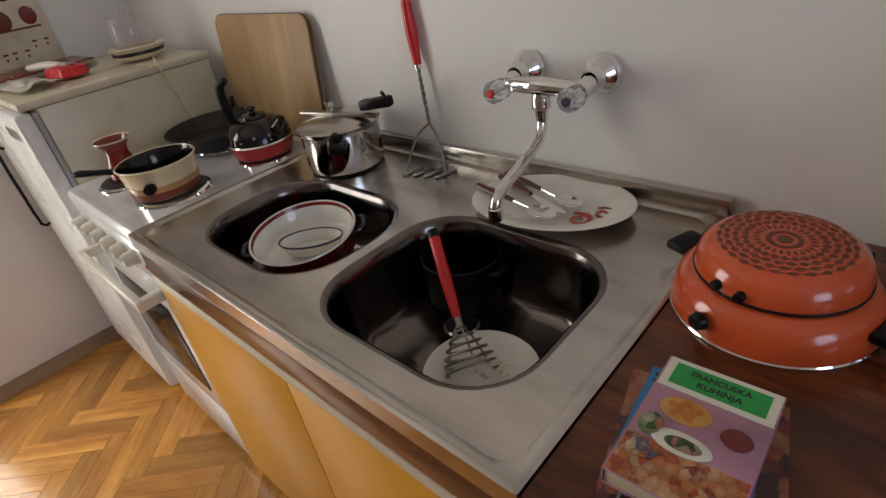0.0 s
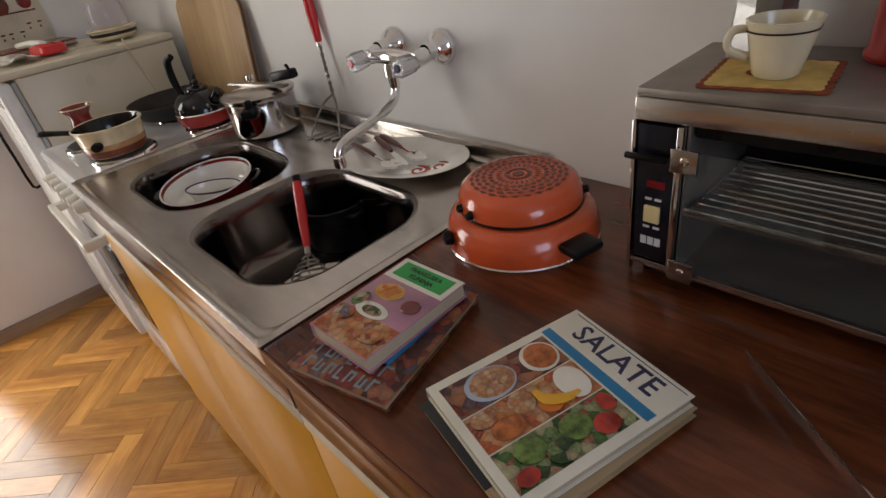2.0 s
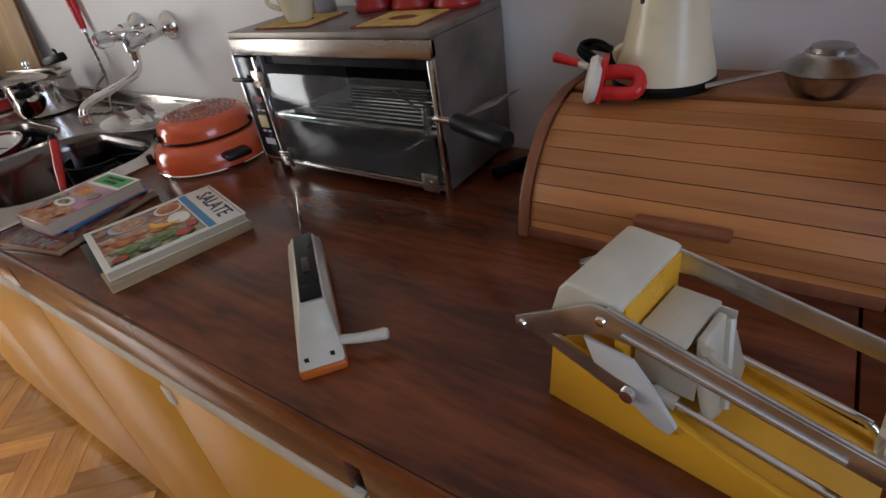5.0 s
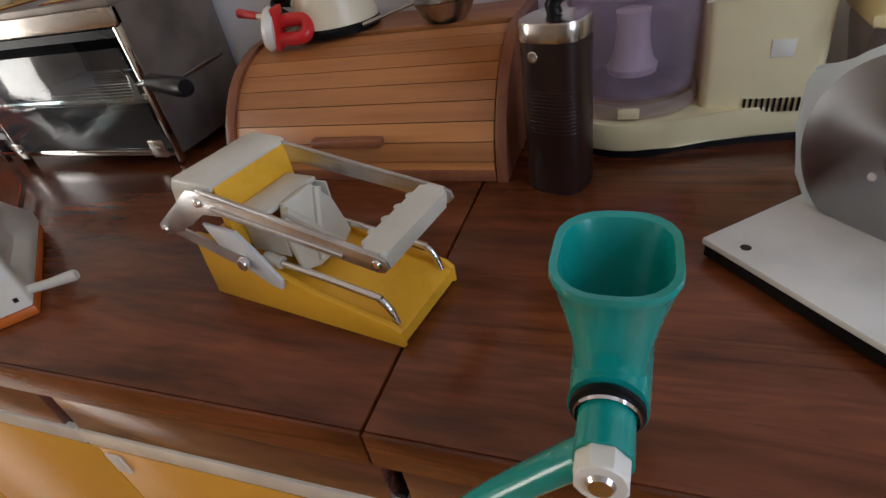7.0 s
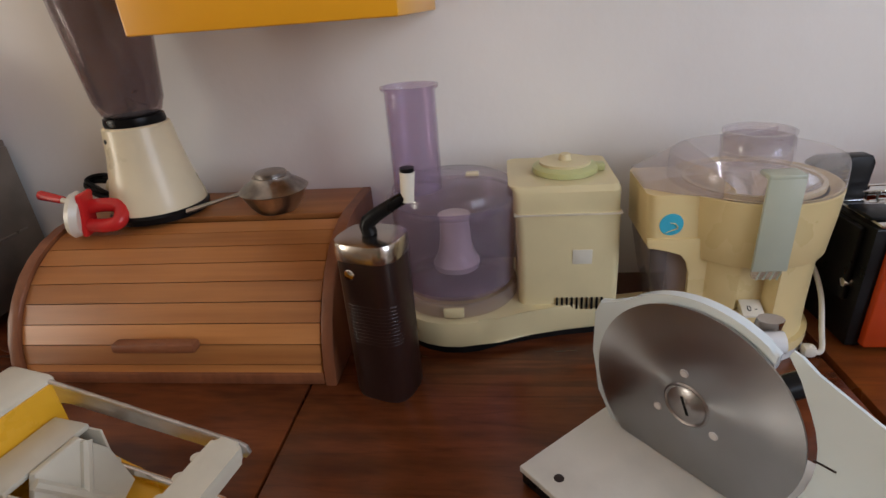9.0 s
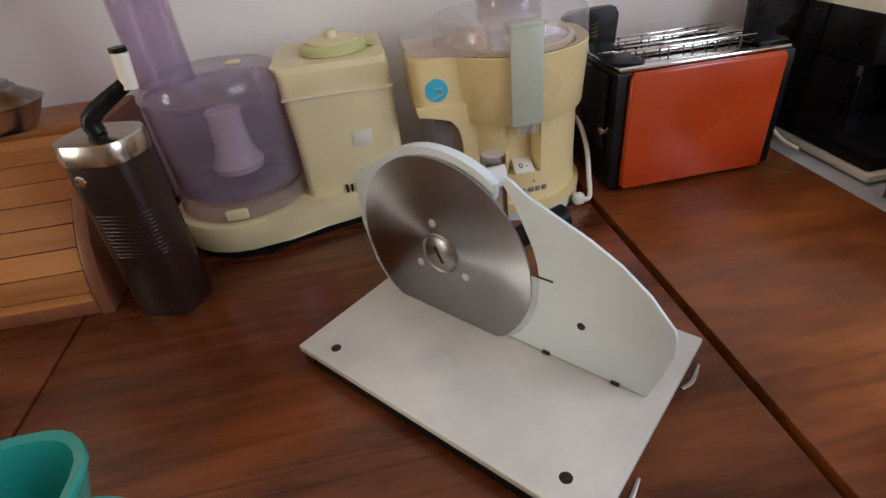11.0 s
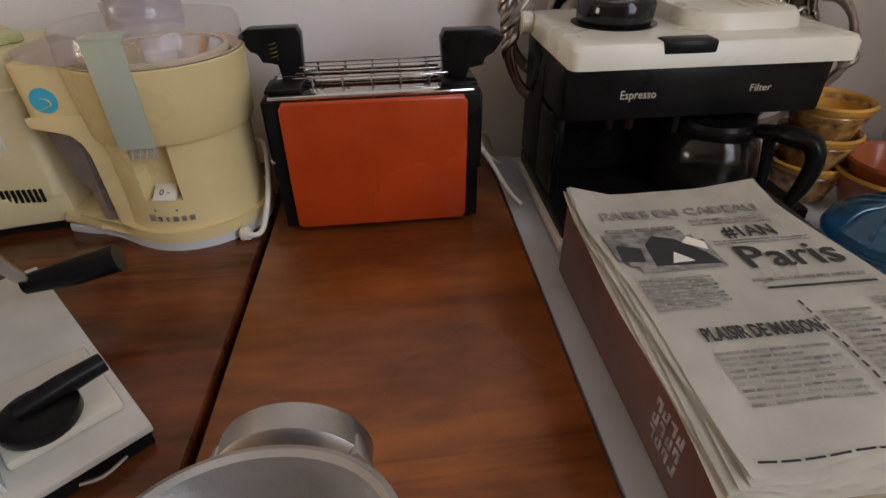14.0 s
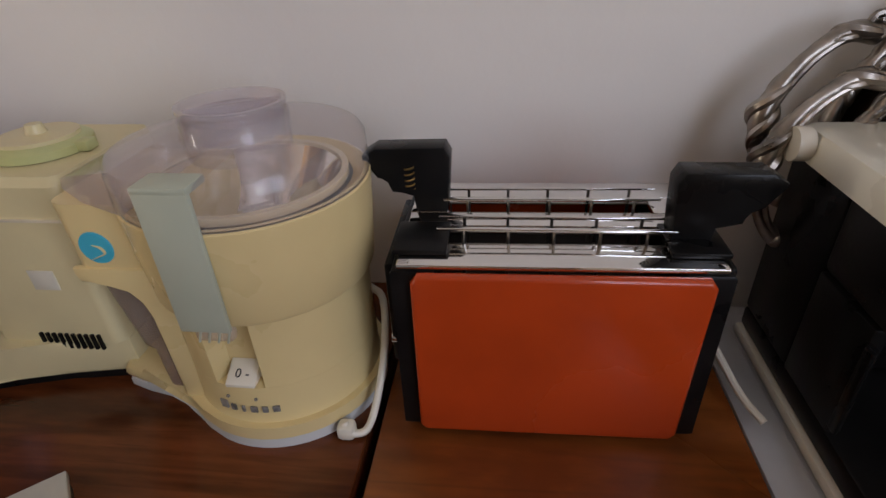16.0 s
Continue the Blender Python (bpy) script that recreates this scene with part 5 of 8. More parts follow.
def salate():
    W, H, T = 0.170, 0.208, 0.014
    b0 = book("cookbook", 0.357, -0.455, TOPZ + 0.0005, -14.0, W + 0.004, H + 0.006, 0.012, M_PAGESD, M_PAGESD, "worn book with torn brown cover under the salad book")
    bm = B()
    prism(bm, [(-0.088, -0.02), (-0.098, 0.01), (-0.094, 0.02), (-0.106, 0.04), (-0.098, 0.06), (-0.104, 0.075), (-0.086, 0.09), (-0.086, -0.02)], 0.009, 0.0115)
    part("torn_flap", bm, M_PAGESD, b0, "torn brown paper flap")
    part("dark_cover", bx(-W / 2 - 0.006, -H / 2 - 0.006, 0.0122, W / 2 - 0.05, -H / 2 + 0.05, 0.0134, 0.0004), M_INK, b0)
    b = book("cookbook", 0.354, -0.451, TOPZ + 0.0142, -15.8, W, H, T, M_COVERW, M_PAGES, "white salad cookbook with a blue band and photo grid")
    words("cover_title", "SALATE", 0.036, at(0.002, 0.080, T + 0.0004), M_NAVY, b, 0.116, bold=0.0004)
    part("title_rule", bx(-0.078, 0.0985, T, 0.080, 0.0995, T + 0.0003), M_NAVY, b)
    part("blue_band", bx(-0.080, 0.046, T, 0.080, 0.058, T + 0.0004), M_BLUEB, b)
    # three tall photo strips with dishes in them
    for x0, x1, mt in ((-0.074, -0.026, F_DARKM), (-0.024, 0.024, F_WARM), (0.026, 0.074, F_SALAD)):
        part("photo", bx(x0, -0.094, T, x1, 0.043, T + 0.0004), mt, b, "printed food photo")
    for n, (x, y, rx, ry, mt) in enumerate(((-0.050, -0.044, 0.0235, 0.030, M_BLUEP), (-0.050, -0.042, 0.0215, 0.027, F_PASTA), (-0.050, 0.020, 0.0230, 0.022, M_COVERW), (-0.050, 0.021, 0.0205, 0.019, M_CARROT), (-0.056, -0.083, 0.016, 0.010, F_DARKM),
                                            (0.000, 0.024, 0.0230, 0.017, M_PAPER), (0.010, -0.010, 0.012, 0.013, M_ORANGEP), (-0.008, -0.034, 0.015, 0.014, F_PASTA), (0.010, -0.062, 0.013, 0.018, M_CARROT), (-0.012, -0.076, 0.011, 0.014, F_PASTA),
                                            (0.040, 0.032, 0.012, 0.009, M_TOMATO), (0.060, 0.016, 0.012, 0.014, M_TOMATO), (0.046, -0.010, 0.015, 0.017, M_LEAF), (0.060, -0.036, 0.013, 0.016, F_SALAD), (0.042, -0.060, 0.015, 0.016, M_LEAF), (0.064, -0.078, 0.009, 0.012, M_TOMATO))):
        part("photo_dish", la([(0, 0.0010), (0.95, 0.0010), (1.0, 0.0005)], 26, m=at(x, y, T + 0.00012 * n) @ Matrix.Diagonal((rx, ry, 1, 1))), mt, b)
    part("photo_banana", tb([(-0.012, -0.016, T + 0.0026), (0.004, -0.012, T + 0.0026), (0.014, 0.004, T + 0.0026), (0.015, 0.022, T + 0.0026)], [0.003, 0.007, 0.006, 0.002], soft=4, flat=0.1), M_YELP, b)
    for book_thing in (b0, b):
        book_thing.scale = (0.955, 0.975, 1.0)


salate()


# ---- grill oven and what stands on it ----
def grill():
    g = thing("grill_oven", 0.292, -0.192, TOPZ, 0, "steel table grill oven with a glass front and rack", "oven")
    W, D, H = 0.422, 0.198, 0.247
    z0 = 0.016
    part("top", bx(0, 0.0, H - 0.010, W, D, H, 0.002), M_GRILLTOP, g, "dull grey-brown metal top")
    part("front_strip", bx(0, -0.003, H - 0.036, W, 0.012, H - 0.0102, 0.002), M_STEEL, g, "brushed front strip")
    part("side_wall", bx(0, 0.004, z0, 0.004, D, H - 0.010), M_STEEL, g)
    part("side_wall", bx(W - 0.004, 0.004, z0, W, D, H - 0.010), M_GRILLTOP, g, "grey steel side")
    # back wall near-black: the cavity's shade is put into its colour
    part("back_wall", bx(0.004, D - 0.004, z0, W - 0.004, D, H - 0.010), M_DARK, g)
    part("floor_pan", bx(0.004, 0.004, z0, W - 0.004, D - 0.004, z0 + 0.004), M_GRILLTOP, g)
    part("inner_wall", bx(0.060, 0.004, z0 + 0.004, 0.063, D - 0.004, H - 0.010), M_GRILLTOP, g)
    part("bottom_rail", bx(0.004, -0.004, z0, W - 0.004, 0.004, z0 + 0.010, 0.002), M_CHROME, g)
    part("side_edge", bx(W - 0.006, -0.005, 0.004, W + 0.001, 0.006, H - 0.036, 0.001), M_CHROME, g)
    part("side_edge", bx(-0.001, -0.005, 0.004, 0.004, 0.006, H - 0.036, 0.001), M_CHROME, g)
    pn = part("control_panel", bx(0.005, -0.002, z0 + 0.012, 0.052, 0.006, H - 0.040, 0.001), M_MIRRB, g, "glossy blue-black control panel")
    part("panel_trim", bx(0.052, -0.006, z0 + 0.010, 0.059, 0.006, H - 0.038, 0.001), M_CHROME, g)
    part("switch", bx(0.019, -0.006, 0.083, 0.039, -0.002, 0.106, 0.0015), M_BUTTON, pn, "ivory rocker switch")
    part("red_mark", bx(0.020, -0.003, 0.130, 0.042, -0.002, 0.139), M_DKRED, pn)
    bm = B()
    for x, zz in ((0.019, 0.113), (0.031, 0.113), (0.018, 0.074), (0.031, 0.074)):
        box(bm, x, -0.003, zz, x + 0.008, -0.002, zz + 0.003)
    part("panel_print", bm, M_WHITEINK, pn)["kind"] = "stuff"
    bm = B()
    for k in range(3):
        box(bm, 0.016 + 0.009 * k, -0.003, 0.050, 0.0235 + 0.009 * k, -0.002, 0.061)
    part("maker_mark", bm, M_WHITEINK, pn, "plain pale maker's mark")
    # lamp housing and cavity
    part("heater_cover", bx(0.066, 0.01, H - 0.052, W - 0.008, D - 0.01, H - 0.040), M_BLACK, g)
    d = part("glass_door", bx(0.066, -0.010, 0.030, W - 0.010, -0.006, H - 0.062, 0.001), M_OVENG, g, "tilted clear glass door")
    d.visible_shadow = False
    for x, zz in ((0.050, 0.160), (0.058, 0.016), (W - 0.04, 0.018)):
        c = part("door_clip", bx(x, -0.014, zz, x + 0.030, -0.0105, zz + 0.028, 0.001), M_STEEL, d, "steel door clip")
        part("screw", la([(0, 0.003), (0.004, 0.0025), (0.005, 0)], 12, m=pose(x + 0.016, -0.014, zz + 0.015, 90, 0, 0)), M_CHROME, c)
    part("door_knob", bx(-0.004, -0.018, 0.168, 0.048, -0.011, 0.176, 0.003), M_BLACK, d, "black door grip")
    r = part("rack_frame", tb([(0.068, 0.004, 0.104), (W - 0.010, 0.004, 0.104), (W - 0.010, D - 0.02, 0.104), (0.068, D - 0.02, 0.104)], 0.0032, closed=True, seg=8), M_CHROME, g)
    for k in range(11):
        y = 0.014 + 0.0155 * k
        part("rack_wire", tb([(0.068, y, 0.105), (W - 0.010, y, 0.105)], 0.0017, seg=6), M_CHROME, r)
    part("tray_rail", bx(0.064, -0.001, 0.1010, W - 0.008, 0.004, 0.1125, 0.002), M_CHROME, g, "bright rack front rail")
    part("bracket", bx(W - 0.030, -0.004, 0.106, W - 0.018, 0.0, 0.135, 0.001), M_STEEL, g)
    for x in (0.02, W - 0.03):
        for y in (0.02, D - 0.03):
            part("foot", la([(0, 0), (0.008, 0), (0.009, 0.012), (0.006, z0), (0, z0)], 14, m=pose(x, y, 0)), M_BLACK, g)
    s = thing("grill_fork", 0.699, -0.193, TOPZ + 0.130, 0, "long steel grill fork with a black handle on the grill rack", "fork")
    part("rod", tb([(-0.150, 0.105, -0.002), (-0.060, 0.045, -0.006), (0.0, 0.0, 0.0)], 0.0026, seg=8), M_CHROME, s)
    part("prong_bar", tb([(-0.030, 0.080, 0.006), (-0.012, 0.035, 0.004), (-0.006, 0.006, 0.0)], 0.0026, seg=8), M_CHROME, s)
    part("crosspiece", bx(-0.012, -0.004, -0.014, -0.004, 0.012, 0.016, 0.002), M_STEEL, s, "steel crosspiece")
    part("ferrule", tb([(-0.004, 0.001, 0.0), (0.030, -0.014, 0.006), (0.062, -0.028, 0.011)], [0.0040, 0.0046, 0.0060], seg=12), M_CHROME, s)
    part("handle", tb([(0.058, -0.027, 0.011), (0.064, -0.030, 0.0112), (0.150, -0.067, 0.0135), (0.160, -0.071, 0.0137)], [0.0090, 0.0120, 0.0130, 0.0105], seg=18), M_BLACK, s, "cylindrical black handle")
    k = thing("grill_grate", 0.716, -0.115, TOPZ + 0.115, 0, "small dark wire grate sticking out of the grill side", "grate")
    for j in range(6):
        part("wire", tb([(0.002, -0.035 + 0.012 * j, 0), (0.060, -0.020 + 0.012 * j, 0.022)], 0.0013, seg=6), M_SPIRAL, k)
    part("end_wire", tb([(0.060, -0.022, 0.022), (0.060, 0.042, 0.022)], 0.0013, seg=6), M_SPIRAL, k)
    # dark kit lying beside the grill
    solid("rail_handle", tb([(0.742, -0.105, TOPZ + 0.010), (0.772, -0.05, TOPZ + 0.0105), (0.786, -0.025, TOPZ + 0.011)], [0.0095, 0.0095, 0.007], seg=12), M_BLACK, "black rod handle lying beside the grill", "handle")


grill()
GT = TOPZ + 0.247


def canister(x, y, label):
    c = thing("canister", x, y, GT + 0.0005, 0, label, "canister", "red canisters")
    part("jar", la([(0, 0), (0.034, 0), (0.037, 0.004), (0.037, 0.008), (0.034, 0.012), (0.034, 0.066), (0.037, 0.070), (0.037, 0.073)], 40), M_REDCER, c, "ribbed red jar")
    part("lid", la([(0.038, 0.073), (0.037, 0.078), (0.026, 0.088), (0.010, 0.094), (0.007, 0.100), (0.010, 0.104), (0.011, 0.110), (0.006, 0.115), (0, 0.116)], 40), M_REDCER, c, "red lid with a round knob")
    return c


c1 = canister(0.499, -0.034, "red glazed ceramic canister with a knobbed lid")
copy_thing(c1, pose(0.578, -0.034, GT + 0.0005))
copy_thing(c1, pose(0.660, -0.032, GT + 0.0005))


def doily(x, y, rz, label):
    d = thing("cloth_mat", x, y, GT + 0.0004, rz, label, "mat", "yellow cloth mats")
    pts = []
    n = 14
    for k in range(4 * n):
        s, t = divmod(k, n)
        u = -0.058 + 0.116 * t / n
        w = 0.054 + 0.0022 * (k % 2)
        pts.append([(u, -w), (w + 0.004, u * 0.93), (-u, w), (-w - 0.004, -u * 0.93)][s])
    bm = B()
    prism(bm, pts, 0, 0.0014)
    part("border", bm, M_MATR, d, "rust stitched scalloped edge")
    bm = B()
    prism(bm, [(px * 0.89, py * 0.89) for px, py in pts], 0.0014, 0.0024)
    part("cloth", bm, M_MAT, d, "yellow woven cloth")
    part("motif", la([(0, 0.0029), (0.022, 0.0028), (0.024, 0.0024)], 22, sy=0.7), M_MATR, d, "rust coloured motif")
    return d


m1 = doily(0.402, -0.118, 6, "square yellow cloth mat with a rust border")
copy_thing(m1, pose(0.618, -0.118, GT + 0.0004, 0, 0, 4))


def mug():
    c = thing("mug", 0.408, -0.126, GT + 0.0032, 0, "cream ceramic mug with a thin dark line", "mug")
    part("body", la([(0, 0), (0.019, 0), (0.022, 0.003), (0.026, 0.020), (0.032, 0.048), (0.034, 0.056), (0.032, 0.0565), (0.029, 0.046), (0.021, 0.010), (0, 0.008)], 40), M_MUGC, c)
    part("line", la([(0.0322, 0.0455), (0.0326, 0.0465), (0.0329, 0.0475)], 40), M_BROWNP, c, "thin dark band")
    part("handle", tb([(-0.026, -0.012, 0.048), (-0.040, -0.020, 0.046), (-0.042, -0.021, 0.030), (-0.026, -0.012, 0.020)], 0.0042, soft=5, seg=10), M_MUGC, c)


mug()


def moka():
    c = thing("moka_pot", 0.364, -0.044, GT + 0.0005, 0, "aluminium moka pot with a dark handle", "coffee maker")
    part("boiler", la([(0, 0), (0.036, 0), (0.037, 0.004), (0.032, 0.055), (0.033, 0.062), (0.034, 0.070)], 8), M_ALU, c, "faceted lower boiler")
    part("collar", la([(0.0345, 0.069), (0.0355, 0.071), (0.0355, 0.083), (0.0345, 0.085)], 40), M_CHROME, c, "smooth collar")
    part("upper", la([(0.030, 0.085), (0.029, 0.092), (0.040, 0.150), (0.039, 0.152), (0, 0.152)], 8), M_ALU, c, "faceted upper chamber")
    part("lid", la([(0.041, 0.152), (0.038, 0.158), (0.012, 0.168), (0.007, 0.172), (0.008, 0.182), (0, 0.183)], 8), M_ALU, c)
    part("gasket", la([(0.033, 0.084), (0.0352, 0.0865), (0.031, 0.089)], 30), M_BLACK, c)
    part("handle", tb([(0.034, 0.008, 0.145), (0.062, 0.014, 0.150), (0.068, 0.016, 0.11), (0.066, 0.015, 0.085)], [0.005, 0.008, 0.008, 0.006], soft=4), M_BLACK, c, "black handle")


moka()


# ---- electric knife ----
def slicer_knife():
    M_ORANGER = surf("red_orange_plastic", (0.55, 0.13, 0.02), 0.32, vary=0.08)
    k = thing("electric_knife", 0.702, -0.476, TOPZ, -39.5, "white and orange electric knife with a steel blade", "electric knife")

    def lean(bm):
        # the housing narrows towards its top
        for v in bm.verts:
            u = max(0.0, v.co.z - 0.013) / 0.072
            v.co.y = v.co.y * (1 - 0.46 * u) + 0.009 * u
        return bm
    outer = [(-0.115, 0.013), (-0.114, 0.030), (-0.085, 0.047), (-0.052, 0.067), (-0.026, 0.0845), (0.040, 0.0855), (0.105, 0.084), (0.112, 0.045), (0.116, 0.013), (0.050, 0.013), (0.0, 0.013), (-0.060, 0.013)]
    inner = [(-0.040, 0.032), (-0.044, 0.037), (-0.038, 0.048), (-0.026, 0.060), (-0.014, 0.0745), (0.040, 0.0765), (0.086, 0.0755), (0.090, 0.052), (0.084, 0.034), (0.050, 0.029), (0.0, 0.028), (-0.025, 0.029)]
    deep = [(0.026 + (x - 0.026) * 0.80, 0.052 + (z - 0.052) * 0.70) for x, z in inner]
    slim = [(x * 0.985, 0.048 + (z - 0.048) * 0.96) for x, z in outer]
    mid = [(0.5 * a[0] + 0.5 * b[0], 0.5 * a[1] + 0.5 * b[1]) for a, b in zip(slim, inner)]
    rows = [(deep, -0.0085), (inner, -0.0222), (mid, -0.0236), (slim, -0.0236), (outer, -0.0215), (outer, 0.0215), (slim, 0.0236), (mid, 0.0236), (inner, 0.0222), (deep, 0.0085)]
    bm = B()
    loft(bm, [[(x, y, z) for x, z in loop] for loop, y in rows])
    part("housing", lean(bm), M_OLDW, k, "white plastic housing with a hollow grip", sharp=50)
    part("base", bx(-0.110, -0.0245, 0.0, 0.117, 0.0245, 0.0128, 0.004), M_ORANGER, k, "reddish orange plastic base")
    part("switch_strip", bx(-0.024, -0.0015, 0.0850, 0.104, 0.0195, 0.0882, 0.0012), M_BLACK, k, "black top strip")
    part("switch", bx(0.030, 0.005, 0.0882, 0.058, 0.013, 0.0900, 0.0008), M_BROWNP, k)
    part("release_slot", bx(-0.054, 0.001, 0.0655, -0.040, 0.013, 0.0725, 0.001), M_BLACK, k, "dark release slot")
    for y in (-0.013, 0.013):
        part("screw_hole", bx(0.1120, y - 0.0022, 0.022, 0.1152, y + 0.0022, 0.027), M_BROWNP, k)
    part("side_plug", tb([(0.094, 0.018, 0.022), (0.102, 0.042, 0.022), (0.108, 0.068, 0.023), (0.109, 0.071, 0.0232)], [0.0050, 0.0055, 0.0065, 0.0050], seg=14), M_OLDW, k, "white plug on the side")
    bm = B()
    prism(bm, [(-0.300, 0.021), (-0.285, 0.013), (-0.115, 0.014), (-0.115, 0.026), (-0.296, 0.024)], -0.0008, 0.0008, m=pose(0, 0, 0, 90, 0, 0))
    part("blade", bm, M_CHROME, k, "long thin steel blade")
    part("blade_holder", bx(-0.122, -0.0045, 0.013, -0.112, 0.0045, 0.028, 0.002), M_CHROME, k)


slicer_knife()


# ---- potato chipper ----
def chipper():
    c = thing("potato_chipper", 0.999, -0.472, TOPZ, -11, "yellow and white potato chipper with steel lever arms", "potato cutter")
    L, W = 0.230, 0.095
    M_BLUEW = surf("cool_white_plastic", (0.66, 0.66, 0.64), 0.34, vary=0.05)
    side = [(0, 0), (L, 0), (L, 0.016), (L - 0.008, 0.022), (0.14, 0.037), (0.105, 0.048), (0.075, 0.062), (0.050, 0.070), (0.012, 0.074), (0.006, 0.073)]
    for y0, y1 in ((0.0, 0.006), (W - 0.006, W)):
        bm = B()
        prism(bm, side, -y1, -y0, 0.0015, m=pose(0, 0, 0, 90, 0, 0))
        part("side_cheek", bm, M_YELP, c, "yellow plastic cheek")
    bm = B()
    prism(bm, [(0.004, 0.002), (L - 0.001, 0.002), (L - 0.001, 0.014), (L - 0.010, 0.018), (0.14, 0.031), (0.105, 0.041), (0.075, 0.054), (0.05, 0.062), (0.010, 0.066)], -W + 0.006, -0.006, m=pose(0, 0, 0, 90, 0, 0))
    part("deck", bm, M_YELP, c, "sloping yellow deck")
    part("deck_channel", bx(0.135, 0.024, 0.030, L - 0.020, W - 0.024, 0.0335, 0.001, m=pose(0, 0, 0.0035, 0, 8.8, 0) @ pose(0, 0, 0.0065)), M_YELP, c, "raised middle track")
    part("front_panel", bx(0.058, 0.004, 0.062, 0.066, W - 0.004, 0.128, 0.001), M_YELP, c, "yellow cutter panel")
    bm = B()
    prism(bm, [(0.004, 0.098), (0.012, 0.126), (0.018, 0.1345), (0.024, 0.136), (0.060, 0.1335), (0.064, 0.131), (0.064, 0.126), (0.030, 0.100), (0.010, 0.092)], -W - 0.001, 0.001, 0.003, m=pose(0, 0, 0, 90, 0, 0), seg=3)
    part("head", bm, M_OLDW, c, "white plastic head")
    # pusher: a thin shelf and a braced plate
    part("pusher_shelf", bx(0.068, 0.012, 0.098, 0.104, W - 0.014, 0.103, 0.0015), M_OLDW, c, "white pusher shelf")
    bm = B()
    prism(bm, [(0.014, 0.048), (0.016, 0.082), (0.030, 0.104), (0.066, 0.104), (0.079, 0.082), (0.081, 0.048), (0.066, 0.042), (0.030, 0.042)], -0.003, 0.003, 0.001,
          m=Matrix(((0, 0, 1, 0.118), (1, 0, 0, 0), (0, 1, 0, 0), (0, 0, 0, 1))))
    for v in bm.verts:
        v.co.x -= 0.30 * (v.co.z - 0.075)
    part("pusher", bm, M_OLDW, c, "white potato pusher plate")
    for a, b in (((0.026, 0.100), (0.062, 0.046)), ((0.068, 0.100), (0.034, 0.046))):
        part("pusher_rib", tb([(0.1225 - 0.30 * (z - 0.075), y, z) for y, z in (a, b)], [0.0042, 0.0042], seg=8), M_OLDW, c)
    for y in (0.014, W - 0.016):
        part("pusher_web", bx(0.070, y, 0.060, 0.116, y + 0.002, 0.099, 0.0005), M_OLDW, c)
    for y, s in ((-0.006, -1), (W - 0.003, 1)):
        bm = B()
        prism(bm, [(-0.0265, 0.077), (-0.0265, 0.084), (0.030, 0.121), (0.044, 0.1305), (0.056, 0.131), (0.070, 0.127), (0.236, 0.101), (0.242, 0.098), (0.2435, 0.092), (0.239, 0.087), (0.232, 0.0865), (0.078, 0.110), (0.052, 0.108), (0.028, 0.092), (-0.012, 0.075), (-0.022, 0.074)], -y - 0.0016, -y + 0.0016, 0.0008, m=pose(0, 0, 0, 90, 0, 0))
        arm = part("lever_arm", bm, M_ARM, c, "stamped steel lever arm")
        part("arm_rib", tb([(0.070, y + 0.0020 * s, 0.1165), (0.205, y + 0.0020 * s, 0.0962)], 0.0030, seg=10, flat=0.7), M_CHROME, arm)
        part("arm_flange", tb([(0.056, y - 0.001 * s, 0.1305), (0.236, y - 0.001 * s, 0.1005)], 0.0020, seg=8), M_ARM, arm)
        turned = 90 if s < 0 else -90
        for x, z in ((0.053, 0.119), (0.234, 0.094), (-0.019, 0.080)):
            part("rivet", la([(0, 0.003), (0.0035, 0.0022), (0.0045, 0)], 14, m=pose(x, y + 0.0014 * s, z, turned, 0, 0)), M_CHROME, arm)
        bm = B()
        yy = y - 0.0036 * s
        prism(bm, [(-0.024, 0.083), (-0.019, 0.074), (0.066, 0.050), (0.078, 0.051), (0.082, 0.058), (0.076, 0.065), (0.066, 0.066), (-0.016, 0.086)], -yy - 0.0009, -yy + 0.0009, m=pose(0, 0, 0, 90, 0, 0))
        part("link_bar", bm, M_ARM, c, "flat steel link")
        part("link_bolt", la([(0, 0.006), (0.0055, 0.006), (0.0062, 0.004), (0.0062, 0)], 16, m=pose(0.0767, y - 0.002 * s, 0.0585, turned, 0, 0)), M_CHROME, c)
        bm = B()
        ya = y * (0.2 if s < 0 else 1.0) - (0.008 if s > 0 else 0.0)
        prism(bm, [(0.036, 0.092), (0.076, 0.090), (0.092, 0.072), (0.113, 0.044), (0.109, 0.034), (0.098, 0.035), (0.072, 0.050), (0.048, 0.066)], -ya - 0.0018, -ya + 0.0018, 0.0006, m=pose(0, 0, 0, 90, 0, 0))
        part("carrier", bm, M_BLUEW, c, "white side carrier")
        yr = 0.010 if s < 0 else W - 0.010
        part("guide_rod", tb([(0.095, yr, 0.0555), (0.198, yr, 0.0425), (0.210, yr, 0.0390), (0.217, yr, 0.031), (0.221, yr, 0.017)], 0.0034, soft=4, seg=12), M_CHROME, c, "bent steel guide rod")
        part("rod_socket", tb([(0.088, yr, 0.0565), (0.106, yr, 0.0543)], 0.0062, seg=14), M_OLDW, c)
    bm = B()
    prism(bm, rrect(-0.013, -0.0045, 0.011, W - 0.0045, 0.005), -0.008, 0.008, 0.004, m=pose(0.229, 0, 0.0955, 0, 8, 0), seg=3)
    part("handle", bm, M_OLDW, c, "white finger-notched handle")
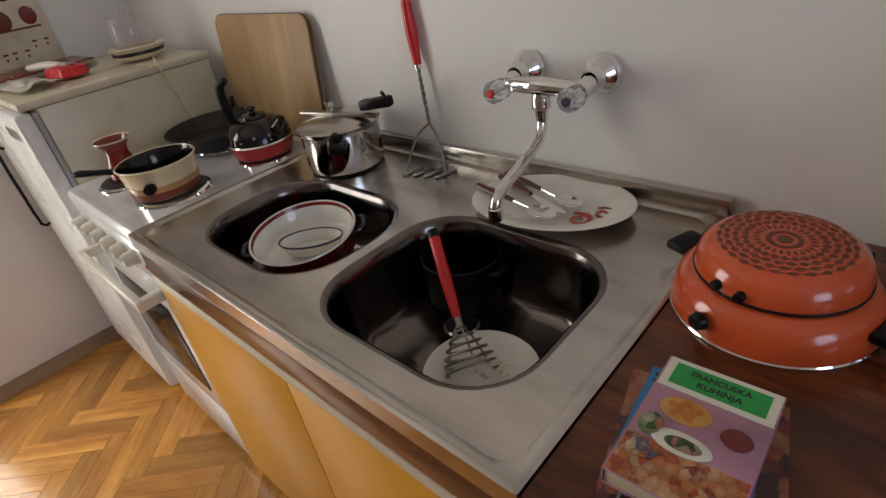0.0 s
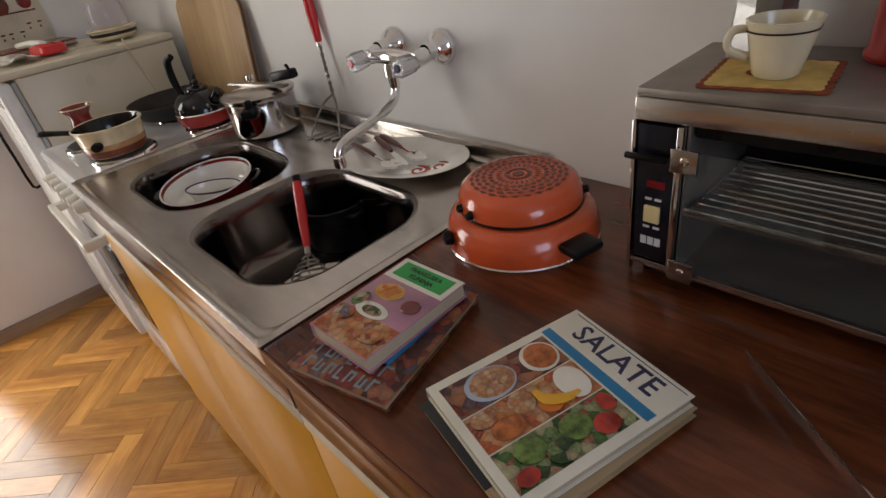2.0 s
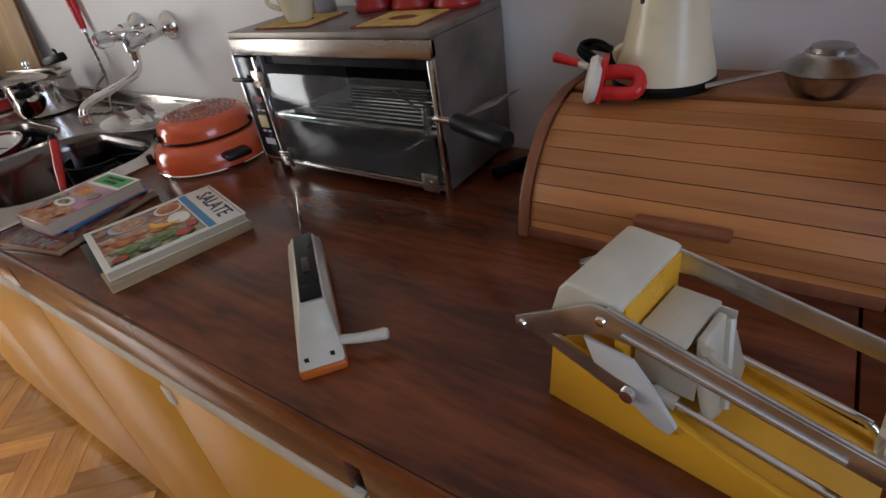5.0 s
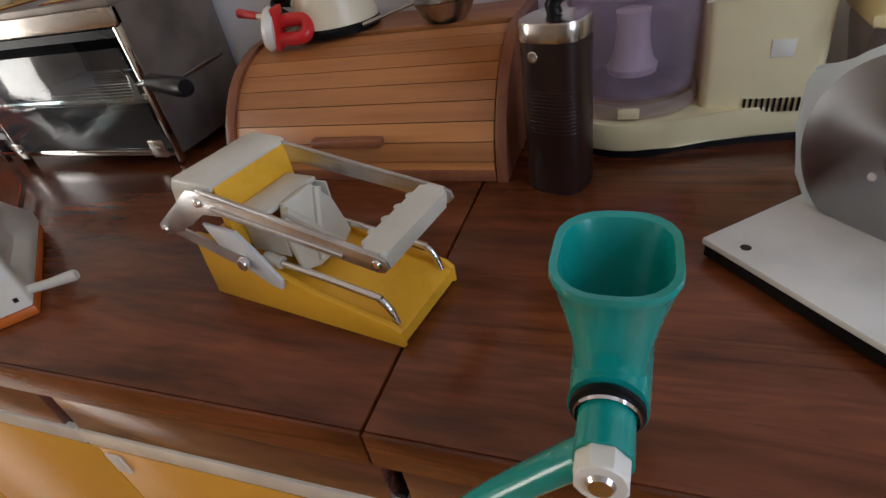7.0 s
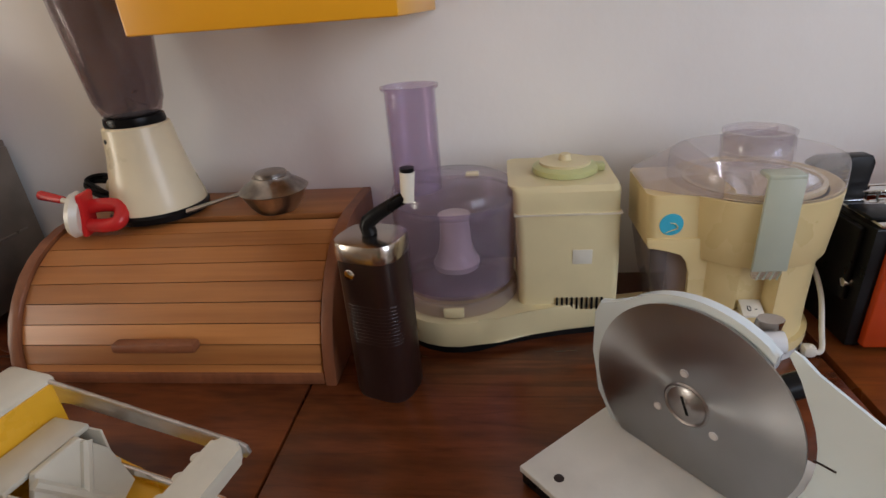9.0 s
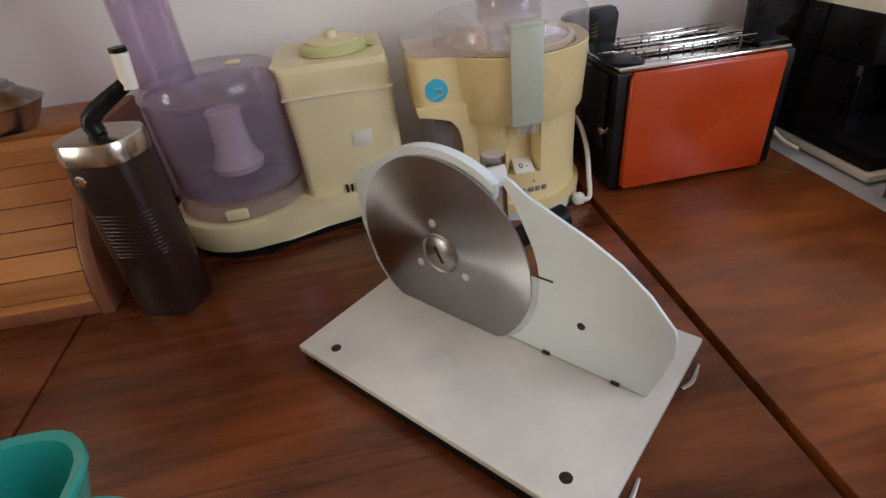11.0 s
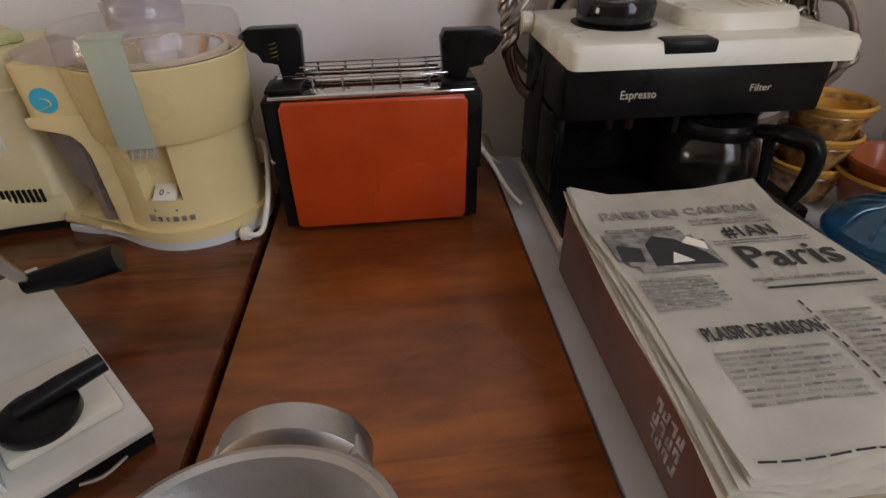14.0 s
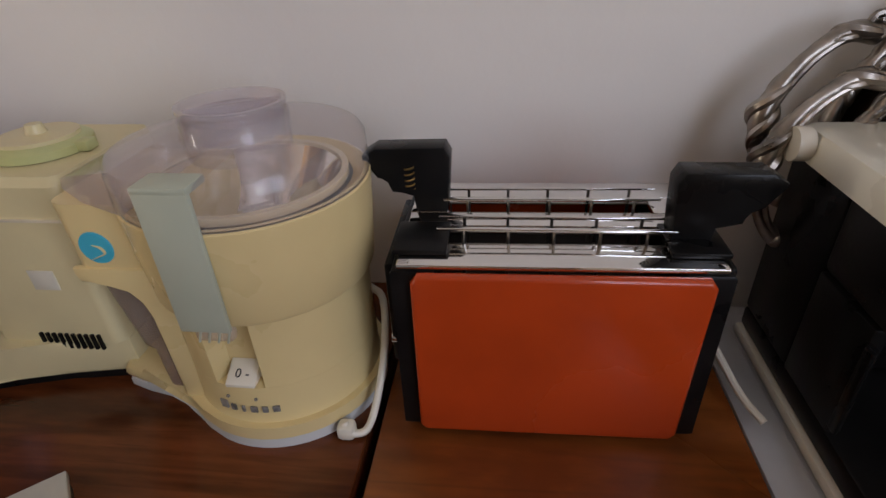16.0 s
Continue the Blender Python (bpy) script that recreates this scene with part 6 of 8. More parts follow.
    for k in range(4):
        part("grip_rib", tb([(0.2175, 0.016 + 0.018 * k, 0.090), (0.2165, 0.016 + 0.018 * k, 0.1045)], 0.0042, seg=10), M_OLDW, c)


chipper()


# ---- bread box and what stands on it ----
def bread_box():
    b = thing("bread_box", 0.852, WALL_Y - 0.002, TOPZ, 0, "brown wooden bread box with a slatted roll-top", "bread box")
    W = 0.402
    prof = [(0.0, 0.0), (0.0, 0.148), (-0.098, 0.150)]
    arc = [(-0.098 - 0.162 * math.sin(radians(a)), 0.150 - 0.150 * (1 - math.cos(radians(a)))) for a in range(10, 91, 10)]
    outline = prof + arc
    for x in (0.0, W - 0.014):
        bm = B()
        prism(bm, [(y, z) for y, z in outline], 0, 0.014, 0.002, m=Matrix(((0, 0, 1, x), (1, 0, 0, 0), (0, 1, 0, 0), (0, 0, 0, 1))))
        part("side_panel", bm, M_BREADS, b, "reddish brown side panel")
    part("top_board", bx(0.014, -0.100, 0.140, W - 0.014, 0.0, 0.148, 0.001), M_BREAD, b, "flat wooden top")
    part("back_board", bx(0.014, -0.006, 0.0, W - 0.014, 0.0, 0.140), M_BREADS, b)
    part("bottom_board", bx(0.014, -0.250, 0.0, W - 0.014, -0.006, 0.008), M_BREADS, b)
    n = 9
    for k in range(n):
        a0, a1 = radians(6 + 84 * k / n), radians(6 + 84 * (k + 1) / n - 0.4)
        def pt(a, d):
            return (-0.098 - (0.158 - d) * math.sin(a), 0.146 - 0.146 * (1 - math.cos(a)) - d * math.cos(a) * 0.9)
        q = [pt(a0, 0), pt(a1, 0), pt(a1, 0.007), pt(a0, 0.007)]
        bm = B()
        prism(bm, q, 0.016, W - 0.016, 0.0008, m=Matrix(((0, 0, 1, 0), (1, 0, 0, 0), (0, 1, 0, 0), (0, 0, 0, 1))))
        part("slat", bm, M_BREAD, b)
    # near-black sheet inside the box, standing for shade between the slats
    part("slat_gap_shade", bx(0.016, -0.212, 0.010, W - 0.016, -0.205, 0.07), M_DARK, b)
    part("front_rail", bx(0.015, -0.258, 0.0, W - 0.015, -0.250, 0.014, 0.001), M_BREADS, b)
    part("handle", bx(0.150, -0.270, 0.050, 0.250, -0.2535, 0.062, 0.004), M_BREADS, b, "small wooden pull")


bread_box()
BT = TOPZ + 0.150


def blender():
    b = thing("blender", 0.975, -0.055, BT, 0, "cream stand blender with a smoked plastic jug", "blender")
    part("foot", la([(0, 0), (0.062, 0), (0.063, 0.008), (0.060, 0.012), (0, 0.012)], 44), M_BLACK, b, "black foot ring")
    part("base", la([(0.061, 0.012), (0.060, 0.020), (0.052, 0.050), (0.045, 0.085), (0.041, 0.118), (0.039, 0.120), (0, 0.120)], 44), M_BLENDER, b, "glossy cream motor base")
    part("collar", la([(0.036, 0.120), (0.037, 0.124), (0.036, 0.130), (0.032, 0.132)], 36), M_BLACK, b)
    j = part("jug", la([(0.030, 0.131), (0.035, 0.134), (0.041, 0.150), (0.052, 0.250), (0.058, 0.330), (0.055, 0.330), (0.049, 0.25), (0.038, 0.150), (0.030, 0.138), (0, 0.136)], 40), M_SMOKE, b, "smoked brown jug")
    part("blade", la([(0, 0.150), (0.004, 0.150), (0.006, 0.138), (0, 0.137)], 10), M_DARK, j)
    for k in range(4):
        part("blade_wing", bx(0.003, -0.003, 0.0, 0.022, 0.003, 0.0015, m=pose(0, 0, 0.148, 0, 0, 90 * k) @ pose(0, 0, 0, 0, -25 if k % 2 else 20, 0)), M_SPIRAL, j)
    part("jug_lid", la([(0.060, 0.328), (0.060, 0.345), (0.05, 0.350), (0, 0.350)], 36), M_BLENDER, j)
    part("jug_rib", tb([(-0.01, -0.040, 0.150), (-0.012, -0.055, 0.325)], 0.0025, seg=8), M_SMOKE, j)
    part("cable_stub", tb([(-0.050, -0.005, 0.020), (-0.058, -0.01, 0.040), (-0.045, -0.01, 0.05)], 0.006, soft=3), M_BLENDER, b)
    part("screw", la([(0, 0.002), (0.003, 0.001), (0.003, 0)], 10, m=pose(-0.022, -0.036, 0.105, 80, 0, -30)), M_BLACK, b)
    part("power_cord", tb([(0.028 * math.cos(t * 1.3) * (1 - 0.02 * t), 0.016 * math.sin(t * 1.3) + 0.003 * math.sin(3 * t), 0.006 + 0.026 * abs(math.sin(0.65 * t + 0.3)) + 0.0008 * t) for t in np.linspace(0, 15, 90)], 0.0034, seg=8, m=pose(-0.099, 0.030, 0)), M_BLACK, b, "coiled black cord")


blender()


def small_grater():
    r = thing("hand_grater", 0.906, -0.118, BT - 0.004, 0, "red and white plastic drum grater lying on the bread box", "grater")
    part("drum", la([(0, 0.004), (0.026, 0.002), (0.030, -0.004), (0.026, -0.012), (0, -0.016)], 32, m=pose(-0.004, -0.006, 0.027, 0, -78, 20)), M_WHITEP, r, "white disc")
    part("flange", bx(0.004, -0.020, 0.0, 0.011, 0.012, 0.056, 0.003, m=pose(0, 0, 0, 0, 8, 12)), M_REDP, r, "red plate")
    part("body", tb([(0.010, -0.006, 0.012), (0.040, -0.010, 0.012), (0.056, -0.006, 0.016), (0.052, 0.008, 0.030), (0.030, 0.006, 0.034), (0.012, 0.004, 0.032)], 0.009, soft=4, seg=12), M_REDP, r, "red loop handle")
    part("fill", bx(0.010, -0.014, 0.003, 0.046, 0.010, 0.014, 0.004), M_REDP, r)
    part("shaft", tb([(-0.006, 0.0, 0.040), (-0.022, 0.004, 0.043)], 0.004, seg=10), M_WHITEP, r)
    part("crank_grip", tb([(-0.020, 0.004, 0.043), (-0.056, 0.012, 0.048)], [0.005, 0.0065], seg=12), M_REDP, r, "red crank grip")


small_grater()


def brazier():
    M_PEWTER = surf("grey_pewter", (0.42, 0.39, 0.36), 0.34, 1.0, vary=0.2, scale=40, bump=0.1)
    d = thing("metal_pan", 1.146, -0.066, BT, 0, "small tarnished lidded metal pan with a long handle", "pan")
    part("bowl", la([(0, 0), (0.026, 0), (0.034, 0.010), (0.042, 0.026), (0.044, 0.028), (0.040, 0.030)], 36), M_PEWTER, d)
    part("lid", la([(0.045, 0.029), (0.036, 0.036), (0.026, 0.042), (0.024, 0.046), (0.020, 0.0465), (0.020, 0.051), (0.018, 0.052), (0, 0.052)], 36), M_PEWTER, d, "stepped metal lid")
    part("handle", tb([(-0.040, -0.006, 0.026), (-0.065, -0.010, 0.020), (-0.115, -0.02, 0.008)], [0.005, 0.0045, 0.006], soft=4, flat=0.5), M_PEWTER, d)


brazier()


def wall_shelf():
    s = thing("wall_shelf", 1.135, -0.255, 1.275, 0, "orange-yellow laminate wall shelf with a pale box on it", "shelf")
    part("board", bx(0, 0, 0, 0.232, 0.268, 0.052, 0.002), M_SHELF, s, "orange-yellow board")
    t = thing("storage_box", 1.20, -0.245, 1.3275, 0, "pale beige box on the wall shelf", "box")
    part("carton", bx(-0.05, 0.0, 0, 0.075, 0.16, 0.10, 0.004), M_STRIP, t)
    part("lid", bx(-0.052, -0.002, 0.1, 0.077, 0.162, 0.115, 0.003), M_STRIP, t)


wall_shelf()


# ---- coffee mill, food processor, juicer ----
def coffee_mill():
    c = thing("coffee_mill", 1.315, -0.238, TOPZ, -18, "brown plastic hand coffee mill with a metal cap and crank", "coffee grinder")

    def oct_(r, s=1.0):
        return rrect(-0.034 * r, -0.030 * r * s, 0.034 * r, 0.030 * r * s, 0.020 * r, 3)
    bm = B()
    loft(bm, [[(x, y, z) for x, y in oct_(r)] for r, z in ((0.97, 0), (1.0, 0.004), (1.0, 0.172))])
    part("body", bm, M_BROWNP, c, "dark brown body")
    for k in range(12):
        z = 0.075 + 0.0042 * k
        bm = B()
        o = [(x, y) for x, y in oct_(1.005)]
        loft(bm, [[(x * 0.985, y * 0.985, z) for x, y in o], [(x, y, z + 0.001) for x, y in o], [(x * 0.985, y * 0.985, z + 0.002) for x, y in o]], False, False)
        part("grip_rib", bm, M_BROWNP, c)
    bm = B()
    loft(bm, [[(x, y, z) for x, y in oct_(r)] for r, z in ((1.02, 0.172), (1.04, 0.176), (1.04, 0.188), (1.0, 0.191), (0.8, 0.192))])
    part("cap", bm, M_STEEL, c, "worn metal cap")
    part("badge", la([(0, 0.0015), (0.005, 0.001), (0.006, 0)], 14, m=pose(-0.012, -0.030, 0.158, 90, 0, 0)), M_CHROME, c)
    part("crank", tb([(0.0, 0.0, 0.192), (0.0, 0.0, 0.206), (0.030, 0.010, 0.226), (0.042, 0.014, 0.232)], [0.008, 0.008, 0.0065, 0.006], soft=3, seg=12), M_BLACK, c, "black crank arm")
    part("crank_grip", tb([(0.040, 0.013, 0.226), (0.042, 0.014, 0.256)], [0.0065, 0.0075], seg=14), M_WHITEP, c, "white crank grip")
    part("grip_end", tb([(0.042, 0.014, 0.256), (0.042, 0.014, 0.260)], 0.0072, seg=14), M_BLACK, c)
    c.scale = (0.96, 0.96, 0.955)


coffee_mill()


def food_processor():
    f = thing("food_processor", 1.452, -0.02, TOPZ, 0, "ivory food processor with a violet plastic bowl", "food processor")
    # base plate outline, round at the bowl and square at the motor
    cx, cy, R = -0.068, -0.081, 0.077
    out = [(0.126, 0.008), (0.126, -0.118), (0.060, -0.128), (0.022, -0.138)]
    out += [(cx + (R + 0.008) * math.cos(radians(a)), cy + (R + 0.008) * math.sin(radians(a))) for a in range(-55, -271, -15)] + [(0.0, 0.008)]
    out = out[::-1]
    part("foot", pr([(x * 0.97, y * 0.97) for x, y in out], 0.0, 0.010), M_BLACK, f, "black foot")
    bm = B()
    prism(bm, out, 0.010, 0.044, 0.004)
    part("base", bm, M_IVORY, f, "curved ivory base")
    bm = B()
    loft(bm, [[(x, y, z) for x, y in rrect(0.008 - i, -0.124 + i, 0.124 - i * 0.4, 0.004, 0.010)] for i, z in ((0, 0.044), (0, 0.100), (0.003, 0.158), (0.003, 0.1585), (0.0045, 0.160), (0.0045, 0.184), (0.010, 0.190))])
    part("motor_block", bm, M_IVORY, f, "ivory motor housing")
    part("lid_seam", bx(0.004, -0.1225, 0.1575, 0.1235, 0.0025, 0.1592), M_STRIP, f)
    bm = B()
    for k in range(10):
        box(bm, 0.052 + 0.0058 * k, -0.1262, 0.0385, 0.0545 + 0.0058 * k, -0.1238, 0.0535)
    part("vent_slots", bm, M_BLACK, f, "black vent slots")
    part("maker_mark", bx(0.025, -0.1285, 0.036, 0.038, -0.126, 0.039), M_INK, f)
    part("rating_label", bx(0.070, -0.1246, 0.098, 0.092, -0.1236, 0.116, 0.0003), M_COVERW, f, "pale faded label")
    part("dial", la([(0.038, 0.1905), (0.038, 0.197), (0.034, 0.200), (0, 0.200)], 36, m=pose(0.066, -0.058, 0)), M_OLIVE, f, "pale olive round dial")
    part("dial_top", la([(0.030, 0.200), (0.030, 0.203), (0.008, 0.204), (0.006, 0.211), (0, 0.211)], 30, m=pose(0.066, -0.058, 0)), M_IVORY, f)
    part("dial_pointer", bx(0.092, -0.066, 0.1905, 0.112, -0.052, 0.199, 0.002), M_OLIVE, f, "olive pointer")
    part("bowl_ring", la([(R - 0.004, 0.044), (R - 0.001, 0.048), (R - 0.002, 0.060), (R - 0.006, 0.062)], 48, m=pose(cx, cy, 0)), M_PULP, f, "grey bowl foot")
    part("latch", bx(cx - 0.012, cy - R - 0.002, 0.048, cx + 0.012, cy - R + 0.006, 0.060, 0.002), M_IVORY, f)
    j = part("bowl", la([(0, 0.064), (R - 0.010, 0.064), (R - 0.006, 0.068), (R - 0.002, 0.172), (R - 0.001, 0.174), (R - 0.004, 0.174), (R - 0.0075, 0.070), (0, 0.067)], 52, m=pose(cx, cy, 0)), M_VIOLET, f, "violet clear bowl")
    part("spindle", la([(0.028, 0.078), (0.030, 0.086), (0.024, 0.094), (0.020, 0.110), (0.018, 0.140), (0.020, 0.148), (0, 0.148)], 24, m=pose(cx, cy, 0)), M_WHITEP, f, "white blade hub")
    part("bowl_lid", la([(R + 0.001, 0.168), (R + 0.002, 0.176), (R - 0.004, 0.180), (R - 0.006, 0.188), (R - 0.014, 0.1915), (0, 0.1915)], 52, m=pose(cx, cy, 0)), M_VIOLET, j, "clear violet lid")
    part("lid_button", bx(cx + 0.016, cy + 0.01, 0.1915, cx + 0.032, cy + 0.022, 0.195, 0.001), M_CREAM, j)
    part("feed_tube", la([(0.026, 0.190), (0.0275, 0.192), (0.0275, 0.300), (0.031, 0.303), (0.0315, 0.306), (0.0285, 0.306), (0.0255, 0.300), (0.0255, 0.190)], 36, m=pose(cx - 0.036, cy - 0.026, 0), sy=0.9), M_VIOLET, j, "tall clear feed tube")


food_processor()


def juicer():
    j = thing("juicer", 1.711, -0.122, TOPZ, 0, "ivory centrifugal juicer with a clear lid and grey strap", "juicer")
    n = 72

    def ring(r, z, lift=0.0):
        return [(r * math.cos(2 * math.pi * k / n), r * math.sin(2 * math.pi * k / n), z + lift * math.cos(2 * math.pi * k / n)) for k in range(n)]

    def notched(r, z):
        # the drum's outline with the switch niche let into its front
        out = []
        for k in range(n):
            a = 2 * math.pi * k / n
            x, y = r * math.cos(a), r * math.sin(a)
            if y < 0 and -0.0205 < x < 0.0085:
                y = -0.056
            out.append((x, y, z))
        return out
    base = [(0.081 * math.cos(radians(a)), 0.081 * math.sin(radians(a))) for a in range(-112, 150, 8)] + [(-0.085, 0.045), (-0.128, 0.040), (-0.142, 0.024), (-0.146, -0.010), (-0.140, -0.026), (-0.122, -0.032), (-0.098, -0.034), (-0.080, -0.042), (-0.062, -0.056), (-0.048, -0.066)]
    part("foot", pr([(x * 0.99, y * 0.99) for x, y in base], 0.0, 0.010, bev=0.002), M_ENAMELG, j, "pale grey foot")
    bm = B()
    prism(bm, base, 0.0102, 0.022, 0.005, seg=3)
    part("base", bm, M_IVORYJ, j, "ivory base")
    bm = B()
    loft(bm, [ring(0.0755, 0.020), ring(0.0745, 0.026), ring(0.0740, 0.056)])
    part("lower_body", bm, M_IVORYJ, j, "ivory drum")
    bm = B()
    loft(bm, [notched(0.0740, 0.0561), notched(0.0745, 0.117)])
    part("drum_wall", bm, M_IVORYJ, j, "ivory drum wall with a switch niche", sharp=30)
    bm = B()
    loft(bm, [ring(0.074, 0.116), ring(0.079, 0.1165), ring(0.0803, 0.119), ring(0.0835, 0.160), ring(0.0848, 0.186), ring(0.0835, 0.1872), ring(0.080, 0.186), ring(0.078, 0.150)], True, False)
    part("upper_body", bm, M_IVORYJ, j, "flared ivory collar")
    bm = B()
    loft(bm, [[(x, y, z) for x, y in rrect(-0.117 + i, -0.0500, -0.030, 0.050, 0.012)] for i, z in ((0.004, 0.1285), (0.001, 0.132), (0.0, 0.160), (-0.001, 0.188))])
    part("pulp_hood", bm, M_IVORYJ, j, "ivory side hood")
    bm = B()
    prism(bm, [(-0.1165, 0.1345), (-0.114, 0.129), (-0.092, 0.127), (-0.080, 0.123), (-0.072, 0.113), (-0.0685, 0.100), (-0.0685, 0.020), (-0.030, 0.020), (-0.030, 0.140), (-0.1165, 0.140)], 0.0460, 0.0525, 0.0015, m=pose(0, 0, 0, 90, 0, 0))
    part("arch_panel", bm, M_IVORYJ, j, "ivory front arch beside the pulp box")
    bm = B()
    loft(bm, [[(x, y, z) for x, y in rrect(x0, -0.044, -0.056, 0.044, 0.012)] for x0, z in ((-0.092, 0.0225), (-0.094, 0.060), (-0.101, 0.064), (-0.112, 0.120), (-0.112, 0.127))])
    part("pulp_box", bm, M_PULP, j, "clear grey pulp container")
    part("pulp_inner", bx(-0.088, -0.036, 0.026, -0.062, 0.036, 0.110, 0.006), M_PULP, j)
    # plain turquoise round with a pale curl
    bd = part("badge", la([(0, 0.0010), (0.0118, 0.0008), (0.0122, 0)], 28, m=pose(-0.093, -0.0500, 0.1560, 90, 0, 0)), M_LOGO, j, "turquoise round mark")
    part("badge_crescent", tb([(-0.095, -0.0512, 0.1585), (-0.089, -0.0512, 0.1570), (-0.087, -0.0512, 0.1525), (-0.092, -0.0512, 0.1500), (-0.099, -0.0512, 0.1470)], [0.0006, 0.0016, 0.0016, 0.0014, 0.0006], soft=4, flat=0.3), M_IVORYJ, bd)
    bm = B()
    for k in range(8):
        box(bm, -0.107 + 0.0040 * k, -0.0506, 0.1350, -0.1042 + 0.0040 * k, -0.0499, 0.1372)
    part("mark_bars", bm, M_STRIP, j, "faint plain lettering bars")
    part("strap", bx(-0.0235, -0.0880, 0.118, 0.0100, -0.0835, 0.2150, 0.0018), M_GREENG, j, "grey-green locking strap")
    part("strap_top", bx(-0.0235, -0.0880, 0.2125, 0.0100, -0.066, 0.2180, 0.0018), M_GREENG, j)
    part("strap_hinge", bx(-0.0190, -0.0830, 0.106, 0.0070, -0.0740, 0.1178, 0.003), M_MILKY, j, "clear ribbed hinge")
    for k in range(4):
        part("hinge_rib", tb([(-0.016 + 0.0065 * k, -0.0836, 0.107), (-0.013 + 0.0065 * k, -0.0836, 0.116)], 0.0008, seg=6), M_GREENG, j)
    sw = part("switch", bx(-0.0165, -0.0745, 0.0562, 0.0055, -0.0565, 0.0690, 0.001), M_WHITEP, j, "white rocker switch")
    for v in sw.data.vertices:
        if v.co.z > 0.062:
            v.co.z -= 0.55 * (-0.0565 - v.co.y)
    words("switch_mark", "0 -", 0.010, pose(-0.0055, -0.0672, 0.0632, 28, 0, 0), M_INK, sw)
    bm = B()
    for k, w in enumerate((0.0062, 0.0040, 0.0022, 0.0050, 0.0040, 0.0050)):
        a = radians(-108 + 6.2 * k)
        box(bm, -w / 2, -0.0009, 0, w / 2, 0.0004, 0.0052 + 0.002 * (k == 0), m=pose(0.0752 * math.cos(a), 0.0752 * math.sin(a), 0.0335, 0, 0, math.degrees(a) + 90))
    part("maker_mark", bm, M_INKG, j, "plain dark maker's mark")
    for x in (-0.018, 0.004):
        part("niche_screw", la([(0, 0.0012), (0.0012, 0.001), (0.0014, 0)], 8, m=pose(x, -math.sqrt(0.0745 ** 2 - x * x) - 0.0002, 0.046, 90, 0, 0)), M_INKM, j)
    lid = part("lid", la([(0.0842, 0.1875), (0.0850, 0.190), (0.0838, 0.2125), (0.0815, 0.2160), (0.060, 0.2190), (0.037, 0.2195), (0.0355, 0.2215), (0.0355, 0.232), (0.0342, 0.232), (0.0342, 0.206)], 60), M_MILKY, j, "clear domed lid with feed chute")
    bm = B()
    loft(bm, [[(-0.119, -0.030, 0.190), (-0.119, 0.030, 0.190), (-0.119, 0.028, 0.1965), (-0.119, -0.028, 0.1965)], [(-0.090, -0.049, 0.189), (-0.090, 0.046, 0.189), (-0.090, 0.042, 0.2060), (-0.090, -0.045, 0.2060)], [(-0.052, -0.0655, 0.1885), (-0.052, 0.064, 0.1885), (-0.052, 0.062, 0.2165), (-0.052, -0.064, 0.2165)]])
    part("hood_cover", bm, M_MILKY, lid, "clear pointed spout cover", sharp=50)
    part("pusher", la([(0.0315, 0.214), (0.0322, 0.235), (0.0350, 0.2370), (0.0350, 0.2400), (0.0322, 0.2400), (0.0302, 0.218), (0, 0.217)], 44), M_MILKY, j, "clear pusher cup")
    part("pusher_wall", bx(-0.030, -0.0008, 0.219, 0.030, 0.0008, 0.2385, m=pose(0, 0, 0, 0, 0, 32)), M_MILKY, j)
    part("sieve", la([(0.066, 0.186), (0.064, 0.187), (0.042, 0.150), (0.038, 0.146), (0, 0.146)], 56), M_CHROME, j, "steel sieve basket")
    part("inner_deck", la([(0.0828, 0.1880), (0.0805, 0.1885), (0.0720, 0.1830), (0.0705, 0.1760)], 60), M_IVORYJ, j, "ivory inner deck")
    part("sieve_rim", la([(0.0695, 0.184), (0.0695, 0.1895), (0.0650, 0.1895), (0.0650, 0.184)], 56), M_CREAM, j)
    part("cord", tb([(0.071, 0.018, 0.082), (0.084, 0.004, 0.080), (0.088, -0.020, 0.055), (0.084, -0.044, 0.022), (0.078, -0.062, 0.006), (0.066, -0.068, 0.008), (0.062, -0.064, 0.014)], 0.0030, soft=6, seg=10), M_WHITEP, j, "short white power cord")
    part("cord_plug", bx(0.056, -0.071, 0.0005, 0.070, -0.058, 0.014, 0.004), M_WHITEP, j)


juicer()


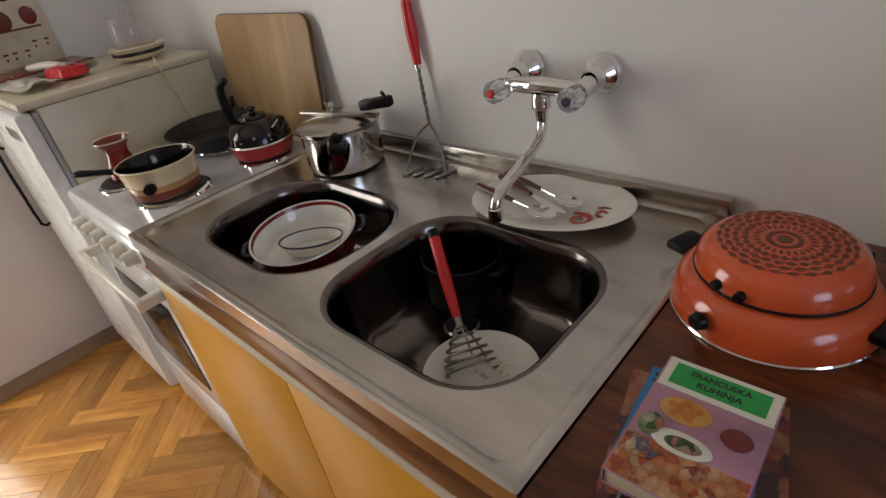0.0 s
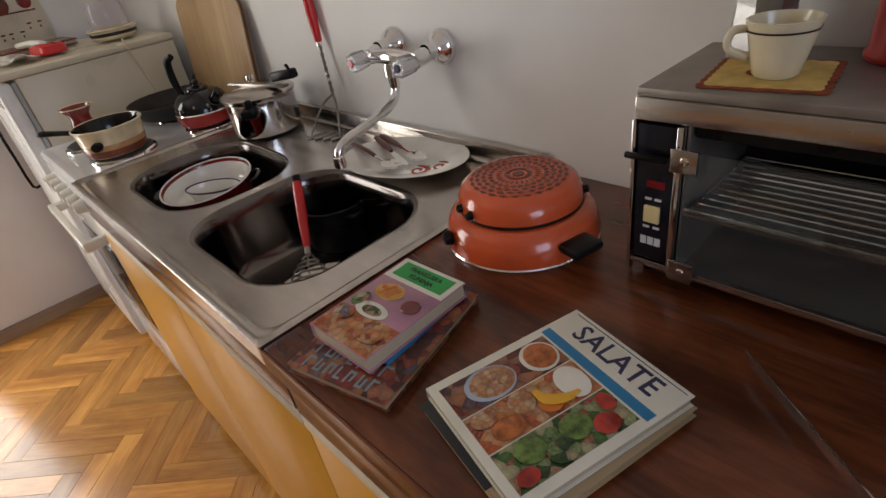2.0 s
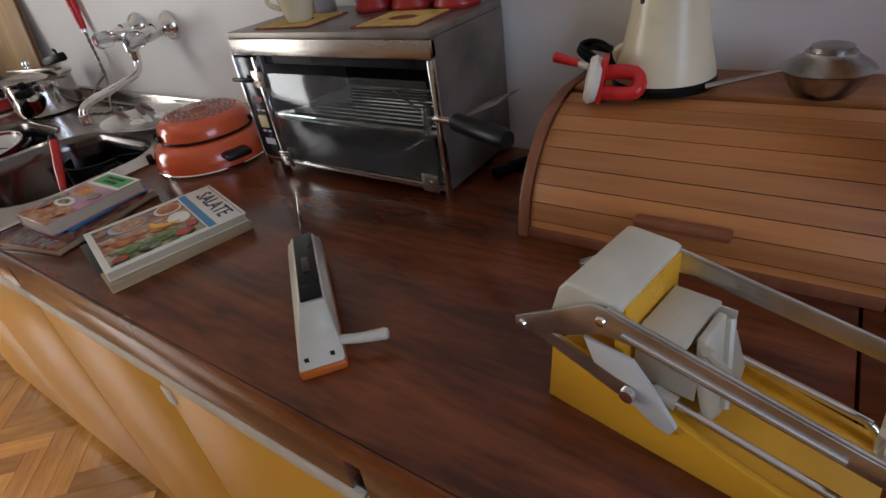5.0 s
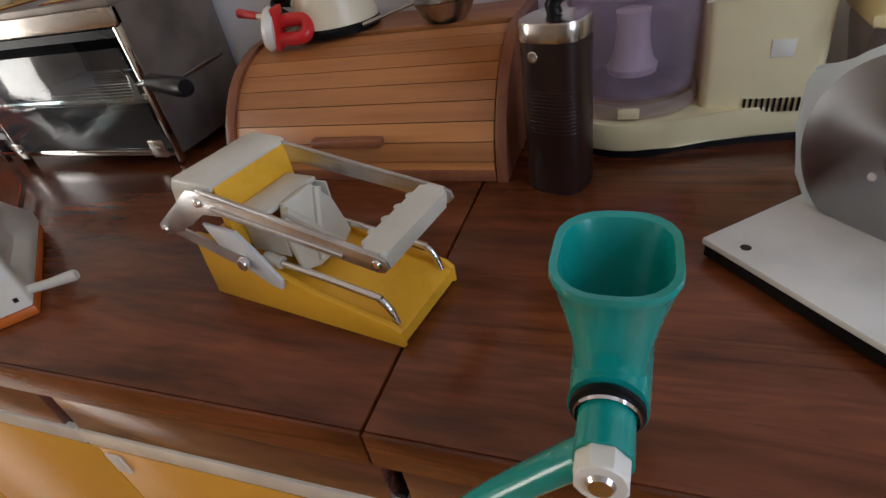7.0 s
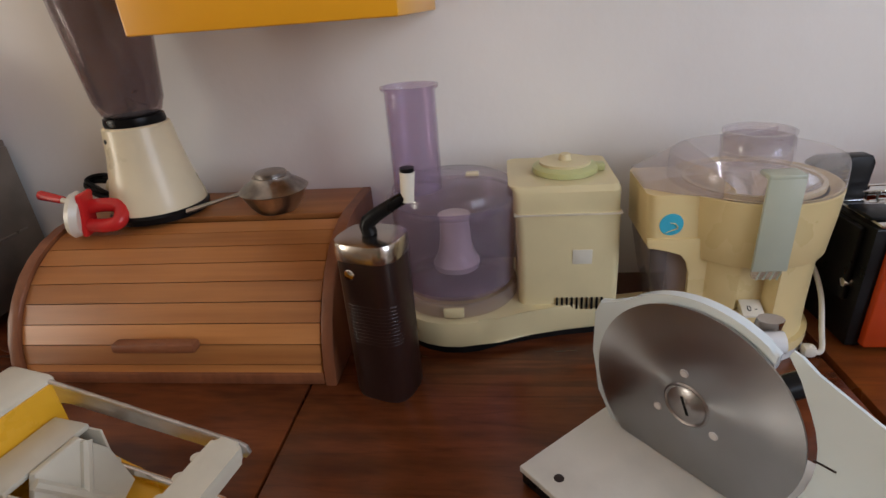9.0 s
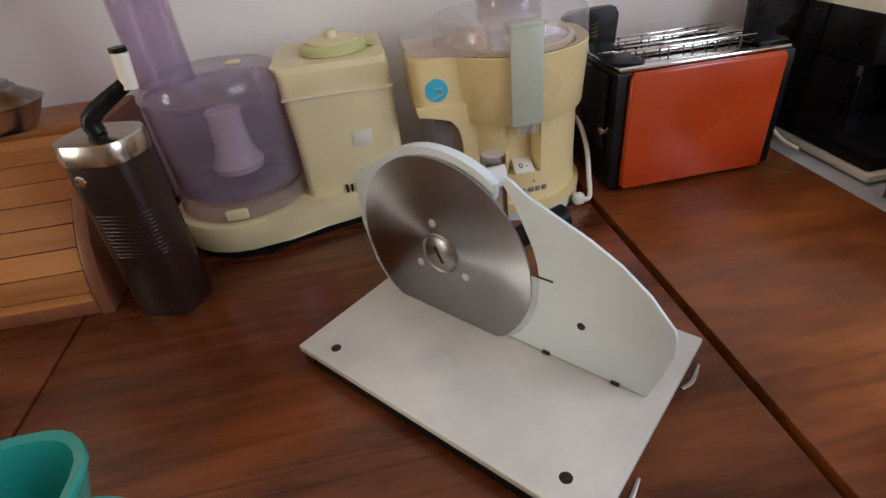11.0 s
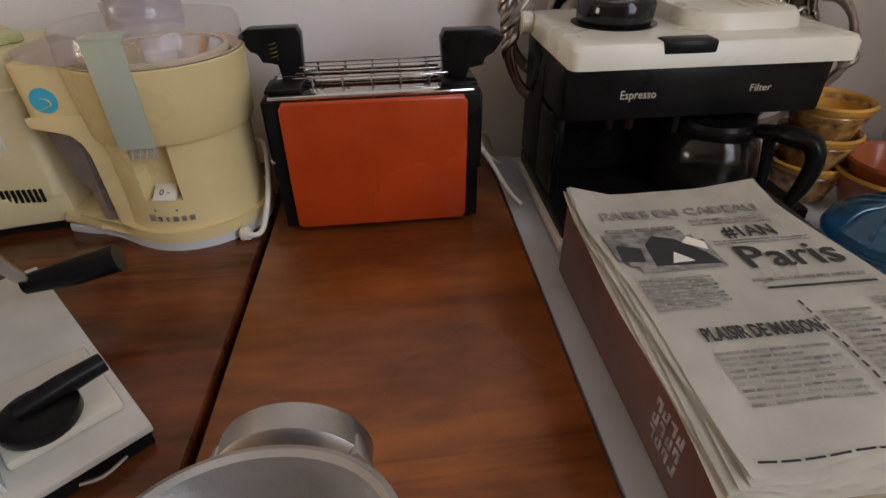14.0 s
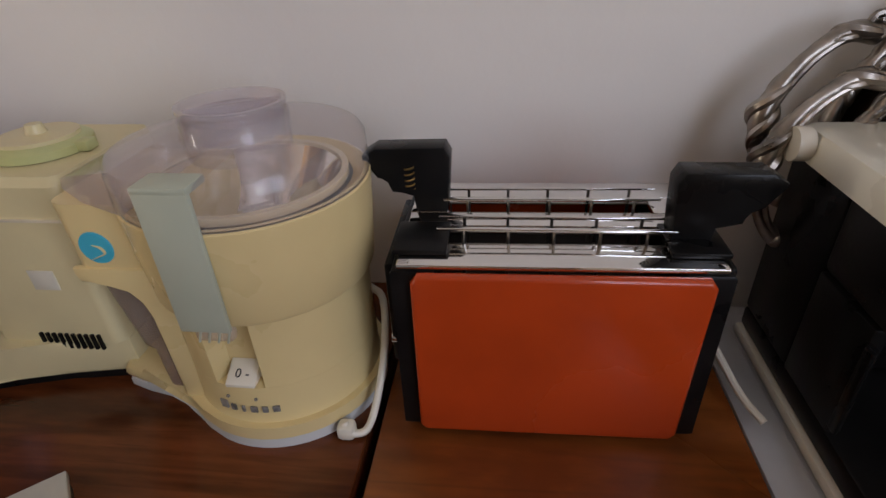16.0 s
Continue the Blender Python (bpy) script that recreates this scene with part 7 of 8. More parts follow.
# ---- meat slicer ----
def meat_slicer():
    s = thing("food_slicer", 1.453, -0.369, TOPZ, -48.6, "white manual food slicer with a round steel blade", "slicer")
    # x runs along the board's near edge, y across it
    L, D = 0.269, 0.186
    part("rubber_base", bx(0.002, 0.002, 0.003, L - 0.002, D - 0.002, 0.0145), M_BLACK, s, "black underside")
    part("board", bx(0, 0, 0.0148, L, D, 0.021, 0.0012), M_BOARDW, s, "white coated board")
    for x, y in ((0.03, 0.016), (L - 0.03, 0.020)):
        part("screw_hole", la([(0, 0.0216), (0.0036, 0.0214), (0.0044, 0.021)], 16, m=pose(x, y, 0)), M_BROWNP, s)
    for x, y in ((0.02, 0.02), (L - 0.02, 0.02), (0.02, D - 0.02), (L - 0.02, D - 0.02)):
        part("foot", la([(0, 0), (0.008, 0), (0.009, 0.006), (0, 0.006)], 14, m=pose(x, y, 0)), M_BLACK, s)
    u0, v0, zc, R = 0.082, 0.101, 0.085, 0.084
    up = Matrix(((1, 0, 0, u0), (0, 0, -1, v0), (0, 1, 0, zc), (0, 0, 0, 1)))

    def chord(r, lo):
        out = []
        for k in range(72):
            a = 2 * math.pi * k / 72
            out.append((r * math.cos(a), max(r * math.sin(a), lo)))
        return out
    bm = B()
    prism(bm, chord(R, -zc + 0.0215), -0.001, 0.0008, 0.0004)
    d = part("disc", bm, M_DISCR, s, "brushed steel cutting disc")
    d.matrix_local = up
    up_full, up = up, Matrix.Identity(4)
    part("hub_ring", la([(0.016, 0.001), (0.0175, 0.0022), (0.019, 0.001)], 32, m=up), M_DISC, d)
    part("hub", la([(0, 0.003), (0.013, 0.0028), (0.0155, 0.001)], 32, m=up), M_DISC, d, "slotted hub")
    part("hub_slot", bx(-0.001, -0.008, 0.0028, 0.001, 0.008, 0.0034, m=up @ pose(0, 0, 0, 0, 0, 25)), M_BLACK, d)
    for a in (100, 215, 330):
        part("bolt", la([(0, 0.0018), (0.0032, 0.0016), (0.0036, 0.0008)], 12, m=up @ pose(0.028 * math.cos(radians(a)), 0.028 * math.sin(radians(a)), 0)), M_WHITEINK, d)
    up = up_full
    # housing behind the disc
    guard = [(-0.070, -zc + 0.021), (-0.086, -0.040), (-0.0935, 0.0), (-0.0945, 0.040), (-0.089, 0.054)] + [((R + 0.0065) * math.cos(radians(a)), (R + 0.0065) * math.sin(radians(a))) for a in range(138, 50, -6)] + [(0.052, 0.062), (0.030, 0.030), (-0.02, -0.02), (-0.050, -zc + 0.021)]
    bm = B()
    prism(bm, guard[::-1], -0.011, -0.0025, 0.002, m=up)
    part("guard", bm, M_COOLW, s, "white blade guard")
    # fence plate: concave towards the disc
    fence = [(0.052, -zc + 0.0215)] + [(0.002 + (R + 0.002) * math.cos(radians(a)), (R + 0.004) * math.sin(radians(a))) for a in range(-44, 31, 8)]
    fence += [(0.068, 0.062), (0.058, 0.076), (0.060, 0.081), (0.066, 0.079), (0.076, 0.071), (0.098, 0.062), (0.124, 0.051), (0.146, 0.039), (0.166, 0.024), (0.183, 0.005), (0.186, -0.004), (0.185, -0.020), (0.181, -0.038), (0.173, -zc + 0.0215)]
    bm = B()
    prism(bm, fence, 0.003, 0.0055, 0.0006, m=up @ pose(0, 0, -0.010, 0, 0, 0))
    fe = part("fence", bm, M_COOLW, s, "white curved fence plate")
    part("fence_hole", la([(0, 0.0012), (0.0028, 0.0011), (0.0032, 0)], 12, m=up @ pose(0.122, -0.022, -0.0046)), M_BROWNP, fe)
    part("scratch", bx(0.086, 0.0075, -0.0047, 0.099, 0.0090, -0.0040, m=up), M_BROWNP, fe)
    for u in (0.092, 0.148):
        part("foot_notch", bx(u, -zc + 0.0213, -0.0048, u + 0.006, -zc + 0.024, -0.0030, m=up), M_BROWNP, fe)
    # gear arm and crank behind
    part("arm", tb([(u0 + 0.034, v0 + 0.030, zc + 0.082), (u0 + 0.016, v0 + 0.055, zc + 0.010), (u0 + 0.004, v0 + 0.072, zc - 0.036)], [0.009, 0.011, 0.008], seg=10, flat=0.5), M_STEEL, s, "grey crank arm")
    part("bridge", tb([(u0 + 0.03, v0 + 0.016, zc + 0.066), (u0 + 0.045, v0 + 0.030, zc + 0.068)], 0.008, seg=12), M_ENAMEL, s)
    part("crank_handle", tb([(u0 + 0.006, v0 + 0.068, zc - 0.031), (u0 + 0.025, v0 + 0.100, zc - 0.026), (u0 + 0.042, v0 + 0.131, zc - 0.020)], [0.008, 0.0115, 0.012], seg=16), M_BLACK, s, "black crank handle")
    part("carriage", bx(L - 0.105, 0.112, 0.0212, L - 0.026, D - 0.006, 0.030, 0.003), M_WHITEP, s, "white carriage block")
    part("thickness_knob", la([(0.022, 0.030), (0.024, 0.033), (0.024, 0.040), (0.020, 0.043), (0, 0.043)], 28, m=pose(L - 0.045, 0.138, 0)), M_BLACK, s, "black round knob")
    part("knob_lever", tb([(L - 0.048, 0.128, 0.044), (L - 0.048, 0.155, 0.047), (L - 0.050, 0.182, 0.048)], [0.007, 0.008, 0.007], seg=12), M_BLACK, s)
    for y in (0.035, 0.15):
        part("clamp_lever", tb([(L + 0.001, y - 0.012, 0.010), (L + 0.005, y, 0.009), (L + 0.004, y + 0.016, 0.012)], [0.0020, 0.0022, 0.0015], soft=3, flat=0.5), M_SPIRAL, s, "small steel clamp lever")


meat_slicer()


# ---- clamp-on grinders ----
def teal_grinder():
    g = thing("hand_mincer", 1.390, -0.590, TOPZ, 0, "teal enamel hand mincer clamped to the worktop edge", "mincer")

    def rr(w, d, z, cx=0.0, cy=0.0, r=0.4):
        return [(x + cx, y + cy, z) for x, y in rrect(-w / 2, -d / 2, w / 2, d / 2, r * min(w, d), 5)]
    bm = B()
    loft(bm, [rr(0.034, 0.034, 0.085, 0, -0.010, 0.48), rr(0.035, 0.035, 0.108, 0, -0.008, 0.48), rr(0.037, 0.041, 0.122, 0, -0.002), rr(0.045, 0.054, 0.140, 0, 0.003), rr(0.054, 0.064, 0.157, 0, 0.005), rr(0.057, 0.067, 0.160, 0, 0.005), rr(0.056, 0.066, 0.163, 0, 0.005),
              rr(0.049, 0.058, 0.162, 0, 0.005), rr(0.042, 0.050, 0.145, 0, 0.003), rr(0.030, 0.034, 0.118, 0, -0.002), rr(0.022, 0.022, 0.108, 0, -0.006, 0.48)], True, True)
    part("hopper", bm, M_TEAL, g, "deep teal feed hopper")
    part("barrel", tb([(0.0, 0.040, 0.094), (0.0, 0.0, 0.093), (0.0, -0.030, 0.098)], [0.021, 0.020, 0.0185], seg=28), M_TEAL, g, "teal barrel")
    part("gasket", la([(0.0155, 0), (0.0172, 0.002), (0.0172, 0.005), (0.015, 0.006)], 28, m=pose(0, -0.029, 0.099, 90, 0, 0)), M_BLACK, g)
    part("metal_ring", la([(0.0145, 0), (0.0152, 0.0015), (0.0145, 0.003)], 28, m=pose(0, -0.035, 0.1, 90, 0, 0)), M_CHROME, g)
    part("crank_hub", tb([(0, -0.034, 0.100), (0, -0.060, 0.101)], [0.0128, 0.0130], seg=24), M_TEAL, g)
    part("crank_arm", tb([(0.0, -0.052, 0.098), (-0.018, -0.054, 0.084), (-0.055, -0.056, 0.044), (-0.082, -0.058, 0.010)], [0.011, 0.010, 0.010, 0.011], soft=4, seg=14, flat=0.7), M_TEAL, g, "teal crank arm")
    part("crank_grip", tb([(-0.082, -0.058, 0.010), (-0.082, -0.105, 0.010)], [0.010, 0.012], seg=14), M_WHITEP, g)
    k = B()
    prism(k, [(0.0108 * (1 + 0.12 * (j % 2)) * math.cos(2 * math.pi * j / 16), 0.0108 * (1 + 0.12 * (j % 2)) * math.sin(2 * math.pi * j / 16)) for j in range(16)], 0, 0.012, 0.0015, m=pose(0, -0.060, 0.1015, 84, 0, 0))
    kn = part("wing_knob", k, M_WHITEP, g, "white fluted knob")
    part("knob_screw", la([(0, 0.0145), (0.005, 0.0140), (0.0062, 0.0120)], 18, m=pose(0, -0.060, 0.1015, 84, 0, 0)), M_STEEL, kn)
    part("neck", tb([(0.0, 0.010, 0.086), (0.0, 0.014, 0.030), (0.0, 0.020, 0.004)], [0.013, 0.010, 0.012], seg=18), M_TEAL, g)
    part("foot_plate", bx(-0.012, 0.008, 0.0005, 0.012, 0.034, 0.006, 0.002), M_TEAL, g, "teal clamp foot")
    part("clamp_leg", tb([(0, 0.006, 0.075), (0, -0.022, 0.030), (0, -0.026, -0.04), (0, -0.024, -0.085), (0, -0.004, -0.090)], 0.009, soft=4, seg=12), M_TEAL, g)
    part("clamp_screw", tb([(0, -0.006, -0.115), (0, -0.006, -0.045)], 0.004, seg=10), M_STEEL, g)
    part("clamp_pad", la([(0, -0.041), (0.010, -0.041), (0.011, -0.045), (0, -0.046)], 16, m=pose(0, -0.006, 0)), M_TEAL, g)


teal_grinder()


def alu_grinder():
    g = thing("meat_grinder", 1.892, -0.600, TOPZ, 0, "cast aluminium meat grinder with red knobs clamped to the worktop", "meat grinder")
    n = 44

    def el(rx, ry, z, cy=0.0):
        return [(rx * math.cos(2 * math.pi * k / n), cy + ry * math.sin(2 * math.pi * k / n), z) for k in range(n)]
    bm = B()
    loft(bm, [el(0.018, 0.018, 0.098), el(0.022, 0.021, 0.106), el(0.033, 0.025, 0.120), el(0.042, 0.030, 0.137), el(0.0470, 0.0330, 0.1395), el(0.0488, 0.0348, 0.1415), el(0.0485, 0.0345, 0.1440), el(0.0460, 0.0320, 0.1452), el(0.0435, 0.0295, 0.1438), el(0.0425, 0.0285, 0.1410), el(0.038, 0.026, 0.134), el(0.032, 0.023, 0.124), el(0.021, 0.017, 0.113)], True, True)
    part("hopper", bm, M_ALU, g, "wide oval cast hopper")
    # no real hole: a dark disc carries the shade of the opening
    part("throat_shade", la([(0, 0.1142), (0.0188, 0.1140), (0.0205, 0.1125)], 32, sy=0.80), M_DARK, g, "dark disc painted as the shaded opening to the worm")
    part("worm", tb([(0.004, -0.014, 0.110), (0.004, -0.002, 0.1135), (0.006, 0.009, 0.112)], [0.0085, 0.0105, 0.0085], seg=18), M_ALU, g)
    part("barrel", tb([(0, 0.040, 0.098), (0, 0.020, 0.098), (0, -0.020, 0.096), (0, -0.034, 0.095)], [0.027, 0.025, 0.023, 0.018], seg=30), M_ALU, g, "cast barrel")
    part("end_ring", la([(0.028, 0), (0.034, 0.003), (0.034, 0.016), (0.030, 0.019), (0, 0.019)], 34, m=pose(0, 0.064, 0.102, 90, 0, 0)), M_ALU, g, "screw ring")
    for a in (30, 150, 270):
        part("ring_lug", bx(0.028, -0.005, 0.003, 0.037, 0.005, 0.014, 0.002, m=pose(0, 0.058, 0.099, 90, 0, 0) @ pose(0, 0, 0, 0, 0, a)), M_ALU, g)
    part("neck_ring", la([(0.018, 0), (0.021, 0.003), (0.021, 0.008), (0.016, 0.012), (0.0155, 0.03)], 28, m=pose(0, -0.030, 0.0955, 97, 0, 0)), M_ALU, g)
    part("hub_cap", la([(0.0112, 0), (0.0114, 0.003), (0.0102, 0.010), (0.0058, 0.0135), (0, 0.014)], 24, m=pose(0, -0.058, 0.092, 97, 0, 0)), M_REDP, g, "red hub cap")
    part("cap_wing", tb([(0.006, -0.068, 0.083), (0.010, -0.070, 0.072)], [0.005, 0.004], seg=10), M_REDP, g)
    part("crank_arm", tb([(-0.001, -0.060, 0.090), (-0.003, -0.064, 0.02), (-0.006, -0.066, -0.055)], [0.0085, 0.0080, 0.0075], seg=14, flat=0.7), M_ALU, g, "polished crank arm")
    part("crank_bolt", la([(0, 0.006), (0.005, 0.0055), (0.006, 0)], 12, m=pose(-0.006, -0.072, -0.054, 90, 0, 0)), M_CHROME, g)
    part("crank_grip", tb([(-0.007, -0.068, -0.050), (-0.003, -0.074, -0.075), (0.003, -0.080, -0.115)], [0.009, 0.0105, 0.011], seg=16), M_REDP, g, "red plastic crank grip")
    part("leg", tb([(-0.010, -0.010, 0.088), (-0.016, -0.022, 0.040), (-0.017, -0.026, -0.010), (-0.015, -0.024, -0.050), (-0.014, -0.012, -0.060)], [0.012, 0.011, 0.010, 0.010, 0.010], soft=4, seg=14), M_ALU, g, "curved clamp leg")
    for s in (-1, 1):
        part("foot", tb([(-0.012 + 0.004 * s, -0.006, 0.066), (-0.008 + 0.022 * s, 0.004, 0.022), (-0.004 + 0.040 * s, 0.012, 0.008), (-0.004 + 0.050 * s, 0.014, 0.0055)], [0.010, 0.0085, 0.0085, 0.006], soft=4, seg=12, flat=0.65), M_ALU, g, "cast splayed foot")
    part("clamp_screw", tb([(-0.014, -0.012, -0.100), (-0.014, -0.012, -0.043)], 0.0038, seg=10), M_CHROME, g)
    part("clamp_knob", tb([(-0.014, -0.012, -0.118), (-0.014, -0.012, -0.088)], [0.0085, 0.0075], seg=14), M_REDP, g, "red clamp knob")
    part("clamp_pad", la([(0, -0.041), (0.009, -0.041), (0.009, -0.045), (0, -0.046)], 14, m=pose(-0.014, -0.012, 0)), M_ALU, g)


alu_grinder()


# ---- toaster ----
def toaster():
    t = thing("toaster", 1.922, -0.108, TOPZ, 1.0, "orange and black toaster with chrome top and sandwich tongs", "toaster")
    W, D, H = 0.212, 0.128, 0.149
    h = W / 2
    for s in (-1, 1):
        bm = B()
        prism(bm, [(s * (h - 0.030), -D / 2 - 0.0005), (s * h, -D / 2 - 0.0005), (s * (h + 0.001), D / 2 + 0.0005), (s * (h - 0.030), D / 2 + 0.0005)][::s], 0.004, H - 0.004, 0.003)
        part("end_panel", bm, M_BLACK, t, "black plastic end panel")
        part("end_boss", bx(min(s * h, s * (h + 0.007)), -0.05, 0.055, max(s * h, s * (h + 0.007)), 0.05, H - 0.008, 0.003), M_BLACK, t)
    part("chassis", bx(-h + 0.014, -D / 2 + 0.003, 0.006, h - 0.014, D / 2 - 0.003, H - 0.03), M_BLACK, t)
    for y, s in ((-D / 2, -1), (D / 2, 1)):
        bm = B()
        q = [(-h + 0.011, H - 0.010), (h - 0.011, H - 0.010), (h - 0.022, 0.010), (-h + 0.022, 0.010)]
        pts = [(-h + 0.017, 0.005), (h - 0.018, 0.005), (h - 0.0135, 0.010), (h - 0.0115, H - 0.010), (h - 0.016, H - 0.004), (-h + 0.018, H - 0.004), (-h + 0.0135, H - 0.010), (-h + 0.0125, 0.010)]
        prism(bm, pts, -0.004, 0.004, 0.003, m=pose(0, y + 0.003 * s, 0, 90, 0, 0), seg=3)
        part("side_panel", bm, M_TORANGE, t, "orange enamelled side")
    # top plate with two slots
    z0, z1 = H - 0.004, H
    sl = ((-0.036, -0.010), (0.010, 0.036))
    ys = [-D / 2 + 0.001, -0.036, -0.010, 0.010, 0.036, D / 2 - 0.001]
    tp = part("top_plate", bx(-h + 0.004, ys[0], z0, h - 0.004, ys[1], z1, 0.0012), M_CHROME, t, "chrome top plate")
    for a, b in ((ys[2], ys[3]), (ys[4], ys[5])):
        part("top_strip", bx(-h + 0.004, a, z0, h - 0.004, b, z1, 0.0012), M_CHROME, t)
    for a, b in sl:
        for s in (-1, 1):
            x0, x1 = sorted((s * (h - 0.004), s * 0.074))
            part("slot_end", bx(x0, a + 0.0002, z0, x1, b - 0.0002, z1, 0.0008), M_CHROME, t)
        # thin near-black sheet stands for the shade down in the slot
        part("slot_shade_sheet", bx(-0.074, a, H - 0.029, 0.074, b, H - 0.0285), M_DARK, t)
    # sandwich tongs
    for y, lean in ((-0.023, 0.004), (0.023, -0.003)):
        k = thing("toast_tongs", 1.922, -0.108 + y, TOPZ + 0.1225, 1.0, "steel wire toast tongs with black grips in the toaster", "tongs", "toast tongs")
        for dy in (-0.009, 0.009):
            part("rail", bx(-0.078, dy - 0.0016, 0.0345, 0.078, dy + 0.0016, 0.0362, 0.0004, m=pose(0, 0, 0, 0, lean * 60, 0)), M_CHROME, k)
            part("rail", bx(-0.078, dy - 0.0014, 0.0225, 0.078, dy + 0.0014, 0.024, 0.0004), M_SPIRAL, k)
            for j in range(5):
                part("cross_wire", tb([(-0.06 + 0.03 * j, dy, 0.0), (-0.06 + 0.03 * j, dy, 0.0355)], 0.0012, seg=6), M_SPIRAL, k)
        s = -1 if y > 0 else 1
        x = 0.086 * s
        bm = B()
        prism(bm, [(x - 0.011 * s, 0.018), (x + 0.012 * s, 0.018), (x + 0.012 * s, 0.040), (x + 0.030 * s, 0.041), (x + 0.031 * s, 0.051), (x + 0.040 * s, 0.052), (x + 0.050 * s, 0.066), (x + 0.050 * s, 0.069), (x + 0.040 * s, 0.075), (x - 0.010 * s, 0.0755), (x - 0.014 * s, 0.068)][::1 if s > 0 else -1], -0.0105, 0.0105, 0.0018, m=pose(0, 0, 0, 90, 0, 0))
        part("grip", bm, M_BLACK, k, "chunky black grip")
        if s < 0:
            part("spring", tb([(x + 0.016 * s + 0.0035 * math.cos(q), -0.0105 + 0.0025 * math.sin(q), 0.044 + 0.0007 * q) for q in np.linspace(0, 25, 60)], 0.0007, seg=5), M_BRASS, k)
    for s in (-1, 1):
        part("top_hinge", bx(s * (h - 0.018) - 0.018, -0.052, H + 0.0002, s * (h - 0.018) + 0.018, -0.012, H + 0.004, 0.001), M_BLACK, t, "black mica plate")
    for x in (-0.09, 0.09):
        for y in (-0.045, 0.045):
            part("foot", la([(0, 0), (0.007, 0), (0.008, 0.006), (0, 0.006)], 12, m=pose(x, y, 0)), M_BLACK, t)
    part("side_knob", la([(0, 0.008), (0.005, 0.007), (0.006, 0)], 12, m=pose(-h, -0.045, 0.075, 0, -90, 0)), M_CHROME, t)
    part("power_cord", tb([(-0.020, -0.050, 0.055), (-0.008, -0.060, 0.040), (0.010, -0.085, 0.012), (0.022, -0.105, 0.003)], 0.003, soft=6, seg=8, m=pose(0.139, 0.053, 0.004)), M_WHITEP, t, "white cord")
    part("cord_loop", tb([(0.012, 0.02, 0.02), (0.0, 0.01, 0.045), (-0.012, -0.01, 0.052), (-0.010, -0.03, 0.040), (0.004, -0.035, 0.026), (0.014, -0.01, 0.012)], 0.003, soft=6, seg=8, m=pose(0.139, 0.053, 0.004)), M_WHITEP, t)


toaster()


# ---- washing machine ----
def washer():
    M_TRIM = surf("dull_aluminium", (0.55, 0.55, 0.56), 0.5, 0.1, vary=0.08)
    w = thing("washing_machine", 2.0735, -0.575, 0, 0, "white front-loading washing machine with a round glass door", "washing machine")
    W, D, H = 0.606, 0.585, 0.868
    part("cabinet", bx(0, 0.012, 0.02, W, D, H, 0.006), M_ENAMEL, w, "white enamel cabinet")
    part("top_frame", bx(0, 0.0, H, W, D, H + 0.018, 0.004), M_WHITEP, w, "cream top frame")
    part("top_surface", bx(0.030, 0.018, H + 0.018, W - 0.004, D - 0.004, H + 0.024, 0.001), M_TRIM, w, "grey laminate top")
    part("top_trim", bx(0.000, 0.000, H + 0.0182, 0.030, D - 0.002, H + 0.027, 0.002), M_TRIM, w, "dull aluminium edge trim")
    part("top_trim_front", bx(0.030, 0.000, H + 0.0182, W, 0.018, H + 0.0245, 0.002), M_GREYP, w)
    f = part("control_panel", bx(0.010, -0.012, 0.715, W - 0.008, 0.012, H - 0.012, 0.008), M_WHITEP, w, "off-white control panel")
    part("panel_inset", bx(0.022, -0.0142, 0.725, W - 0.02, -0.012, H - 0.022, 0.002), M_ENAMEL, w)
    k = part("dial", la([(0.036, 0), (0.036, 0.010), (0.031, 0.012), (0.030, 0.030), (0.027, 0.034), (0, 0.034)], 40, m=pose(0.068, -0.014, 0.805, 90, 0, 0)), M_CREAM, w, "cream programme dial")
    part("dial_ring", la([(0.036, 0.001), (0.040, 0.002), (0.041, 0)], 40, m=pose(0.068, -0.014, 0.805, 90, 0, 0)), M_GREYP, k)
    bm = B()
    for j in range(20):
        box(bm, 0.037, -0.001, 0.001, 0.0395, 0.001, 0.003, m=pose(0.068, -0.014, 0.805, 90, 0, 0) @ pose(0, 0, 0, 0, 0, 18 * j))
    part("dial_marks", bm, M_INK, k)
    for j in range(2):
        part("push_button", bx(0.150 + 0.022 * j, -0.021, 0.795, 0.168 + 0.022 * j, -0.014, 0.813, 0.002), M_CREAM, w, "cream push button")
    part("knob", la([(0, 0.006), (0.010, 0.005), (0.012, 0)], 20, m=pose(0.225, -0.014, 0.80, 90, 0, 0)), M_GREYP, w, "grey button")
    c = pose(0.255, 0.012, 0.505, 90, 0, 0)
    d = part("door_ring", la([(0.190, 0), (0.192, 0.014), (0.184, 0.026), (0.166, 0.030), (0.150, 0.022), (0.146, 0.010)], 64, m=c), M_ENAMEL, w, "white round door frame")
    part("door_glass", la([(0.148, 0.018), (0.13, 0.022), (0.09, 0.002), (0.0, -0.004)], 56, m=c), M_DARKG, d, "dark door glass")
    part("drum", la([(0.15, 0.0055), (0.145, 0.003), (0.0, 0.0025)], 56, m=c), M_STEEL, d)
    part("door_latch", bx(0.035, -0.022, 0.655, 0.050, -0.008, 0.668, 0.002), M_BLACK, d)
    for x in (0.05, W - 0.05):
        part("foot", la([(0, 0), (0.02, 0), (0.02, 0.02), (0, 0.02)], 16, m=pose(x, 0.06, 0)), M_BLACK, w)
    return w


washer()
WT = 0.8922


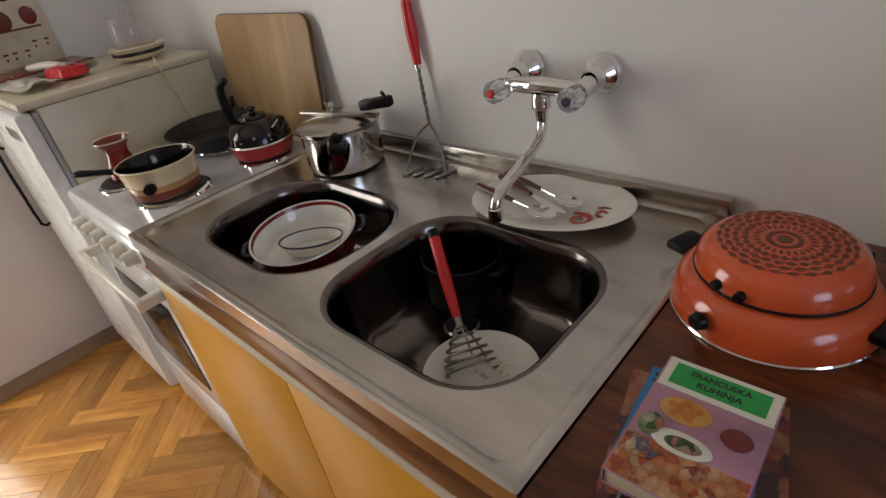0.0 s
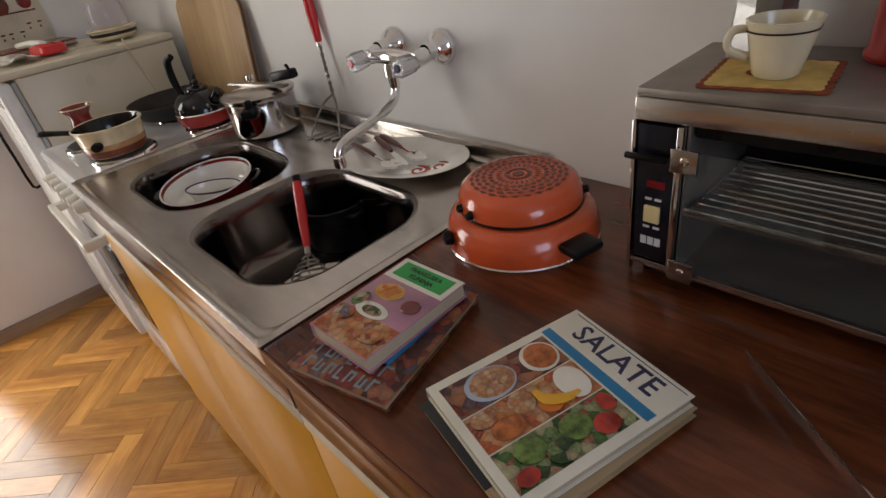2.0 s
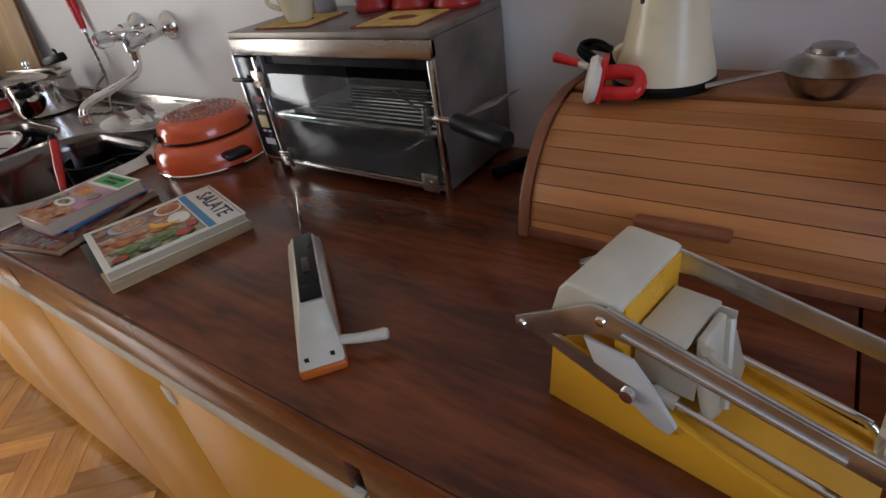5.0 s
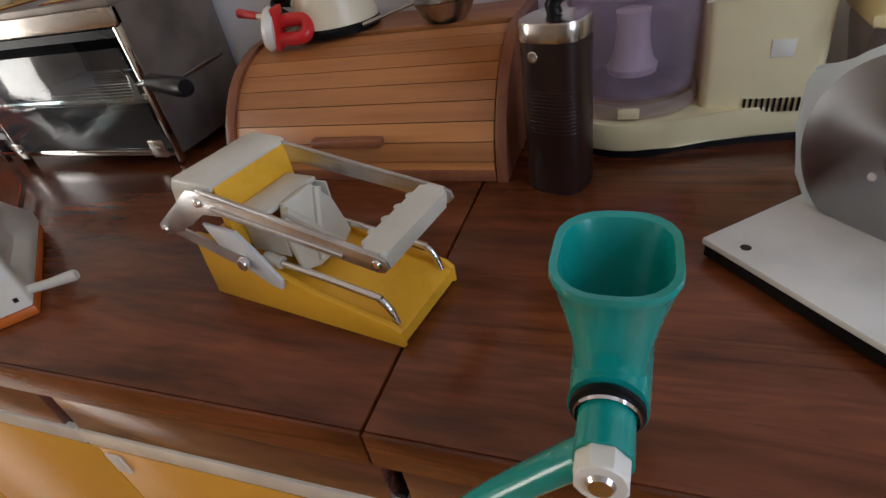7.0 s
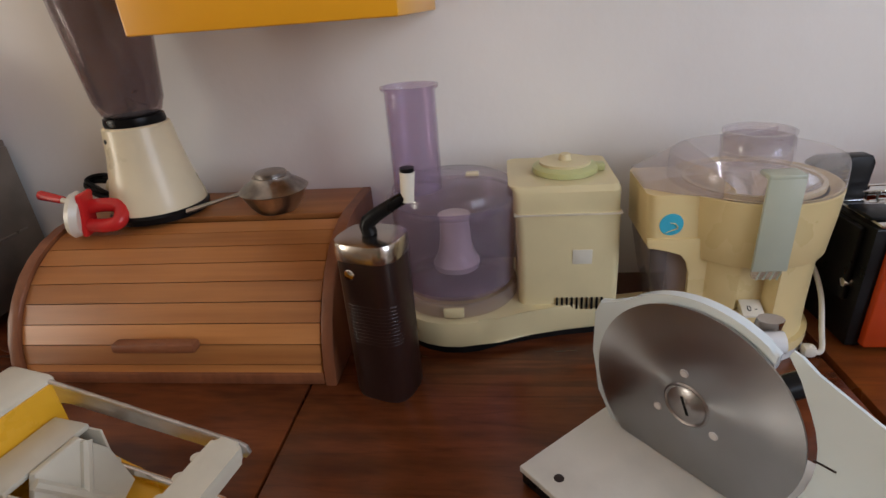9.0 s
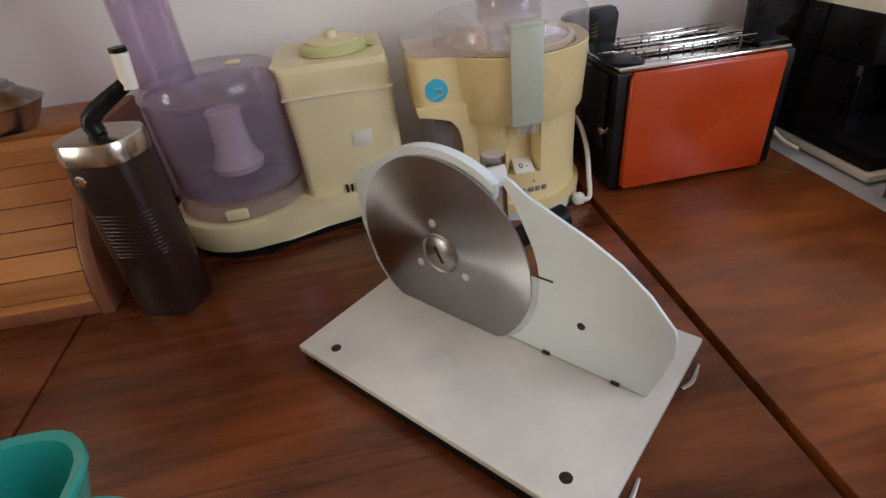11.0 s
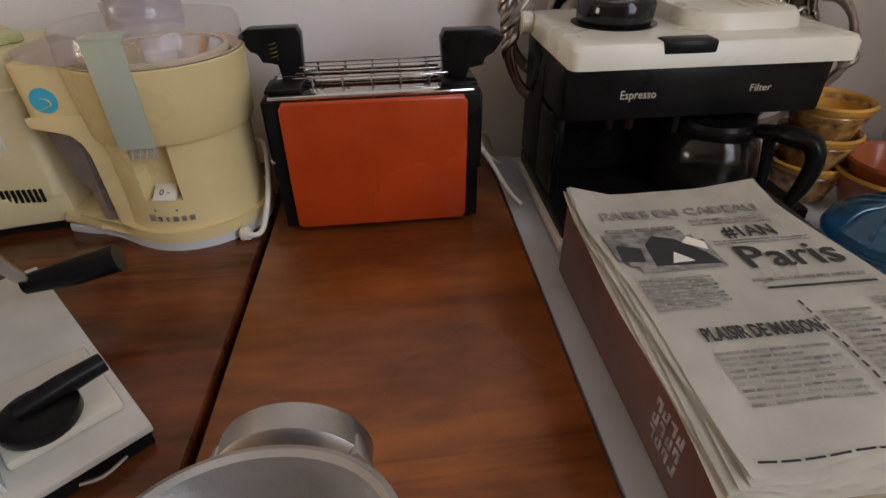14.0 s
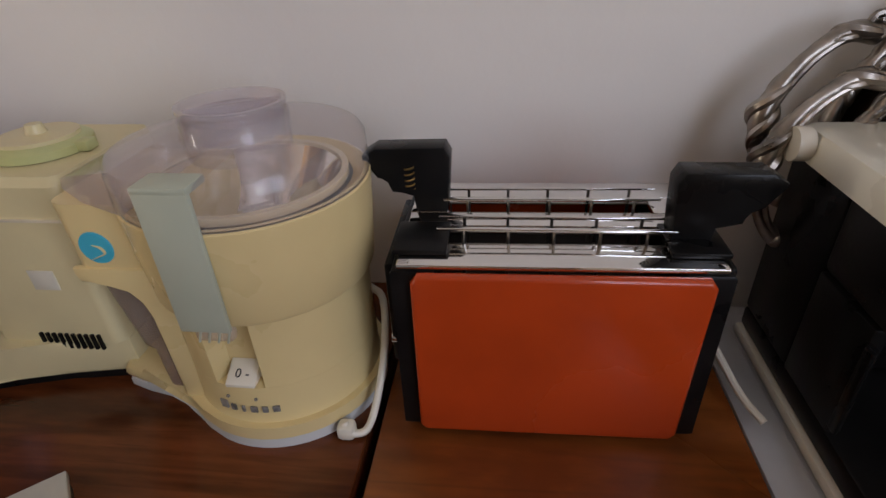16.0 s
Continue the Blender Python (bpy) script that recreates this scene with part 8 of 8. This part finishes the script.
def binder():
    M_SPINEP = surf("worn_spine_print", (0.42, 0.38, 0.40), 0.6, vary=0.3, scale=90)
    b = thing("ring_binder", 2.0995, -0.560, 0.8955, 0.5, "mauve album binder full of yellowed sheets", "binder", "papers")
    W, D, T = 0.190, 0.285, 0.072
    part("spine", bx(0, 0, 0, 0.004, D, T, 0.0015), M_BINDER, b, "mauve spine")
    part("back_cover", bx(0.004, 0, 0, W, D, 0.003, 0.0008), M_BINDER, b)
    part("front_cover", bx(0.0, -0.005, T, W + 0.004, D, T + 0.005, 0.0012), M_BINDERD, b, "dark front cover")
    rnd = random.Random(8)
    z = 0.0032
    k = 0
    while z < T - 0.006:
        h = rnd.uniform(0.0012, 0.0030)
        h = min(h, T - 0.001 - z)
        o = rnd.uniform(-0.0012, 0.0022)
        mt = rnd.choice((M_PAGES, M_PAGES, M_PAGESD, M_PAGEP, M_PAPER)) if z < T - 0.018 else M_PAGEP
        part("page_sheet", bx(0.006, 0.003 + o, z, W - rnd.uniform(0.003, 0.006), D - 0.004, z + h - 0.0003, 0.0004), mt, b)
        z += h
        k += 1
    part("loose_card", bx(0.018, -0.008, 0.0035, 0.080, 0.05, 0.0050), M_OCHREP, b, "ochre loose card")
    part("blue_sheet", bx(0.075, -0.004, 0.0054, W - 0.040, 0.05, 0.0070), M_BLUEP, b, "pale blue sheet end")
    bm = B()
    for j in range(14):
        lathe(bm, [(0.0, 0.0), (0.0022, 0.0), (0.0022, 0.002), (0, 0.002)], 8, m=pose(0.006, -0.0005, 0.004 + 0.005 * j, 90, 0, 0))
    part("ring_edge", bm, M_PAGESD, b)
    bm = B()
    for row in range(3):
        for k in range(4):
            y0, z0 = 0.044 + 0.0092 * k, 0.018 + 0.0125 * row
            box(bm, -0.0008, y0, z0, -0.0001, y0 + 0.0026, z0 + 0.0095)
            box(bm, -0.0008, y0 + 0.0026, z0 + (0.0068 if (k + row) % 2 else 0.0), -0.0001, y0 + 0.0068, z0 + (0.0095 if (k + row) % 2 else 0.0027))
            if (k + row) % 3:
                box(bm, -0.0008, y0 + 0.0046, z0 + 0.0027, -0.0001, y0 + 0.0068, z0 + 0.0068)
    part("spine_mark", bm, M_SPINEP, b, "worn pale block print")["kind"] = "stuff"


binder()


def newspaper():
    n = thing("newspaper", 2.099, -0.560, 0.8955 + 0.0795, 1.6, "folded French newspaper page lying on the binder", "newspaper", "papers")
    W, D = 0.172, 0.270
    nx, ny = 18, 24

    def zf(x, y):
        return 0.004 * math.sin(9 * x + 2) * math.sin(12 * y) * 0.5 + 0.004 + 0.014 * max(0, y - 0.23) / 0.05 * max(0, 0.04 - x) / 0.04 + 0.006 * max(0, y - 0.235) / 0.035 * max(0, x - 0.12) / 0.05 - 0.004 * max(0, 0.05 - y) / 0.05 * abs(math.sin(50 * x))
    for lay in range(6):
        bm = B()
        z0 = 0.0013 * lay
        g = []
        for i in range(nx + 1):
            row = []
            for j in range(ny + 1):
                u, v = i / nx, j / ny
                x = u * (W + 0.020 * (1 - v) - 0.002 * (5 - lay)) - 0.0034 * (5 - lay) * (1 - 0.75 * v) + (0.0016 * math.sin(9 * v + 2 * lay))
                y = v * D - 0.0028 * (5 - lay) * (1 - v) + 0.003 * math.sin(7 * u + lay) * (1 - v)
                row.append(bm.verts.new((x, y, z0 + zf(x, y) + (0.0012 * math.sin(21 * u + 3 * lay) if j == 0 else 0))))
            g.append(row)
        for i in range(nx):
            for j in range(ny):
                bm.faces.new((g[i][j], g[i + 1][j], g[i + 1][j + 1], g[i][j + 1]))
        r = bmesh.ops.solidify(bm, geom=bm.faces[:], thickness=0.0006)
        part("sheet", bm, M_PAPER, n, "crumpled newsprint sheet")
    top = 0.0013 * 5 + 0.0019

    def drape(ob):
        for v in ob.data.vertices:
            v.co.x, v.co.y = 0.85 * v.co.x - 0.002, 0.9625 * v.co.y - 0.033
            v.co.z += zf(v.co.x, v.co.y) - 0.0006
        return ob

    def printed(name, bm, mt):
        return drape(part(name, bm, mt, n))
    rnd = random.Random(12)
    bm = B()
    bars(bm, 0.030, 0.070, 0.115, 0.112, top, 9, rnd, 0.6)
    bars(bm, 0.132, 0.040, 0.172, 0.140, top, 20, rnd, 0.6)
    bars(bm, 0.182, 0.040, 0.214, 0.150, top, 22, rnd, 0.6)
    bars(bm, 0.012, 0.150, 0.074, 0.185, top, 8, rnd)
    bars(bm, 0.104, 0.172, 0.205, 0.178, top, 1, rnd)
    bars(bm, 0.104, 0.220, 0.195, 0.227, top, 2, rnd)
    bars(bm, 0.100, 0.250, 0.180, 0.262, top, 2, rnd)
    printed("body_print", bm, M_INKM)["kind"] = "stuff"
    bm = B()
    for k in range(14):
        box(bm, 0.123, 0.040 + 0.0080 * k, top, 0.1245, 0.045 + 0.0080 * k, top + 0.0003)
    box(bm, 0.110, 0.163, top, 0.205, 0.165, top + 0.0003)
    for k in range(14):
        box(bm, 0.01 + 0.0148 * k, 0.0385, top, 0.022 + 0.0148 * k, 0.0396, top + 0.0003)
    printed("rules", bm, M_INK)
    bm = B()
    for k in range(13):
        for j in range(7):
            if (k, j) not in ((0, 0), (1, 0), (0, 1), (11, 6), (12, 6), (12, 5)):
                box(bm, 0.008 + 0.0068 * k, 0.192 + 0.0075 * j, top, 0.0148 + 0.0068 * k, 0.1995 + 0.0075 * j, top + 0.0003)
    printed("press_photo", bm, M_INKG)
    bm = B()
    prism(bm, [(0.036, 0.198), (0.094, 0.196), (0.088, 0.212), (0.070, 0.232), (0.052, 0.238), (0.040, 0.226)], top + 0.0003, top + 0.0005)
    prism(bm, [(0.010, 0.206), (0.030, 0.204), (0.034, 0.222), (0.014, 0.228)], top + 0.0003, top + 0.0005)
    printed("photo_shape", bm, M_INK)
    bm = B()
    prism(bm, [(0.052, 0.200), (0.072, 0.201), (0.066, 0.208), (0.060, 0.214)], top + 0.0005, top + 0.0007)
    prism(bm, [(0.074, 0.226), (0.092, 0.214), (0.095, 0.224), (0.084, 0.234)], top + 0.0005, top + 0.0007)
    printed("photo_light", bm, M_PAPER)

    def head(text, size, x, y, mt, wide, bold=0.0004):
        drape(words("headline", text, size, pose(x, y, top + 0.0002), mt, n, wide, bold=bold))
    head("#1AN", 0.022, 0.146, 0.236, M_INK, 0.050, 0.0003)
    head("Paris", 0.040, 0.158, 0.200, M_INK, 0.088, 0.0003)
    head("PARIS EN CADEAU", 0.016, 0.100, 0.272, M_INKM, 0.160, 0.0003)
    bm = B()
    bars(bm, 0.014, 0.247, 0.090, 0.256, top, 1, rnd)
    printed("photo_heading", bm, M_INKG)["kind"] = "stuff"
    head("PLAISIR DE MAISON", 0.016, 0.076, 0.124, M_INK, 0.090, 0.0003)


newspaper()


# ---- coffee machine ----
def coffee_machine():
    c = thing("coffee_machine", 2.105, -0.210, 0.8955, 0, "black and white combined espresso and filter coffee machine", "coffee machine")
    W, D = 0.278, 0.175
    part("base_tray", bx(0.0, -0.036, 0.0, W, D, 0.010, 0.003), M_WHITEP, c, "white base rim")
    part("base", bx(0.004, -0.028, 0.010, W - 0.004, D, 0.030, 0.004), M_BLACK, c, "black base")
    part("back_block", bx(0.004, 0.095, 0.030, W - 0.004, D, 0.179, 0.004), M_BLACK, c, "black rear housing")
    part("side_wall", bx(0.004, 0.030, 0.030, 0.014, 0.095, 0.120, 0.002), M_BLACK, c)
    part("brow", bx(0.004, 0.014, 0.122, W - 0.004, 0.095, 0.179, 0.005), M_BLACK, c, "black front panel")
    part("divider", bx(0.130, 0.030, 0.100, 0.136, 0.095, 0.118), M_BLACK, c)
    for x in (0.068, 0.090):
        part("spout", la([(0.005, 0), (0.006, 0.02), (0, 0.02)], 12, m=pose(x, 0.05, 0.100)), M_BROWNP, c)
    words("panel_word", "Espresso", 0.012, pose(0.078, 0.0135, 0.148, 90, 0, 0), M_STRIP, c, 0.036)
    words("panel_word", "Filter", 0.010, pose(0.203, 0.0135, 0.150, 90, 0, 0), M_STRIP, c, 0.022)
    bm = B()
    loft(bm, [[(x, y, z) for x, y in rrect(i, -0.008 + i, W - i, D - i, 0.010)] for i, z in ((0.0, 0.179), (0.0, 0.1955), (0.003, 0.2005), (0.006, 0.2015))])
    part("lid", bm, M_OFFW, c, "white top cover")
    part("lid_tab", bx(0.084, -0.010, 0.191, 0.134, 0.012, 0.2035, 0.003), M_BLACK, c, "black lid tab")
    part("cap_well", la([(0.042, 0.1976), (0.0435, 0.1984), (0.040, 0.1982), (0, 0.1980)], 44, m=pose(0.070, 0.085, 0.004)), M_BLACK, c)
    part("boiler_cap", la([(0.036, 0.198), (0.0385, 0.203), (0.0395, 0.219), (0.037, 0.223), (0.029, 0.2235), (0.027, 0.221), (0, 0.221)], 48, m=pose(0.070, 0.085, 0.003)), M_BLACKEN, c, "round black boiler cap")
    bm = B()
    loft(bm, [[(x, y, z) for x, y in rrect(0.128 + i, 0.030 + i, 0.252 - i, 0.165 - i, 0.034)] for i, z in ((0.0, 0.2015), (0.002, 0.211), (0.005, 0.216), (0.012, 0.218))])
    part("tank_lid", bm, M_OFFW, c, "raised white tank lid")
    bm = B()
    for k in range(4):
        box(bm, 0.190 + 0.013 * k, 0.055, 0.2181, 0.194 + 0.013 * k, 0.085, 0.2188)
    part("lid_vents", bm, M_STRIP, c, "short moulded vents")
    part("steam_knob", la([(0.011, 0), (0.0125, 0.002), (0.0125, 0.012), (0, 0.013)], 20, m=pose(0.0, 0.150, 0.192, 0, -90, 0)), M_WHITEP, c, "white side knob")
    part("side_grip", bx(0.001, 0.020, 0.040, 0.004, 0.028, 0.110, 0.001), M_BLACK, c)
    # carafe
    k = thing("glass_carafe", 2.288, -0.168, 0.8955 + 0.0305, 0, "glass coffee carafe with a black handle in the machine", "carafe")
    part("jug", la([(0, 0), (0.044, 0), (0.052, 0.006), (0.055, 0.028), (0.050, 0.058), (0.042, 0.070), (0.040, 0.070), (0.048, 0.056), (0.053, 0.028), (0.050, 0.008), (0, 0.003)], 44), M_CARAFE, k, "clear glass jug")
    part("band", la([(0.043, 0.066), (0.0445, 0.068), (0.0445, 0.075), (0.042, 0.077)], 44), M_BLACK, k, "black neck band")
    part("lid", la([(0.042, 0.077), (0.040, 0.082), (0, 0.084)], 36), M_BLACK, k)
    part("handle", tb([(0.030, -0.034, 0.076), (0.044, -0.058, 0.080), (0.058, -0.076, 0.077), (0.063, -0.081, 0.060), (0.062, -0.079, 0.034), (0.058, -0.074, 0.012)], [0.009, 0.012, 0.012, 0.011, 0.010, 0.008], soft=5, seg=12, flat=0.8), M_BLACK, k, "black carafe handle")
    part("handle_stay", tb([(0.036, -0.044, 0.074), (0.038, -0.047, 0.050), (0.040, -0.050, 0.020)], [0.006, 0.006, 0.005], seg=10), M_BLACK, k)


coffee_machine()


# ---- silver trays leaning on the wall ----
def tray(x, y, z, a, b, tilt, spin, label):
    t = new("silver_tray")
    tagged(t, label, "tray", "silver trays")
    t.matrix_world = pose(x, y, z, 90 - tilt, 0, 0) @ pose(0, 0, 0, 0, 0, spin)
    n = 96
    part("field", la([(0, 0), (0.78, 0), (0.80, 0.001), (0.84, 0.005), (0.95, 0.010), (0.95, 0.008), (0.84, 0.0025), (0.80, -0.0012), (0.78, -0.0022), (0, -0.0022)], n, m=Matrix.Diagonal((a, b, 1, 1))), M_TRAYF, t, "dull silver field")
    part("border", la([(0.805, 0.0022), (0.815, 0.0040), (0.845, 0.0062), (0.945, 0.0108), (0.955, 0.0100)], n, m=Matrix.Diagonal((a, b, 1, 1))), M_TRAYD, t, "dark tarnished border")

    def oval(k, r):
        # a gently lobed outline
        q = 2 * math.pi * k / n
        w = 1 + 0.012 * math.cos(8 * q)
        return (a * r * w * math.cos(q), b * r * w * math.sin(q))
    part("rim", tb([(*oval(k, 0.965), 0.0115 + 0.0012 * math.cos(48 * math.pi * k / n)) for k in range(n)], [0.0058 + 0.0010 * math.cos(math.pi * k) for k in range(n)], closed=True, seg=10), M_TARN, t, "moulded silver rim")
    part("rim_cord", tb([(*oval(k, 0.925), 0.0105) for k in range(n)], 0.0026, closed=True, seg=6), M_TARN, t)
    part("inner_bead", tb([(a * 0.80 * math.cos(2 * math.pi * k / n), b * 0.80 * math.sin(2 * math.pi * k / n), 0.0035) for k in range(n)], 0.0020, closed=True, seg=6), M_TARN, t)
    for k in range(16):
        an = 2 * math.pi * (k + 0.5) / 16
        for q in range(3):
            d = (q - 1) * 0.055
            px, py = a * 0.965 * math.cos(an + d), b * 0.965 * math.sin(an + d)
            part("rim_leaf", la([(0, 0.0062), (0.0035, 0.0050), (0.0055, 0.0012), (0.0045, -0.003), (0, -0.004)], 10, m=pose(px, py, 0.0145, 0, 0, math.degrees(an) + 35 * (q - 1)), sx=0.8, sy=1.9), M_TARN, t)
    for s in (-1, 1):
        line = [(s * a * 0.95, 0.066, 0.013), (s * (a + 0.012), 0.064, 0.017), (s * (a + 0.034), 0.046, 0.021), (s * (a + 0.048), 0.020, 0.024), (s * (a + 0.052), 0.0, 0.025), (s * (a + 0.048), -0.020, 0.024), (s * (a + 0.034), -0.046, 0.021), (s * (a + 0.012), -0.064, 0.017), (s * a * 0.95, -0.066, 0.013)]
        h = part("handle", tb(line, [0.0085, 0.0075, 0.0048, 0.0060, 0.0085, 0.0060, 0.0048, 0.0075, 0.0085], soft=6, seg=12), M_TARN, t, "ornate cast handle")
        soft = smooth_path(line, 6)
        part("handle_strand", tb([tuple(p + Vector((-s * 0.0045, 0, 0.004))) for p in soft[4:-4]], 0.0026, seg=8), M_TARN, h)
        # leafage wound round the middle and the two roots
        for c0, c1, turns in ((15, 33, 1.15), (0, 9, 0.8), (39, 48, 0.8)):
            for ph in (0.0, math.pi):
                pts = []
                for q in range(c0 * 2, c1 * 2 + 1):
                    p = soft[min(q // 2, len(soft) - 1)] * (0.5 if q % 2 else 1.0) + (soft[min(q // 2 + 1, len(soft) - 1)] * 0.5 if q % 2 else Vector((0, 0, 0)))
                    u = (q / 2 - c0) / (c1 - c0)
                    w = 0.0046 + 0.0022 * math.sin(math.pi * u)
                    g = ph + turns * 2 * math.pi * u
                    pts.append((p.x + w * math.cos(g), p.y, p.z + w * math.sin(g)))
                part("handle_leaf", tb(pts, [0.0014, 0.0042, 0.0056, 0.0042, 0.0014], seg=8), M_TARN, h)
        for yy in (0.066, -0.066):
            for dx, r in ((-0.012, 0.0070), (0.004, 0.0085)):
                part("handle_scroll", tb([(s * (a * 0.95 + dx) + r * math.cos(q) * (1 - q / 11), yy + math.copysign(0.006, yy) + r * math.sin(q) * (1 - q / 11), 0.017) for q in np.linspace(0, 8, 22)], 0.0030, seg=7), M_TARN, h)
    return t


tray(2.310, -0.004, 0.8955 + 0.165, 0.178, 0.163, 4.0, -9, "large ornate tarnished silver tray leaning on the wall")
tray(2.282, -0.029, 0.8955 + 0.141, 0.152, 0.139, 2.0, -10, "smaller ornate silver tray standing before the larger one")


# ---- crockery beside the coffee machine ----
def pot_stack():
    for k in range(3):
        p = thing("ceramic_bowl", 2.432, -0.150, 0.8955 + 0.0355 * k + 0.0003, 37 * k, "ochre glazed bowl with dark flower pattern in a stack", "bowl", "stacked flowered bowls")
        part("body", la([(0, 0), (0.026, 0), (0.030, 0.004), (0.040, 0.034), (0.041, 0.036), (0.037, 0.044), (0.034, 0.036), (0.026, 0.006), (0, 0.0045)], 36), M_PATT, p, "flowered outside")
        part("rim", la([(0.039, 0.036), (0.043, 0.040), (0.0445, 0.046), (0.041, 0.048), (0.037, 0.043)], 36), M_OCHRE, p, "ochre rim")
        part("inside", la([(0.0385, 0.046), (0.0338, 0.036), (0.0258, 0.0068), (0, 0.0052)], 36), M_OCHRE, p)


pot_stack()
for k, (r, h, mt) in enumerate(((0.060, 0.050, M_OCHRE), (0.052, 0.055, M_TERRA))):
    p = thing("terracotta_bowl", 2.495, -0.205, 0.8955 + 0.008 * k, 0, ("ochre rimmed ceramic bowl holding another", "terracotta glazed bowl nested in the ochre one")[k], "bowl", "nested bowls")
    part("body", la([(0, 0), (r * 0.6, 0), (r * 0.68, 0.004), (r * 0.92, h * 0.8), (r, h), (r * 0.95, h + 0.002), (r * 0.86, h * 0.8), (r * 0.62, 0.007), (0, 0.006)], 40), M_TERRA, p)
    part("rim", la([(r * 0.90, h * 0.86), (r * 1.01, h * 0.98), (r * 1.0, h + 0.003), (r * 0.92, h + 0.001)], 40), mt, p)
s = thing("serving_tray", 2.530, -0.345, 0.8955, -8, "dented silver foil serving tray under the blue dish", "tray")
bm = B()
loft(bm, [[(x, y, z) for x, y in rrect(-0.13 + i, -0.085 + i, 0.13 - i, 0.085 - i, 0.025)] for i, z in ((0.016, 0.0), (0.004, 0.008), (0.0, 0.009), (0.0, 0.0075), (0.014, 0.0062), (0.02, 0.0015))])
part("pan", bm, M_ALU, s)
bm = B()
rnd = random.Random(5)
for k in range(26):
    a = 2 * math.pi * k / 26
    lathe(bm, [(0, 0.003), (0.006, 0.001), (0.007, -0.002)], 8, m=pose(0.126 * math.copysign(abs(math.cos(a)) ** 0.5, math.cos(a)), 0.081 * math.copysign(abs(math.sin(a)) ** 0.5, math.sin(a)), 0.009), sy=rnd.uniform(0.6, 1.2))
part("beaded_rim", bm, M_ALU, s)
d = thing("blue_glass_dish", 2.398, -0.322, 0.8955 + 0.0025, 0, "blue pressed glass dish with a ribbed lid", "dish")
part("dish", la([(0, 0), (0.046, 0), (0.050, 0.004), (0.052, 0.010), (0.057, 0.016), (0.058, 0.030), (0.055, 0.031), (0.053, 0.018), (0.048, 0.007), (0, 0.004)], 44), M_BLUEG, d)
part("lid", la([(0.0575, 0.0312), (0.0585, 0.0335), (0.0565, 0.038), (0.050, 0.041), (0.040, 0.0475), (0.016, 0.053), (0, 0.054)], 44), M_BLUEG, d, "domed blue lid")
for k in range(12):
    a = 2 * math.pi * k / 12
    part("lid_rib", tb([(0.012 * math.cos(a), 0.012 * math.sin(a), 0.0535), (0.038 * math.cos(a + 0.3), 0.038 * math.sin(a + 0.3), 0.049), (0.052 * math.cos(a + 0.4), 0.052 * math.sin(a + 0.4), 0.0405)], 0.0010, soft=3, seg=6), M_BLUEG, d)
part("lid_edge", la([(0.057, 0.0300), (0.0595, 0.0308), (0.057, 0.0318)], 44), M_BLUEG, d)
d.scale = (1.04, 1.04, 1.40)


# ---- parquet floor, piece by piece ----
floor = solid("floor", bx(WEST - 0.12, SOUTH - 0.12, -0.12, EAST + 0.12, WALL_Y + 0.15, -0.008), M_GAP, "glossy oak herringbone parquet floor", "floor", "structure")
BW, BL = 0.068, 0.340


def block_mesh(name):
    bm = B()
    box(bm, -BL / 2 + 0.0003, -BW / 2 + 0.0003, -0.008, BL / 2 - 0.0003, BW / 2 - 0.0003, 0.0, 0.0006, 1)
    finish(bm)
    me = bpy.data.meshes.new(name)
    bm.to_mesh(me)
    bm.free()
    me.materials.append(M_PARQUET)
    return me


block = block_mesh("parquet_block")
rest = []
near = 0
turn = Matrix.Rotation(radians(45), 4, "Z")
for i in range(-70, 70):
    for j in range(-9, 10):
        for kind in (0, 1):
            # herringbone: every course steps on by one block's width
            if kind == 0:
                lx, ly, rz = (i + 10 * j + 2.5) * BW, (i + 0.5) * BW, 0
            else:
                lx, ly, rz = (i + 0.5) * BW, (i - 9 - 10 * j + 2.5) * BW, 90
            p = turn @ Vector((lx, ly, 0))
            x, y = p.x - 0.9, p.y - 1.4
            if not (WEST - 0.1 < x < EAST + 0.1 and SOUTH - 0.1 < y < 0.0):
                continue
            m = pose(x, y, 0, 0, 0, 45 + rz)
            if x < 0.15 and -1.75 < y < -0.45 and near < 300:
                ob = new("parquet_block", block)
                ob.matrix_world = m
                ob.parent = floor
                near += 1
            else:
                rest.append(m)
verts, faces = [], []
for m in rest:
    o = len(verts)
    a, b = BL / 2 - 0.0006, BW / 2 - 0.0006
    verts += [tuple(m @ Vector(q)) for q in ((-a, -b, 0), (a, -b, 0), (a, b, 0), (-a, b, 0), (-a, -b, -0.008), (a, -b, -0.008), (a, b, -0.008), (-a, b, -0.008))]
    faces += [(o, o + 1, o + 2, o + 3), (o, o + 4, o + 5, o + 1), (o + 1, o + 5, o + 6, o + 2), (o + 2, o + 6, o + 7, o + 3), (o + 3, o + 7, o + 4, o)]
me = bpy.data.meshes.new("parquet_rest")
me.from_pydata(verts, [], faces)
me.materials.append(M_PARQUETJ)
ob = new("parquet_rest", me)
ob.parent = floor
ob["kind"] = "stuff"
